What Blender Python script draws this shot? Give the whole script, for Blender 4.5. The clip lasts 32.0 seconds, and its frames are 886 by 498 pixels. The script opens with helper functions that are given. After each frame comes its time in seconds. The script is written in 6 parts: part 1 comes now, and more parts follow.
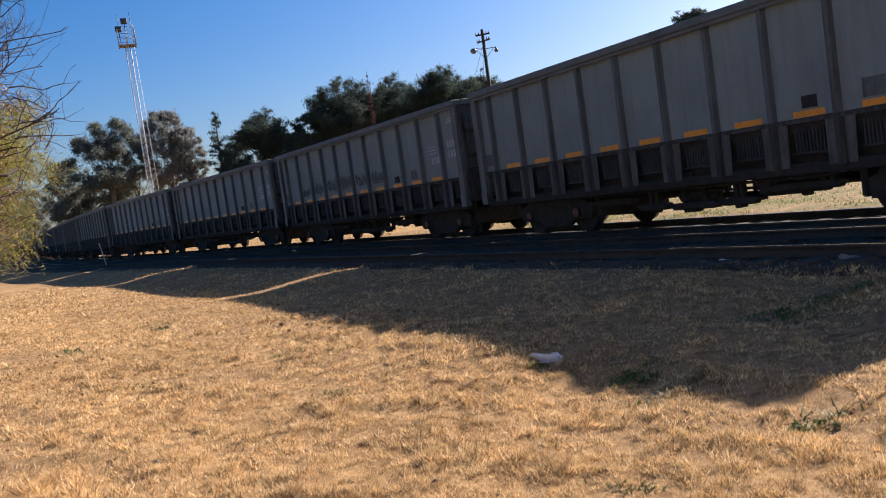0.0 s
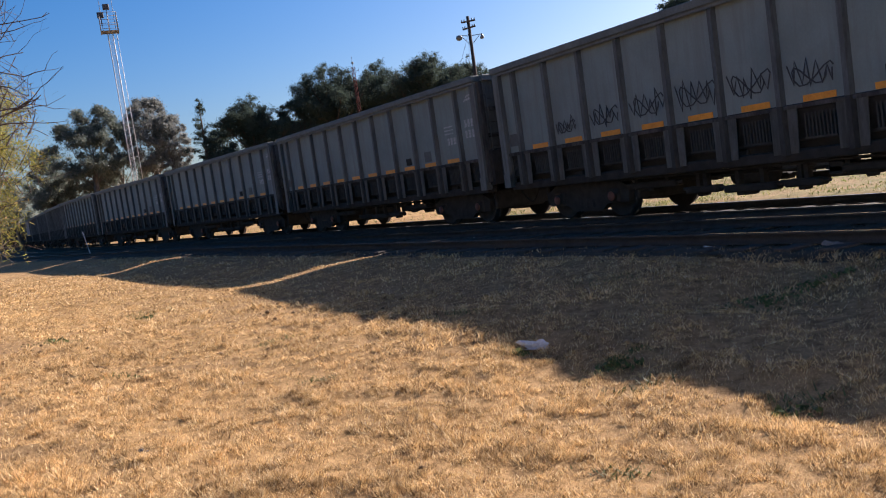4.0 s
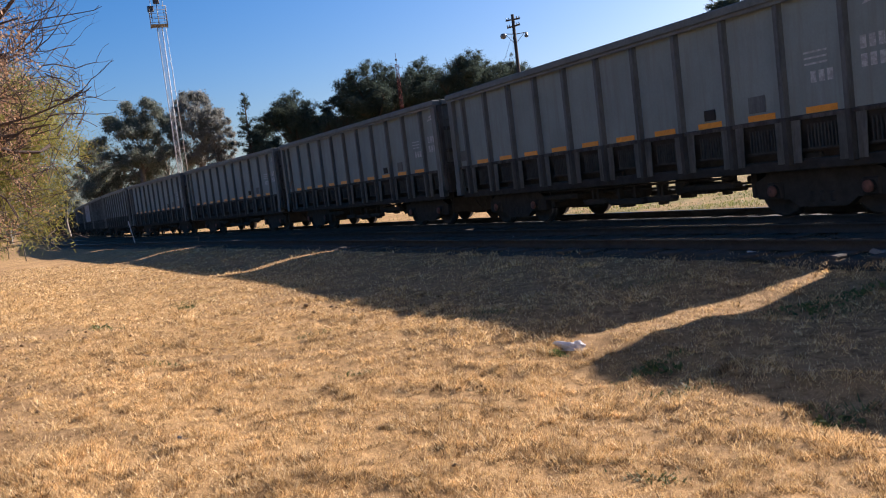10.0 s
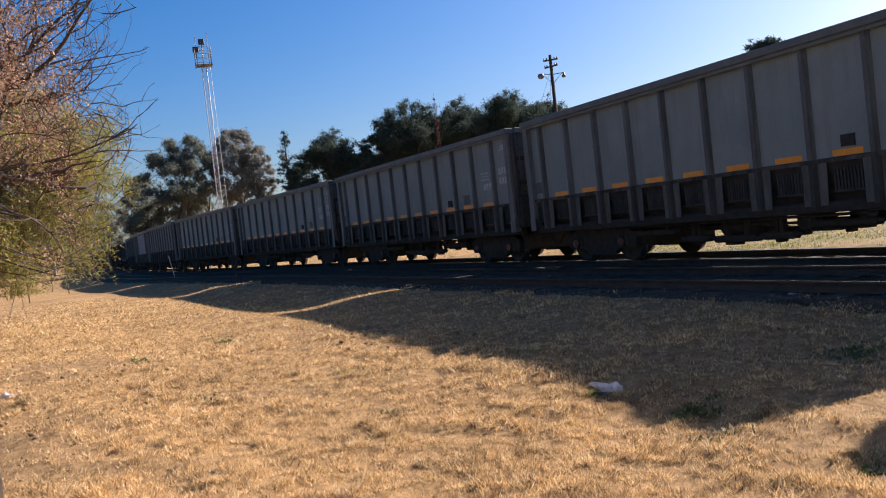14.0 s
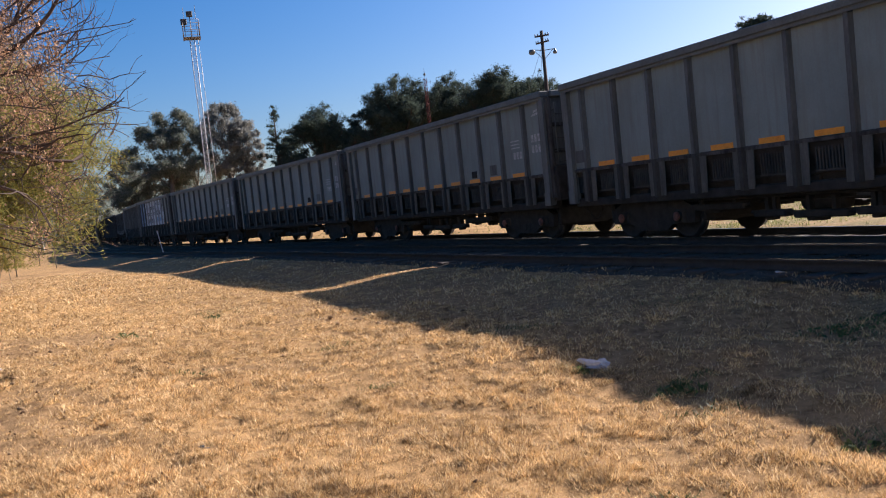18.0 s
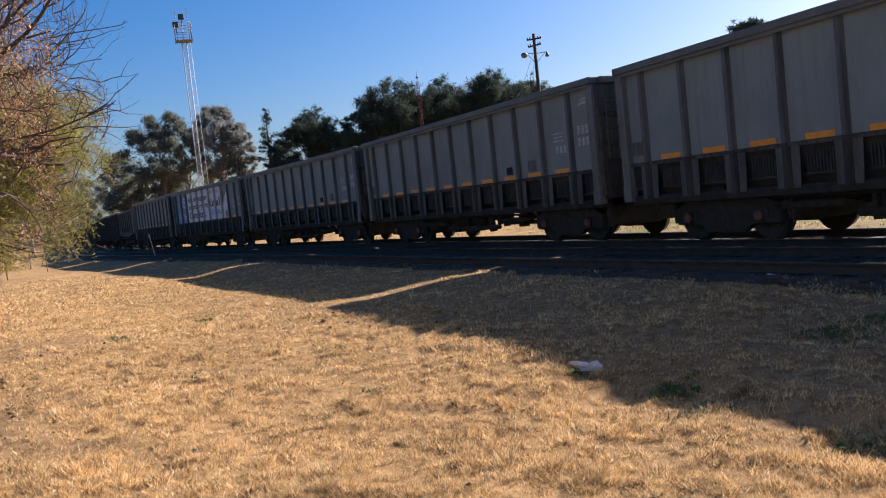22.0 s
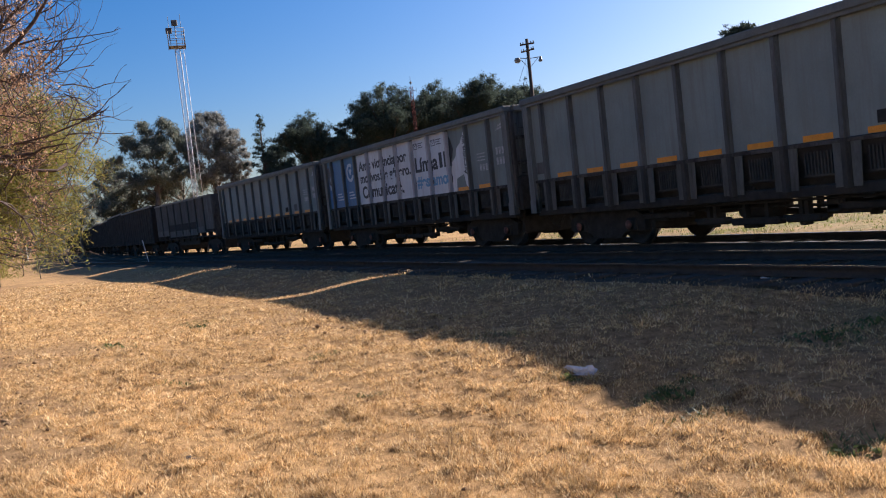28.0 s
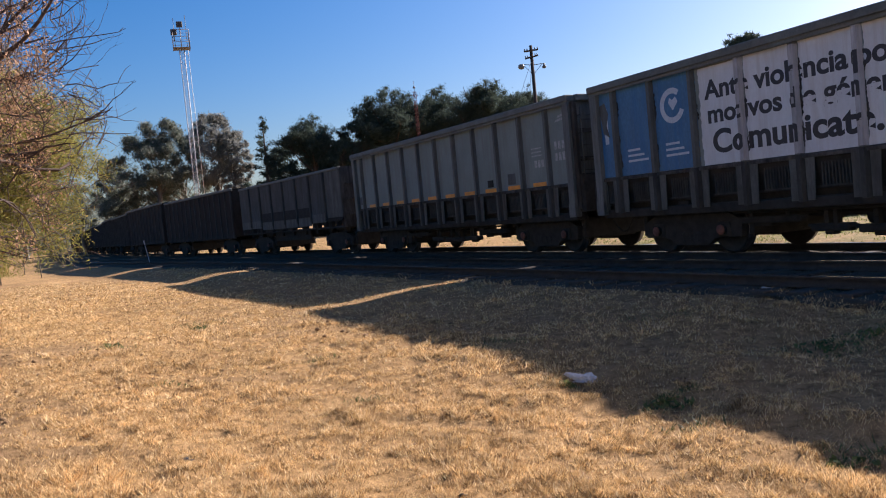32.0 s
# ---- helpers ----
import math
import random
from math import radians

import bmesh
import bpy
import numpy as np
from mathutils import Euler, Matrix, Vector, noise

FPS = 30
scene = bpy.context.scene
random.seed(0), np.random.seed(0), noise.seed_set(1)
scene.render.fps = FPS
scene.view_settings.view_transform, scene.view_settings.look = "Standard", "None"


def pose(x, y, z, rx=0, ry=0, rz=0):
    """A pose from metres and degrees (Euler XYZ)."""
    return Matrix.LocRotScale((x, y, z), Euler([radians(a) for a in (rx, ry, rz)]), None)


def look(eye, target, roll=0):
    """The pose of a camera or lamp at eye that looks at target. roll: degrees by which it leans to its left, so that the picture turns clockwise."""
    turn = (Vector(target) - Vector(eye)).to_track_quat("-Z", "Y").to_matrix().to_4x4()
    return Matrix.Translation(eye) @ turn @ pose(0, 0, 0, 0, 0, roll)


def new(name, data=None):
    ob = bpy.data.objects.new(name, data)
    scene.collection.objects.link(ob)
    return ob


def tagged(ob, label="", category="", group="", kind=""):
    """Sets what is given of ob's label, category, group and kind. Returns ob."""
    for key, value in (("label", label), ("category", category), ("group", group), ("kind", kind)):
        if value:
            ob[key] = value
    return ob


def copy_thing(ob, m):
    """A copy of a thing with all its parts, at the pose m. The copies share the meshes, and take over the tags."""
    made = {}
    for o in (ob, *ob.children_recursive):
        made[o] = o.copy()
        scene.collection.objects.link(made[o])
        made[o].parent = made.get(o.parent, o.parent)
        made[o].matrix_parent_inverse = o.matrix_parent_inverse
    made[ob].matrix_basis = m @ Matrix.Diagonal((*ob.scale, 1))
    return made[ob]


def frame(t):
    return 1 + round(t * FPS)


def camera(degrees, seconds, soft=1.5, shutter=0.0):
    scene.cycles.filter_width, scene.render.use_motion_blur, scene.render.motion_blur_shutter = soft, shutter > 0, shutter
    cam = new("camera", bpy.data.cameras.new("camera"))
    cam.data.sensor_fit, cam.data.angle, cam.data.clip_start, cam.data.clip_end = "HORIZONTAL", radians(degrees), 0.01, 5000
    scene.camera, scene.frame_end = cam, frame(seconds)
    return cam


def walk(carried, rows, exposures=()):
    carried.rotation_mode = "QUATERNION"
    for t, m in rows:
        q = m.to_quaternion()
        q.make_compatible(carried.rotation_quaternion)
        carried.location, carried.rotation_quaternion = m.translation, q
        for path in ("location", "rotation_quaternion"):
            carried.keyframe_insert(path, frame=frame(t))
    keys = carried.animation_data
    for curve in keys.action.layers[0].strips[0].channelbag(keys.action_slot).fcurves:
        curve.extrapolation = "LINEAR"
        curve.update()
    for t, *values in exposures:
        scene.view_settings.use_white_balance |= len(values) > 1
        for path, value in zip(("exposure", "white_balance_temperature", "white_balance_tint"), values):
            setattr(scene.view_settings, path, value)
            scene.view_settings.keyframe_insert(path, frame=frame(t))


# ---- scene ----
cam = camera(56.0, 32.0, 1.1)

EYE = 1.5
PATH = [
    (0, 86.225, 8.034, -0.990), (0.5, 86.119, 8.341, -0.869), (1, 85.761, 8.879, -0.753),
    (1.5, 85.594, 8.903, -0.767), (2, 85.459, 8.597, -1.328), (2.5, 85.156, 8.454, -2.000),
    (4.5, 85.265, 7.916, -1.774), (5, 85.171, 7.698, -1.517), (5.5, 84.943, 7.830, -0.977),
    (6, 85.199, 7.600, -0.494), (6.5, 86.289, 7.129, 0.464), (7, 87.118, 7.072, 1.153),
    (7.5, 86.682, 7.655, 0.623), (8, 85.741, 8.192, 0.031), (8.5, 85.437, 8.557, 0.313),
    (9, 85.072, 8.394, 0.513), (9.5, 84.991, 7.444, 0.482), (10, 85.452, 6.863, 0.834),
    (10.5, 85.915, 6.600, 1.322), (11, 86.473, 6.762, 1.658), (11.5, 87.374, 6.871, 2.695),
    (12, 88.360, 6.833, 3.915), (12.5, 88.789, 6.545, 4.405), (13, 88.917, 6.257, 4.294),
    (13.5, 88.683, 6.175, 3.773), (14, 88.350, 6.348, 3.340), (14.5, 87.879, 6.202, 3.179),
    (16.5, 87.187, 6.324, 3.272), (17, 87.120, 6.276, 3.185), (17.5, 86.995, 6.158, 3.003),
    (18, 86.641, 5.971, 2.631), (18.5, 86.540, 5.842, 2.349), (19, 86.811, 5.677, 2.292),
    (19.5, 87.053, 5.659, 2.360), (20, 86.878, 5.776, 2.224), (20.5, 86.538, 5.621, 1.897),
    (21, 86.484, 5.698, 1.740), (21.5, 86.686, 5.827, 1.903), (22, 86.785, 6.003, 2.119),
    (22.5, 86.325, 5.886, 1.924), (23, 86.017, 5.688, 1.677), (23.5, 85.912, 5.638, 1.569),
    (24, 85.910, 5.604, 1.494), (24.5, 86.148, 5.651, 1.395), (26.5, 86.754, 5.888, 1.194),
    (27, 86.886, 6.007, 1.391), (27.5, 86.995, 6.148, 1.613), (28, 87.086, 6.248, 1.715),
    (28.5, 87.419, 6.191, 1.692), (29, 87.697, 6.177, 1.642), (29.5, 87.760, 6.166, 1.682),
    (30, 87.551, 6.277, 1.669), (30.5, 87.281, 6.119, 1.685), (31, 87.375, 5.935, 1.783),
    (31.5, 87.510, 5.629, 1.943), (32, 87.439, 5.394, 1.829),
]

walk(cam, [(t, pose(0, 0, EYE, rx, ry, rz)) for t, rx, ry, rz in PATH], [(0, 1.38, 6750, 20), (32, 1.38, 6750, 20)])

# ---- light ----
SUN_AZ, SUN_EL = radians(53.5), radians(28.4)
world = bpy.data.worlds.new("sky")
scene.world = world
world.use_nodes = True
wn = world.node_tree
for node in list(wn.nodes):
    wn.nodes.remove(node)
w_out = wn.nodes.new("ShaderNodeOutputWorld")
w_bg = wn.nodes.new("ShaderNodeBackground")
w_sky = wn.nodes.new("ShaderNodeTexSky")
w_sky.sky_type = "NISHITA"
w_sky.sun_disc = False
w_sky.sun_elevation = SUN_EL
w_sky.sun_rotation = SUN_AZ
w_sky.altitude = 100
w_sky.air_density = 1.0
w_sky.dust_density = 2.0
w_sky.ozone_density = 5.0
w_bg.inputs["Strength"].default_value = 0.06
w_hue = wn.nodes.new("ShaderNodeHueSaturation")
w_hue.inputs["Hue"].default_value = 0.504
w_hue.inputs["Saturation"].default_value = 1.38
wn.links.new(w_sky.outputs[0], w_hue.inputs["Color"])
wn.links.new(w_hue.outputs[0], w_bg.inputs[0])
wn.links.new(w_bg.outputs[0], w_out.inputs[0])

sun_data = bpy.data.lights.new("sun", "SUN")
sun_data.energy = 4.9
sun_data.angle = radians(0.55)
sun_data.color = (1.0, 0.975, 0.92)
sun = new("sun", sun_data)
SUN_DIR = Vector((math.sin(SUN_AZ) * math.cos(SUN_EL), math.cos(SUN_AZ) * math.cos(SUN_EL), math.sin(SUN_EL)))
sun.matrix_world = look(SUN_DIR * 300, (0, 0, 0))


# ---- materials ----
def nodes_of(name):
    m = bpy.data.materials.new(name)
    m.use_nodes = True
    nt = m.node_tree
    return m, nt, nt.nodes["Principled BSDF"]


def ramp(nt, fac, stops):
    r = nt.nodes.new("ShaderNodeValToRGB")
    while len(r.color_ramp.elements) < len(stops):
        r.color_ramp.elements.new(0.5)
    for e, (at, c) in zip(r.color_ramp.elements, stops):
        e.position = at
        e.color = (*c, 1)
    nt.links.new(fac, r.inputs[0])
    return r.outputs[0]


def noise_tex(nt, scale, detail=4, rough=0.6, stretch=(1, 1, 1), shift=False):
    co = nt.nodes.new("ShaderNodeTexCoord")
    mp = nt.nodes.new("ShaderNodeMapping")
    mp.inputs["Scale"].default_value = stretch
    nt.links.new(co.outputs["Object"], mp.inputs[0])
    if shift:
        info = nt.nodes.new("ShaderNodeObjectInfo")
        sc = nt.nodes.new("ShaderNodeVectorMath")
        sc.operation = "SCALE"
        sc.inputs[0].default_value = (37, 19, 53)
        nt.links.new(info.outputs["Random"], sc.inputs["Scale"])
        nt.links.new(sc.outputs[0], mp.inputs["Location"])
    n = nt.nodes.new("ShaderNodeTexNoise")
    n.inputs["Scale"].default_value = scale
    n.inputs["Detail"].default_value = detail
    n.inputs["Roughness"].default_value = rough
    nt.links.new(mp.outputs[0], n.inputs["Vector"])
    return n.outputs["Fac"]


def mix(nt, fac, a, b, mode="MIX"):
    m = nt.nodes.new("ShaderNodeMix")
    m.data_type = "RGBA"
    m.blend_type = mode
    for sock, v in ((m.inputs[0], fac), (m.inputs[6], a), (m.inputs[7], b)):
        if isinstance(v, (int, float)):
            sock.default_value = v
        elif isinstance(v, tuple):
            sock.default_value = (*v, 1)
        else:
            nt.links.new(v, sock)
    return m.outputs[2]


def bump(nt, bsdf, height, strength, dist):
    b = nt.nodes.new("ShaderNodeBump")
    b.inputs["Strength"].default_value = strength
    b.inputs["Distance"].default_value = dist
    nt.links.new(height, b.inputs["Height"])
    nt.links.new(b.outputs[0], bsdf.inputs["Normal"])


def surface(name, base, dark, rough=0.6, metal=0.0, scale=6, stretch=(1, 1, 1), fine=40, bumpy=0.15, bdist=0.01, shift=False,
            spread=(0.35, 0.7), streak=None, grainy=0.6):
    """Two-scale mottled surface: base colour worn to a darker one, fine grain and relief."""
    m, nt, b = nodes_of(name)
    big = noise_tex(nt, scale, 5, 0.62, stretch, shift)
    col = ramp(nt, big, ((spread[0], base), (spread[1], dark)))
    small = noise_tex(nt, fine, 3, 0.6, stretch, shift)
    grain = ramp(nt, small, ((0.3, (0.72, 0.72, 0.72)), (0.7, (1.18, 1.18, 1.18))))
    col = mix(nt, grainy, col, grain, "MULTIPLY")
    if streak:
        sn = noise_tex(nt, 3.2, 4, 0.65, (2.2, 2.2, 0.16), shift)
        col = mix(nt, ramp(nt, sn, ((0.48, (0, 0, 0)), (0.72, (0.85, 0.85, 0.85)))), col, streak)
    nt.links.new(col, b.inputs["Base Color"])
    b.inputs["Roughness"].default_value = rough
    b.inputs["Metallic"].default_value = metal
    b.inputs["Specular IOR Level"].default_value = 0.12 if rough >= 0.85 else 0.28
    if bumpy:
        bump(nt, b, small, bumpy, bdist)
    return m


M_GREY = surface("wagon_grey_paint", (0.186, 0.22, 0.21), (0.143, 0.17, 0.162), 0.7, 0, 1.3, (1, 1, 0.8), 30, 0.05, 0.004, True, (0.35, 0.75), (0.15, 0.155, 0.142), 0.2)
# darker than the panels: the shade on the ribs is put into this grey
M_RIB = surface("shaded_rib_grey", (0.105, 0.112, 0.108), (0.066, 0.069, 0.066), 0.6, 0, 3, (1, 1, 0.4), 30, 0.05, 0.004, True, (0.35, 0.75), (0.035, 0.032, 0.028))
M_POSTPAINT = surface("worn_post_paint", (0.14, 0.148, 0.14), (0.085, 0.089, 0.084), 0.65, 0, 2, (1, 1, 0.3), 30, 0.05, 0.004, True, (0.35, 0.75), (0.06, 0.058, 0.054))
M_STAKE = surface("grimy_grey_steel", (0.085, 0.08, 0.075), (0.03, 0.027, 0.024), 0.86, 0, 4, (1, 1, 0.35), 30, 0.08, 0.005, True, (0.4, 0.68), (0.018, 0.016, 0.014))
M_PLATE = surface("scuffed_grey_plate", (0.1, 0.103, 0.094), (0.055, 0.055, 0.05), 0.8, 0, 4, (1, 1, 0.35), 30, 0.08, 0.005, True, (0.4, 0.7), (0.04, 0.036, 0.032))
M_CAP = surface("rusty_red_cap", (0.16, 0.07, 0.055), (0.08, 0.04, 0.03), 0.8, 0, 12, (1, 1, 1), 60, 0.1, 0.003, True)
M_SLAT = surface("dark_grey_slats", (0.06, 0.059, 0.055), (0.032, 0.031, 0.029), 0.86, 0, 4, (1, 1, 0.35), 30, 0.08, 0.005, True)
M_DARK = surface("black_grime_shade_steel", (0.042, 0.039, 0.035), (0.024, 0.022, 0.02), 0.9, 0, 5, (1, 1, 1), 40, 0.1, 0.005, True)
M_LOW = surface("dull_dark_grey_paint", (0.085, 0.087, 0.083), (0.055, 0.055, 0.052), 0.85, 0, 2, (1, 1, 0.6), 30, 0.05, 0.004, True, (0.35, 0.75), (0.05, 0.046, 0.04))
M_RUSTY = surface("rusty_brown_steel", (0.036, 0.03, 0.026), (0.02, 0.016, 0.014), 0.9, 0, 4, (1, 1, 0.4), 30, 0.1, 0.005, True, (0.35, 0.7), (0.03, 0.022, 0.018))
M_TOPRAIL = surface("top_rail_paint", (0.125, 0.132, 0.122), (0.085, 0.088, 0.08), 0.6, 0, 3, (1, 1, 1), 30, 0.05, 0.004, True)
M_YELLOW = surface("reflective_yellow_tape", (0.74, 0.28, 0.035), (0.6, 0.215, 0.03), 0.4, 0, 8, (1, 1, 1), 60, 0.0, 0.002, True)
M_WHITE_V = surface("white_vinyl", (0.53, 0.55, 0.57), (0.44, 0.455, 0.47), 0.45, 0, 2, (1, 1, 0.5), 25, 0.03, 0.003, True, (0.4, 0.75), (0.42, 0.41, 0.4), 0.2)
M_VINYLSHADE = surface("shaded_white_vinyl", (0.4, 0.39, 0.4), (0.25, 0.245, 0.25), 0.55, 0, 3, (1, 1, 0.35), 25, 0.05, 0.003, True, (0.35, 0.7), (0.2, 0.19, 0.19), 0.3)
M_BLUE_V = surface("blue_vinyl", (0.05, 0.15, 0.275), (0.045, 0.115, 0.2), 0.45, 0, 2, (1, 1, 0.5), 25, 0.03, 0.003, True, (0.4, 0.75), (0.02, 0.115, 0.26))
M_INK = surface("dark_print", (0.03, 0.03, 0.035), (0.04, 0.04, 0.045), 0.5, 0, 8, (1, 1, 1), 40, 0)
M_CYAN = surface("light_blue_print", (0.10, 0.26, 0.42), (0.12, 0.28, 0.42), 0.5, 0, 8, (1, 1, 1), 40, 0)
M_FADED = surface("faded_white_stencil", (0.4, 0.4, 0.39), (0.24, 0.245, 0.235), 0.6, 0, 14, (1, 1, 1), 60, 0, 0.01, True, (0.4, 0.62))
M_PALE = surface("pale_print", (0.45, 0.5, 0.55), (0.4, 0.45, 0.5), 0.5, 0, 8, (1, 1, 1), 40, 0)
M_SPRAY = surface("black_spray_paint", (0.03, 0.03, 0.035), (0.05, 0.05, 0.055), 0.5, 0, 14, (1, 1, 1), 60, 0)
M_TREAD = surface("polished_wheel_steel", (0.32, 0.3, 0.28), (0.16, 0.14, 0.13), 0.34, 1.0, 10, (1, 1, 1), 60, 0.05, 0.002, True)
M_RAIL = surface("rusty_rail_steel", (0.05, 0.046, 0.042), (0.03, 0.027, 0.025), 0.9, 0, 6, (1, 1, 1), 50, 0.1, 0.003)
M_RAILTOP = surface("polished_rail_head", (0.4, 0.38, 0.36), (0.26, 0.245, 0.23), 0.2, 1.0, 6, (1, 1, 1), 50, 0.03, 0.002)
M_SLEEPER = surface("old_timber_sleeper", (0.075, 0.063, 0.053), (0.045, 0.038, 0.032), 0.9, 0, 8, (1, 6, 1), 50, 0.3, 0.01)
M_BED = surface("oily_track_bed", (0.072, 0.058, 0.044), (0.046, 0.037, 0.028), 1.0, 0, 0.9, (1, 1, 1), 9, 0.6, 0.04)
M_GALV = surface("galvanised_steel", (0.56, 0.54, 0.54), (0.44, 0.42, 0.42), 0.55, 0.15, 5, (1, 1, 1), 50, 0.05)
M_STEELMID = surface("weathered_grey_steel", (0.27, 0.25, 0.235), (0.17, 0.155, 0.145), 0.6, 0.2, 5, (1, 1, 1), 50, 0.05)
M_STEELDK = surface("dark_grey_steel", (0.09, 0.09, 0.095), (0.05, 0.05, 0.05), 0.55, 0.3, 5, (1, 1, 1), 50, 0.05)
M_REDMAST = surface("faded_red_paint", (0.1, 0.027, 0.022), (0.06, 0.02, 0.017), 0.9, 0, 4, (1, 1, 1), 50, 0.05)
M_POLE = surface("weathered_pole_timber", (0.075, 0.06, 0.05), (0.045, 0.036, 0.03), 0.9, 0, 5, (1, 1, 0.1), 40, 0.3, 0.01)
M_LAMP = surface("frosted_lamp_glass", (0.14, 0.145, 0.15), (0.1, 0.105, 0.11), 0.4, 0, 8, (1, 1, 1), 40, 0)
M_PLASTIC = surface("white_plastic_film", (0.56, 0.54, 0.54), (0.42, 0.4, 0.4), 0.55, 0, 9, (1, 1, 1), 50, 0.2, 0.01)
M_GREYBAG = surface("grey_plastic_film", (0.13, 0.13, 0.13), (0.085, 0.085, 0.085), 0.5, 0, 9, (1, 1, 1), 50, 0.2, 0.01)
M_POST = surface("black_painted_post", (0.03, 0.03, 0.028), (0.018, 0.018, 0.017), 0.35, 0, 6, (1, 1, 1), 50, 0.1)
M_STAKEWOOD = surface("grey_garden_stake", (0.16, 0.12, 0.085), (0.1, 0.075, 0.055), 0.9, 0, 9, (1, 1, 0.2), 50, 0.2)
M_BARK = surface("grey_brown_bark", (0.085, 0.066, 0.052), (0.05, 0.038, 0.03), 0.9, 0, 6, (1, 1, 0.3), 40, 0.4, 0.02)
M_BARK_RED = surface("dark_reddish_twig_bark", (0.1, 0.073, 0.06), (0.058, 0.043, 0.037), 0.85, 0, 6, (1, 1, 0.3), 40, 0.3, 0.01)
M_BARK_GUM = surface("grey_gum_bark", (0.13, 0.115, 0.1), (0.075, 0.064, 0.055), 0.85, 0, 6, (1, 1, 0.3), 40, 0.3, 0.01)
M_BARK_PALE = surface("pale_bark", (0.24, 0.21, 0.18), (0.13, 0.11, 0.09), 0.85, 0, 6, (1, 1, 0.3), 40, 0.3, 0.01)

M_PLASTER = surface("cream_plaster", (0.62, 0.58, 0.52), (0.52, 0.48, 0.43), 0.9, 0, 0.8, (1, 1, 1), 30, 0.15, 0.004)


def leaf_mat(name, stops, rough=0.6, trans=0.35, spot=2.6, spot_dark=(0.52, 0.47, 0.45)):
    """Leaves vary one by one; some light passes through them."""
    m, nt, b = nodes_of(name)
    geo = nt.nodes.new("ShaderNodeNewGeometry")
    col = ramp(nt, geo.outputs["Random Per Island"], stops)
    patch = noise_tex(nt, 0.5, 3, 0.6)
    col = mix(nt, 0.7, col, ramp(nt, patch, ((0.3, (0.7, 0.7, 0.7)), (0.7, (1.2, 1.2, 1.2)))), "MULTIPLY")
    spots = noise_tex(nt, spot, 4, 0.65)
    col = mix(nt, 0.8, col, ramp(nt, spots, ((0.34, spot_dark), (0.5, (1.0, 1.0, 1.0)), (0.68, (1.15, 1.15, 1.15)))), "MULTIPLY")
    nt.links.new(col, b.inputs["Base Color"])
    b.inputs["Roughness"].default_value = rough
    b.inputs["Specular IOR Level"].default_value = 0.2
    tr = nt.nodes.new("ShaderNodeBsdfTranslucent")
    nt.links.new(col, tr.inputs["Color"])
    ms = nt.nodes.new("ShaderNodeMixShader")
    ms.inputs[0].default_value = trans
    nt.links.new(b.outputs[0], ms.inputs[1])
    nt.links.new(tr.outputs[0], ms.inputs[2])
    nt.links.new(ms.outputs[0], nt.nodes["Material Output"].inputs["Surface"])
    return m


M_PINE = leaf_mat("dark_pine_needles", ((0, (0.036, 0.053, 0.043)), (0.6, (0.06, 0.083, 0.064)), (1, (0.092, 0.116, 0.088))), 0.9, 0.4)
# both gum leaf colours are paled and blued for the haze of distance
M_EUCA = leaf_mat("grey_green_gum_leaves", ((0, (0.075, 0.1, 0.08)), (0.5, (0.14, 0.165, 0.135)), (1, (0.26, 0.265, 0.22))), 0.7, 0.4)
M_GUMDRY = leaf_mat("dry_hazy_gum_leaves", ((0, (0.125, 0.138, 0.125)), (0.5, (0.205, 0.213, 0.195)), (1, (0.32, 0.315, 0.29))), 0.7, 0.4)
M_FEATHER = leaf_mat("olive_feathery_leaves", ((0, (0.135, 0.138, 0.036)), (0.5, (0.22, 0.212, 0.056)), (0.8, (0.3, 0.255, 0.074)), (1, (0.38, 0.265, 0.095))), 0.6, 0.6)
M_BERRY = leaf_mat("dry_orange_brown_leaves", ((0, (0.28, 0.165, 0.1)), (0.5, (0.4, 0.235, 0.14)), (1, (0.52, 0.33, 0.21))), 0.7, 0.35)
M_VERGE = leaf_mat("half_green_verge_grass", ((0, (0.085, 0.11, 0.03)), (0.5, (0.165, 0.185, 0.052)), (0.8, (0.27, 0.25, 0.09)), (1, (0.4, 0.33, 0.155))), 0.6, 0.4)
M_WEED = leaf_mat("green_weed_leaves", ((0, (0.05, 0.08, 0.025)), (1, (0.15, 0.17, 0.06))), 0.6, 0.3)
M_STRAW = leaf_mat("dry_straw_blades", ((0, (0.1, 0.06, 0.03)), (0.17, (0.3, 0.182, 0.08)), (0.45, (0.59, 0.378, 0.166)), (0.75, (0.83, 0.56, 0.262)), (1, (0.95, 0.77, 0.47))), 0.6, 0.34, 5.5, (0.22, 0.17, 0.145))

# ground: dry turf, bare patches, greener patches kept in the colour layer "green"
M_GROUND, nt, b = nodes_of("dry_turf_ground")
g1 = noise_tex(nt, 0.55, 6, 0.65)
g2 = noise_tex(nt, 9, 5, 0.7)
g3 = noise_tex(nt, 70, 3, 0.7)
col = ramp(nt, g1, ((0.3, (0.27, 0.168, 0.078)), (0.5, (0.39, 0.246, 0.115)), (0.7, (0.5, 0.328, 0.158))))
col = mix(nt, 0.75, col, ramp(nt, g2, ((0.36, (0.36, 0.325, 0.29)), (0.52, (0.95, 0.92, 0.88)), (0.7, (1.15, 1.12, 1.08)))), "MULTIPLY")
col = mix(nt, 0.7, col, ramp(nt, g3, ((0.3, (0.4, 0.37, 0.35)), (0.7, (1.3, 1.27, 1.22)))), "MULTIPLY")
att = nt.nodes.new("ShaderNodeAttribute")
att.attribute_name = "green"
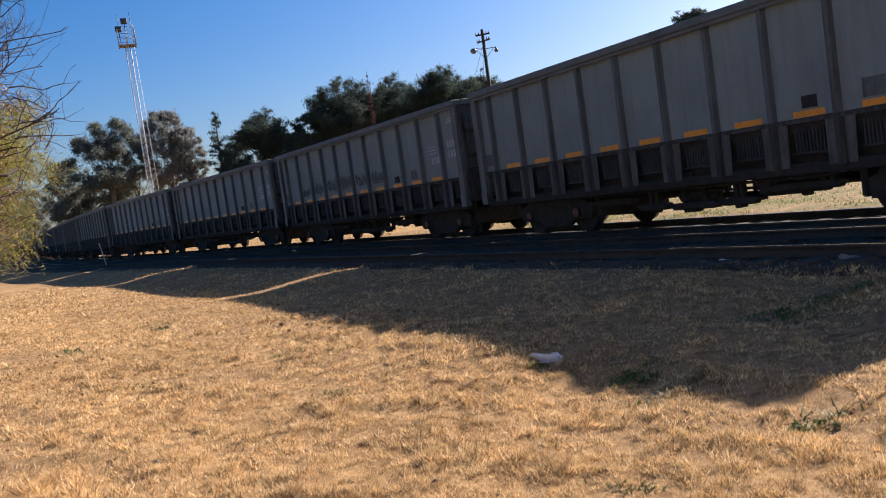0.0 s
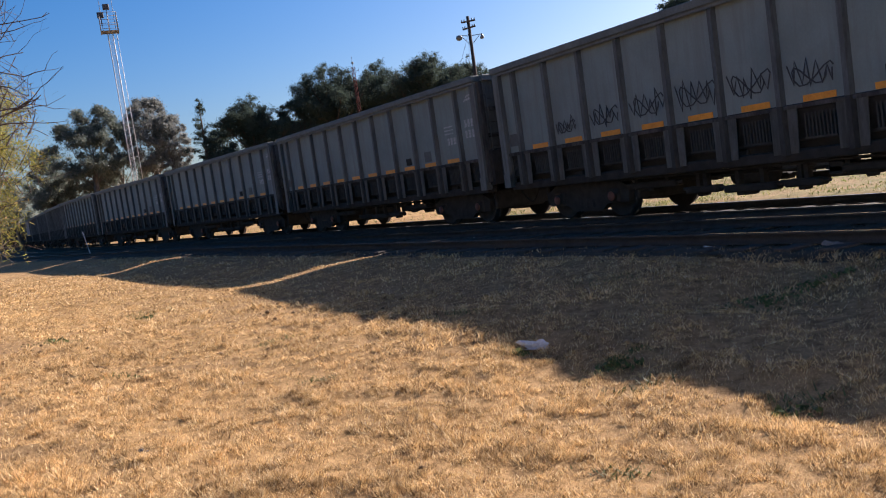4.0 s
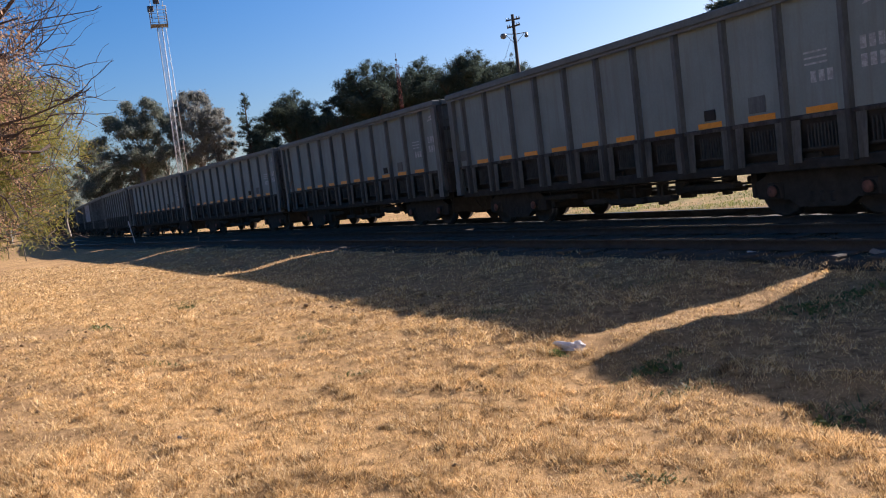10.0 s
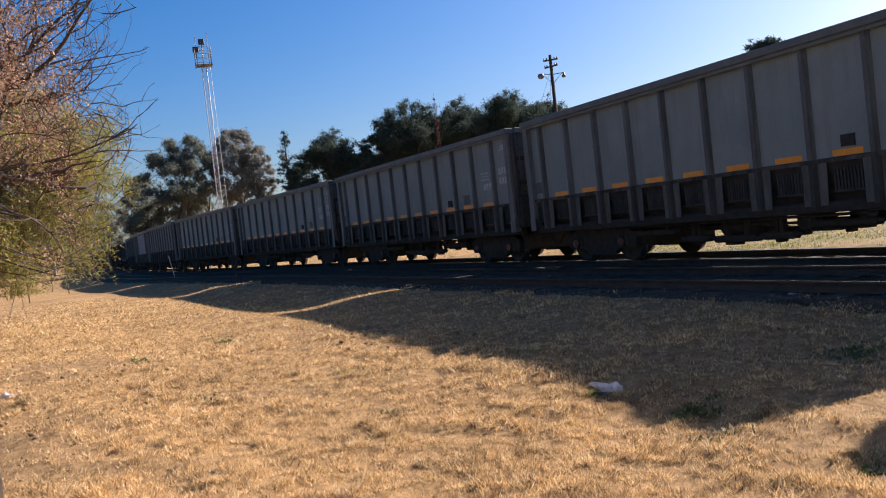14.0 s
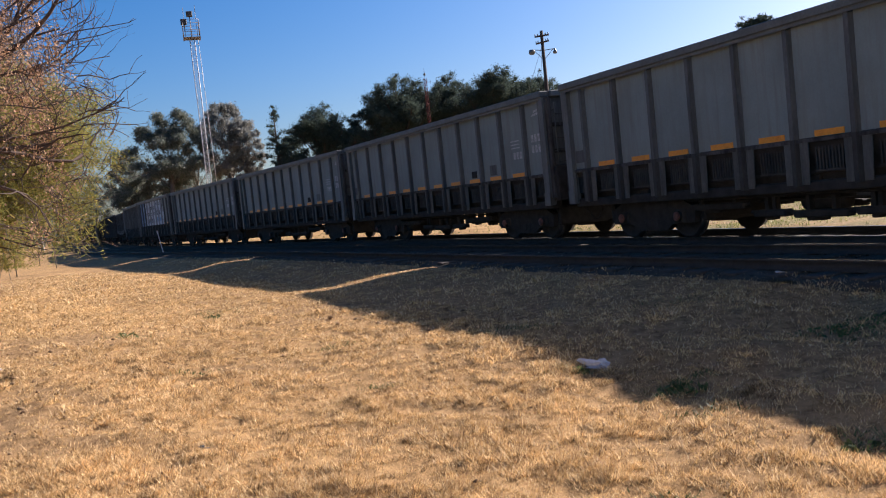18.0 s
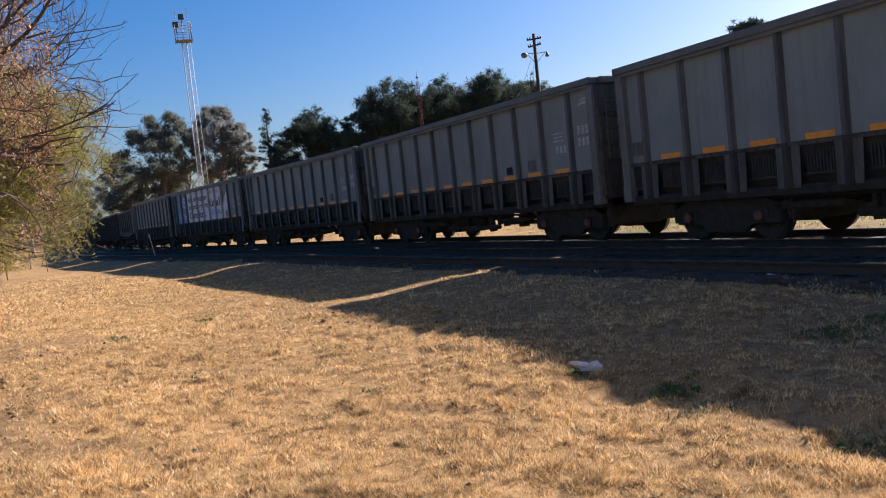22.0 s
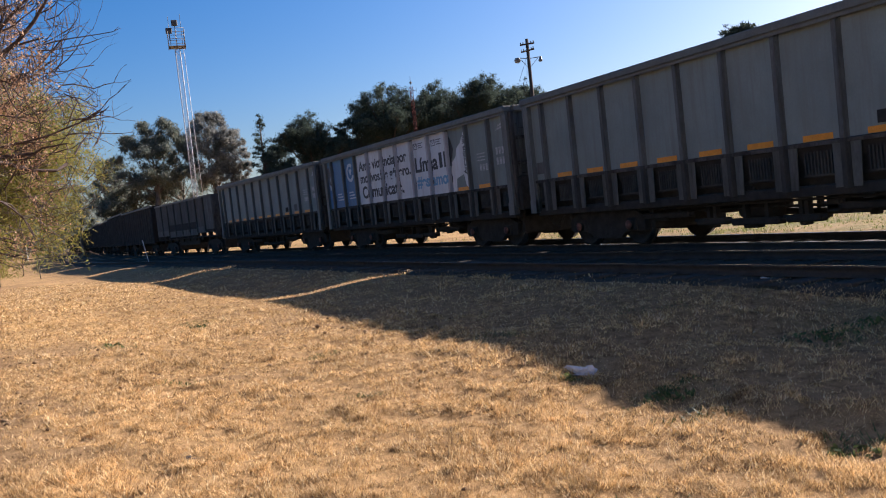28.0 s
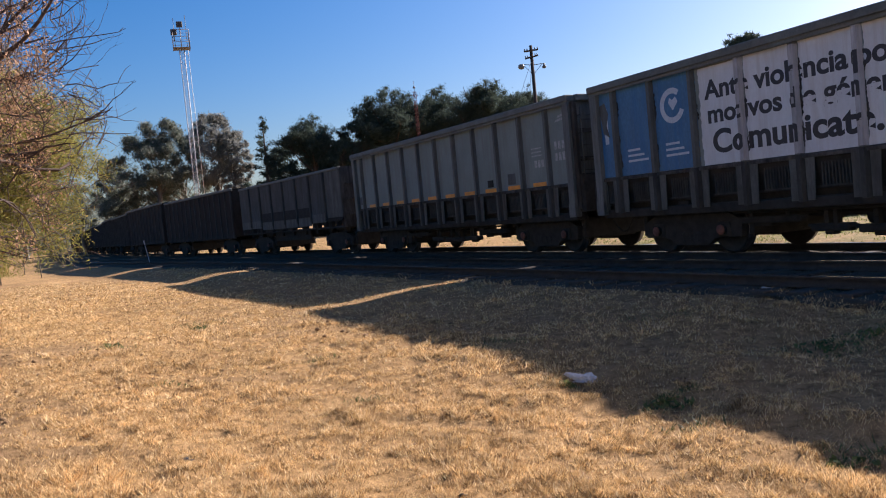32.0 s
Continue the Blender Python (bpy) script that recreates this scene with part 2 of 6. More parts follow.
green = mix(nt, ramp(nt, g1, ((0.42, (0, 0, 0)), (0.6, (1, 1, 1)))), ramp(nt, g2, ((0.35, (0.06, 0.075, 0.022)), (0.65, (0.15, 0.145, 0.05)))), ramp(nt, g2, ((0.35, (0.14, 0.095, 0.05)), (0.65, (0.3, 0.2, 0.1)))))
col = mix(nt, att.outputs["Fac"], col, green)
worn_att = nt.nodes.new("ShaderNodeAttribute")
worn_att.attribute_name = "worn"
# brown soil; near the siding it also warms the colour of the train's shade
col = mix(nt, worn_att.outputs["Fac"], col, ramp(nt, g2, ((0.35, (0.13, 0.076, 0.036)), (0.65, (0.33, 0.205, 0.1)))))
nt.links.new(col, b.inputs["Base Color"])
b.inputs["Roughness"].default_value = 0.95
b.inputs["Specular IOR Level"].default_value = 0.1
bump(nt, b, mix(nt, 0.5, g2, g3), 0.8, 0.04)

# ---- building helpers ----


def mesh_np(name, verts, faces, mats, face_mat=None, smooth=False):
    """A mesh from arrays: faces all have the same number of corners."""
    verts = np.asarray(verts, np.float32)
    faces = np.asarray(faces, np.int32)
    me = bpy.data.meshes.new(name)
    k = faces.shape[1]
    me.vertices.add(len(verts))
    me.vertices.foreach_set("co", verts.ravel())
    me.loops.add(faces.size)
    me.loops.foreach_set("vertex_index", faces.ravel())
    me.polygons.add(len(faces))
    me.polygons.foreach_set("loop_start", np.arange(0, faces.size, k, dtype=np.int32))
    for m in mats if isinstance(mats, (list, tuple)) else [mats]:
        me.materials.append(m)
    if face_mat is not None:
        me.polygons.foreach_set("material_index", np.asarray(face_mat, np.int32))
    me.update(calc_edges=True)
    if smooth:
        me.polygons.foreach_set("use_smooth", np.ones(len(faces), bool))
    return me


def finish(bm, name, mats, smooth=False):
    me = bpy.data.meshes.new(name)
    bmesh.ops.recalc_face_normals(bm, faces=bm.faces)
    bm.to_mesh(me)
    bm.free()
    for m in mats if isinstance(mats, (list, tuple)) else [mats]:
        me.materials.append(m)
    if smooth:
        for p in me.polygons:
            p.use_smooth = True
    return me


def put(name, me, parent=None, m=None, label=""):
    ob = new(name, me)
    if parent:
        ob.parent = parent
    if m is not None:
        ob.matrix_basis = m
    if label:
        ob["label"] = label
    return ob


def part(name, bm, material, parent, label="", m=None, smooth=False):
    return put(name, finish(bm, name, material, smooth), parent, m, label)


def box(bm, x0, x1, y0, y1, z0, z1, bevel=0.0, mat=0):
    vs = [bm.verts.new(c) for c in ((x0, y0, z0), (x1, y0, z0), (x1, y1, z0), (x0, y1, z0), (x0, y0, z1), (x1, y0, z1), (x1, y1, z1), (x0, y1, z1))]
    fs = [bm.faces.new([vs[i] for i in f]) for f in ((0, 3, 2, 1), (4, 5, 6, 7), (0, 1, 5, 4), (1, 2, 6, 5), (2, 3, 7, 6), (3, 0, 4, 7))]
    for f in fs:
        f.material_index = mat
    if bevel:
        edges = list({e for f in fs for e in f.edges})
        bmesh.ops.bevel(bm, geom=edges, offset=bevel, segments=1, affect="EDGES", clamp_overlap=True)
    return bm


def prism(bm, outline, axis, a, b, mat=0):
    """A 2D outline drawn out along an axis: outline in the other two axes, in x, y, z order."""
    def at(p, q):
        return {"x": (q, p[0], p[1]), "y": (p[0], q, p[1]), "z": (p[0], p[1], q)}[axis]
    lo = [bm.verts.new(at(p, a)) for p in outline]
    hi = [bm.verts.new(at(p, b)) for p in outline]
    n = len(outline)
    for i in range(n):
        f = bm.faces.new((lo[i], lo[(i + 1) % n], hi[(i + 1) % n], hi[i]))
        f.material_index = mat
    for ring in (lo, hi[::-1]):
        f = bm.faces.new(ring)
        f.material_index = mat
    return bm


def lathe(bm, prof, n=20, axis="z", centre=(0, 0, 0), mats=None):
    """Spins (radius, along) pairs about an axis; ends are capped."""
    rings = []
    for r, h in prof:
        ring = []
        for i in range(n):
            a = 2 * math.pi * i / n
            c, s = r * math.cos(a), r * math.sin(a)
            p = {"z": (c, s, h), "y": (c, h, s), "x": (h, c, s)}[axis]
            ring.append(bm.verts.new(Vector(p) + Vector(centre)))
        rings.append(ring)
    for k in range(len(rings) - 1):
        for i in range(n):
            f = bm.faces.new((rings[k][i], rings[k][(i + 1) % n], rings[k + 1][(i + 1) % n], rings[k + 1][i]))
            f.smooth = True
            if mats:
                f.material_index = mats[k]
    bm.faces.new(rings[0])
    bm.faces.new(rings[-1][::-1])
    return bm


def rod(bm, a, b, r0, r1=None, n=6, mat=0):
    """A tapered round bar from a to b."""
    a, b = Vector(a), Vector(b)
    r1 = r0 if r1 is None else r1
    z = (b - a).normalized()
    x = z.orthogonal().normalized()
    y = z.cross(x)
    lo = [bm.verts.new(a + (x * math.cos(t) + y * math.sin(t)) * r0) for t in [2 * math.pi * i / n for i in range(n)]]
    hi = [bm.verts.new(b + (x * math.cos(t) + y * math.sin(t)) * r1) for t in [2 * math.pi * i / n for i in range(n)]]
    for i in range(n):
        f = bm.faces.new((lo[i], lo[(i + 1) % n], hi[(i + 1) % n], hi[i]))
        f.smooth, f.material_index = True, mat
    for ring in (lo[::-1], hi):
        bm.faces.new(ring).material_index = mat
    return bm


def tubes(segs, sides=5):
    """Tapered tubes for many (a, b, ra, rb) at once, as arrays of corners and quads."""
    a = np.array([s[0] for s in segs], float)
    b = np.array([s[1] for s in segs], float)
    ra = np.array([s[2] for s in segs], float)[:, None]
    rb = np.array([s[3] for s in segs], float)[:, None]
    z = b - a
    z /= np.linalg.norm(z, axis=1, keepdims=True) + 1e-9
    ref = np.where(np.abs(z[:, 2:3]) > 0.9, [[1.0, 0, 0]], [[0, 0, 1.0]])
    x = np.cross(z, ref)
    x /= np.linalg.norm(x, axis=1, keepdims=True)
    y = np.cross(z, x)
    ring_a, ring_b = [], []
    for i in range(sides):
        t = 2 * math.pi * i / sides
        d = x * math.cos(t) + y * math.sin(t)
        ring_a.append(a + d * ra)
        ring_b.append(b + d * rb)
    v = np.stack(ring_a + ring_b, 1).reshape(-1, 3)
    base = np.arange(len(segs))[:, None] * 2 * sides
    f = []
    for i in range(sides):
        j = (i + 1) % sides
        f.append(np.concatenate([base + i, base + j, base + sides + j, base + sides + i], 1))
    return v, np.concatenate(f)


def leaf_quads(centres, length, width, rnd, droop=0.0, jitter=0.35):
    """A small bent-free leaf (a quad drawn to a point at both ends) at every centre, turned at random."""
    n = len(centres)
    d = rnd.normal(size=(n, 3))
    d[:, 2] -= droop
    d /= np.linalg.norm(d, axis=1, keepdims=True)
    o = np.cross(d, rnd.normal(size=(n, 3)))
    o /= np.linalg.norm(o, axis=1, keepdims=True)
    k = (1 + jitter * rnd.normal(size=(n, 1))).clip(0.4, 1.8)
    l, w = d * length * k * 0.5, o * width * k * 0.5
    v = np.stack([centres - l, centres + w, centres + l, centres - w], 1).reshape(-1, 3)
    return v, np.arange(4 * n).reshape(n, 4)


def leaf_tris(centres, length, width, rnd, droop=0.0, jitter=0.35):
    """As leaf_quads, for far crowns: one pointed face a leaf."""
    v, _ = leaf_quads(centres, length, width, rnd, droop, jitter)
    n = len(centres)
    return v.reshape(n, 4, 3)[:, [1, 2, 3]].reshape(-1, 3), np.arange(3 * n).reshape(n, 3)


# ---- the line of the track ----
KNOTS = np.array([0.0, 14.4, 28.8, 38.4, 48.0, 57.6, 67.2, 81.6, 100.8, 144.0])
HEADS = np.radians([27.5, 28.95, 32.37, 34.43, 34.82, 32.7, 29.58, 27.58, 27.54, 28.08])
STEP = 0.5
S = np.arange(-160.0, 420.0, STEP)
HD = np.interp(S, KNOTS, HEADS)
_x = np.concatenate([[0], np.cumsum(-np.sin(HD[:-1]) * STEP)])
_y = np.concatenate([[0], np.cumsum(np.cos(HD[:-1]) * STEP)])
_i0 = int(np.argmin(abs(S)))
HALF_W = 1.5
NX, NY = np.cos(HD), np.sin(HD)
CX = _x - _x[_i0] + 7.615 + NX * HALF_W
CY = _y - _y[_i0] + 9.484 + NY * HALF_W
RAIL_Z = 0.22
SIDING, SIDING_Z = -3.44, 0.29
GAUGE = 1.676


def drift(s):
    """The siding slowly leaves the running line: its further offset at s metres along."""
    return np.interp(s, [-12.0, 0.0, 5.0, 11.0, 25.0, 60.0], [0.5, 0.19, -0.06, -0.42, -0.8, -1.2])


def spread(s, off):
    """An offset of the straight plan, carried along with the siding on the camera's side."""
    return off + drift(s) * np.clip(-1.2 - off, 0, 1)


def on_track(s, off=0.0):
    """The plan point at s metres along the train's track, off metres beyond its centre line."""
    return np.interp(s, S, CX) + np.interp(s, S, NX) * off, np.interp(s, S, CY) + np.interp(s, S, NY) * off


_near = S[(S > -150) & (S < 400)]
_cx, _cy = np.interp(_near, S, CX), np.interp(_near, S, CY)
_nx, _ny = np.interp(_near, S, NX), np.interp(_near, S, NY)


def beyond(x, y):
    """How far points lie beyond the track's centre line (negative: on the camera's side), in the straight plan."""
    x, y = np.atleast_1d(x), np.atleast_1d(y)
    out = np.empty(len(x))
    for i in range(0, len(x), 20000):
        dx = x[i:i + 20000, None] - _cx[None, ::4]
        dy = y[i:i + 20000, None] - _cy[None, ::4]
        k = np.argmin(dx * dx + dy * dy, 1)
        r = np.arange(len(k))
        d = dx[r, k] * _nx[::4][k] + dy[r, k] * _ny[::4][k]
        out[i:i + 20000] = d - drift(_near[::4][k]) * np.clip(-1.2 - d, 0, 1) * np.clip((d + 9) / 2, 0, 1)
    return out


# the bed's cross-section: offset beyond the running line's centre, height
BED_OFFS = np.array([-5.1, -4.85, -4.6, -4.0, -3.4, -2.9, -2.4, -1.95, -1.4, -1.0, -0.4, 0.4, 1.0, 1.5, 2.0])
BED_Z = np.array([0.0, 0.10, 0.13, 0.14, 0.13, 0.14, 0.12, 0.05, 0.04, 0.06, 0.07, 0.07, 0.07, 0.05, -0.05])


def smooth(t):
    t = np.clip(t, 0, 1)
    return t * t * (3 - 2 * t)


def tussocks(x, y):
    """Small humps and hollows of old turf."""
    z = 0.023 * np.sin(4.7 * x + 1.3 * y + 1.4 * np.sin(2.9 * y - 0.7 * x)) * np.cos(4.1 * y - 0.8 * x + 1.2 * np.sin(3.3 * x))
    z = z + 0.018 * np.sin(9.3 * x - 3.1 * y + 1.9 * np.sin(5.9 * y)) * np.cos(8.1 * y + 2.2 * x + 1.6 * np.sin(6.7 * x + 1))
    return z + 0.011 * np.sin(17.3 * x + 6.1 * y + 1.7 * np.sin(12.1 * y)) * np.cos(15.7 * y - 4.3 * x + 1.5 * np.sin(13.1 * x))


def ground_z(x, y):
    """Height of the turf: a lawn with a shallow swale, rising to the track bed."""
    x, y = np.asarray(x, float), np.asarray(y, float)
    d = beyond(x.ravel(), y.ravel()).reshape(x.shape)
    z = 0.02 + 0.05 * np.sin(x * 0.35 + 0.6) * np.cos(y * 0.27) + 0.03 * np.sin(x * 0.9 + y * 0.7)
    z = z - 0.04 * np.exp(-(((x - 0.9) / 0.9) ** 2 + ((y - 5.9) / 1.2) ** 2))
    z = z - 0.07 * smooth((d + 13) / 3) * smooth((-5.6 - d) / 2)
    rise = smooth((d + 7.8) / 2.4)
    z = z + tussocks(x, y) * (1 - smooth((d + 8.5) / 2.5)) * smooth((16 - np.hypot(x, y)) / 6)
    z = z * (1 - rise) + 0.1 * rise
    # a ditch beside the siding and a low bank before it
    for cx, cy, r, h in ((3.1, 7.9, 0.75, -0.2), (3.4, 6.8, 0.9, -0.07), (0.8, 8.5, 1.3, 0.06), (-0.3, 9.2, 1.5, 0.05), (2.0, 7.2, 0.6, 0.05), (2.2, 5.2, 1.0, 0.04), (2.5, 7.2, 0.5, 0.05), (3.8, 8.9, 0.8, -0.08), (1.7, 7.75, 0.5, -0.04), (2.0, 4.6, 0.35, -0.08)):
        z = z + h * np.exp(-((x - cx) ** 2 + (y - cy) ** 2) / r ** 2)
    far = smooth((d - 3) / 10)
    z = z - 0.17 * smooth((d + 5.0) / 0.6) * (1 - smooth((d - 1.7) / 1.0))
    z = z * (1 - far) + (0.12 + 0.05 * np.sin(x * 0.2) * np.cos(y * 0.23)) * far
    return z


def surface_z(x, y):
    """The turf, or the track bed where that lies higher."""
    return np.maximum(ground_z(x, y), np.interp(beyond(x, y), BED_OFFS, BED_Z, -9, -9))


def bare(x, y):
    """Thin, worn patches of the lawn, 0 to 1."""
    return np.exp(-((x + 6.0) ** 2 / 3.0 + (y - 10.8) ** 2 / 1.6)) + 0.7 * np.exp(-((x + 4.1) ** 2 + (y - 6.8) ** 2) / 1.3) + 0.9 * np.exp(-((x - 0.72) ** 2 / 0.06 + (y - 5.0) ** 2 / 0.03))


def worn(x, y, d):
    """Where the turf is thin over brown soil: broad patches, and the ground towards the siding, browned further to warm
    the train's shade.
    """
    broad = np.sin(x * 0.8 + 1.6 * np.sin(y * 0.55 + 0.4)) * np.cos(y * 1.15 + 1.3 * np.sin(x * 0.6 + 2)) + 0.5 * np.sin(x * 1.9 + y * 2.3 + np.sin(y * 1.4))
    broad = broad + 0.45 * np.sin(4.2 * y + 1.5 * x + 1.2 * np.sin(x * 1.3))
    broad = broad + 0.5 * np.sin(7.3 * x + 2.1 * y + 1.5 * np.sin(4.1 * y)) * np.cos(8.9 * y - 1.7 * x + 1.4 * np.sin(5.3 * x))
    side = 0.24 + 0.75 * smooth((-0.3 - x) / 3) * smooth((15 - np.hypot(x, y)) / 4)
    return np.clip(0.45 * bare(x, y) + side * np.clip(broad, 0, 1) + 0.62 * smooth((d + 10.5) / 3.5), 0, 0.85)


# ---- ground ----
def build_ground():
    a = np.concatenate([-np.geomspace(2400, 40, 26), np.linspace(-38, -13, 26), np.linspace(-12.5, 14, 213), np.linspace(15, 45, 26), np.geomspace(48, 2400, 26)])
    c = np.concatenate([-np.geomspace(2400, 20, 20), np.linspace(-18, 1, 12), np.linspace(1.1, 13, 104), np.linspace(13.2, 28, 56), np.linspace(29, 110, 70), np.geomspace(114, 2400, 26)])
    gx, gy = np.meshgrid(a, c)
    z = ground_z(gx, gy)
    v = np.stack([gx.ravel(), gy.ravel(), z.ravel()], 1)
    i = np.arange(len(c) - 1)[:, None] * len(a) + np.arange(len(a) - 1)[None]
    f = np.stack([i, i + 1, i + 1 + len(a), i + len(a)], -1).reshape(-1, 4)
    me = mesh_np("ground", v, f, M_GROUND, smooth=True)
    d = beyond(v[:, 0], v[:, 1])
    g = smooth((d - 0.5) / 1.5) * 0.75 * smooth((v[:, 0] - 0.5) / 4)
    lay = me.attributes.new("green", "FLOAT", "POINT")
    lay.data.foreach_set("value", g.astype(np.float32))
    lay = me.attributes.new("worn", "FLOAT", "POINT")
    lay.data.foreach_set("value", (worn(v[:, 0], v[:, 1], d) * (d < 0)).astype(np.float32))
    tagged(new("ground", me), "dry straw-coloured mown turf with a shallow swale", "ground", kind="structure")


build_ground()


def build_bed():
    offs, hs = BED_OFFS, BED_Z
    s = np.concatenate([np.arange(-150, -12, 3.0), np.arange(-12, 40, 0.35), np.arange(40, 400, 2.5)])
    rnd = np.random.default_rng(3)
    v = []
    for k, o in enumerate(offs):
        wob = 0.25 * np.sin(s * 0.6 + k) + rnd.normal(0, 0.08, len(s)) if k in (0, len(offs) - 1) else rnd.normal(0, 0.03, len(s))
        x, y = on_track(s, 0)
        n = np.stack([np.interp(s, S, NX), np.interp(s, S, NY)], 1)
        z = hs[k] + (rnd.normal(0, 0.012, len(s)) if 0 < k < len(offs) - 1 else 0)
        v.append(np.stack([x + n[:, 0] * (spread(s, o) + wob), y + n[:, 1] * (spread(s, o) + wob), z + 0 * s], 1))
    v = np.stack(v, 1).reshape(-1, 3)
    m = len(offs)
    i = np.arange(len(s) - 1)[:, None] * m + np.arange(m - 1)[None]
    f = np.stack([i, i + 1, i + 1 + m, i + m], -1).reshape(-1, 4)
    tagged(new("track_bed", mesh_np("track_bed", v, f, M_BED, smooth=True)), "dark oily track bed of packed soil and ballast", "track bed", kind="structure")


build_bed()


def build_rail(off, top):
    """One rail: foot, web and head, drawn along the line."""
    prof = [(-0.065, -0.14), (0.065, -0.14), (0.065, -0.128), (0.012, -0.11), (0.012, -0.04), (0.036, -0.03), (0.036, -0.006), (0.028, 0.0), (-0.028, 0.0), (-0.036, -0.006), (-0.036, -0.03), (-0.012, -0.04), (-0.012, -0.11), (-0.065, -0.128)]
    s = np.concatenate([np.arange(-150, -20, 5.0), np.arange(-20, 160, 1.5), np.arange(160, 400, 6.0)])
    v = []
    for px, pz in prof:
        x, y = on_track(s, spread(s, off) + px)
        v.append(np.stack([x, y, top + pz + 0 * s], 1))
    v = np.stack(v, 1).reshape(-1, 3)
    m = len(prof)
    i = np.arange(len(s) - 1)[:, None] * m
    k = np.arange(m)[None]
    f = np.stack([i + k, i + (k + 1) % m, i + m + (k + 1) % m, i + m + k], -1).reshape(-1, 4)
    fm = np.tile(np.where(np.arange(m) == 7, 1, 0), len(s) - 1)
    tagged(new("rail", mesh_np("rail", v, f, [M_RAIL, M_RAILTOP], fm)), "steel rail with a worn polished head", "rail", "rails", kind="structure")


for off in (-GAUGE / 2, GAUGE / 2):
    build_rail(off, RAIL_Z)
    build_rail(SIDING + off, SIDING_Z)


def build_sleepers():
    bm = bmesh.new()
    box(bm, -0.12, 0.12, -1.3, 1.3, -0.13, 0.0, 0.015)
    me = finish(bm, "sleeper", M_SLEEPER)
    rnd = random.Random(4)
    for track, rail_top, end, label in ((0.0, RAIL_Z, 60, "timber sleepers under the running line"), (SIDING, SIDING_Z, 45, "timber sleepers under the siding")):
        root = new("sleepers")
        tagged(root, label, "sleepers", kind="structure")
        s = -14.0
        while s < end:
            x, y = on_track(s, spread(s, track))
            h = float(np.interp(s, S, HD))
            put("sleeper", me, root, pose(float(x), float(y), rail_top - 0.135 + rnd.uniform(-0.01, 0.008), 0, 0, math.degrees(h) - 90 + rnd.uniform(-1.5, 1.5)))
            s += 0.62 + rnd.uniform(-0.03, 0.03)


build_sleepers()

# ---- train ----
WAGON = 14.279
BODY = 13.42
X0 = -0.47 * WAGON
RIBS = [0.052 * WAGON + 0.0818 * WAGON * k for k in range(11)]
EDGES = [0.0] + RIBS + [BODY]
Z_LEDGE, Z_TOP, Z_SKIRT = 1.638, 3.678, 0.888
CHORD = 0.15
RECESS = 0.03


WHEEL_R = 0.457


def wheelset(parent, x):
    """Two flanged wheels on an axle; turns about its own axle."""
    axle = bmesh.new()
    lathe(axle, [(0.07, -1.02), (0.07, -0.95), (0.085, -0.9), (0.085, 0.9), (0.07, 0.95), (0.07, 1.02)], 12, "y")
    ws = part("wheelset", axle, M_DARK, parent, "axle with two flanged steel wheels", pose(x, 0, WHEEL_R))
    for side in (-1, 1):
        bm = bmesh.new()
        o = side * GAUGE / 2
        prof = [(0.09, o + side * 0.11), (0.16, o + side * 0.11), (0.19, o + side * 0.06), (0.34, o + side * 0.05), (0.37, o + side * 0.10), (0.41, o + side * 0.10), (0.42, o + side * 0.0), (0.425, o - side * 0.03), (0.45, o - side * 0.035), (0.44, o - side * 0.06), (0.38, o - side * 0.06), (0.34, o), (0.17, o - side * 0.02), (0.09, o - side * 0.09)]
        prof = [(r * WHEEL_R / 0.42, a) for r, a in prof]
        lathe(bm, prof, 26, "y", mats=[0, 0, 0, 0, 0, 1, 1, 0, 0, 0, 0, 0, 0])
        for k in range(3):
            a = 2 * math.pi * k / 3
            rod(bm, (0.27 * math.cos(a), o + side * 0.045, 0.27 * math.sin(a)), (0.27 * math.cos(a), o + side * 0.075, 0.27 * math.sin(a)), 0.03, n=8)
        part("wheel", bm, [M_DARK, M_TREAD], ws, "dark wheel with a bright worn tread")
    return ws


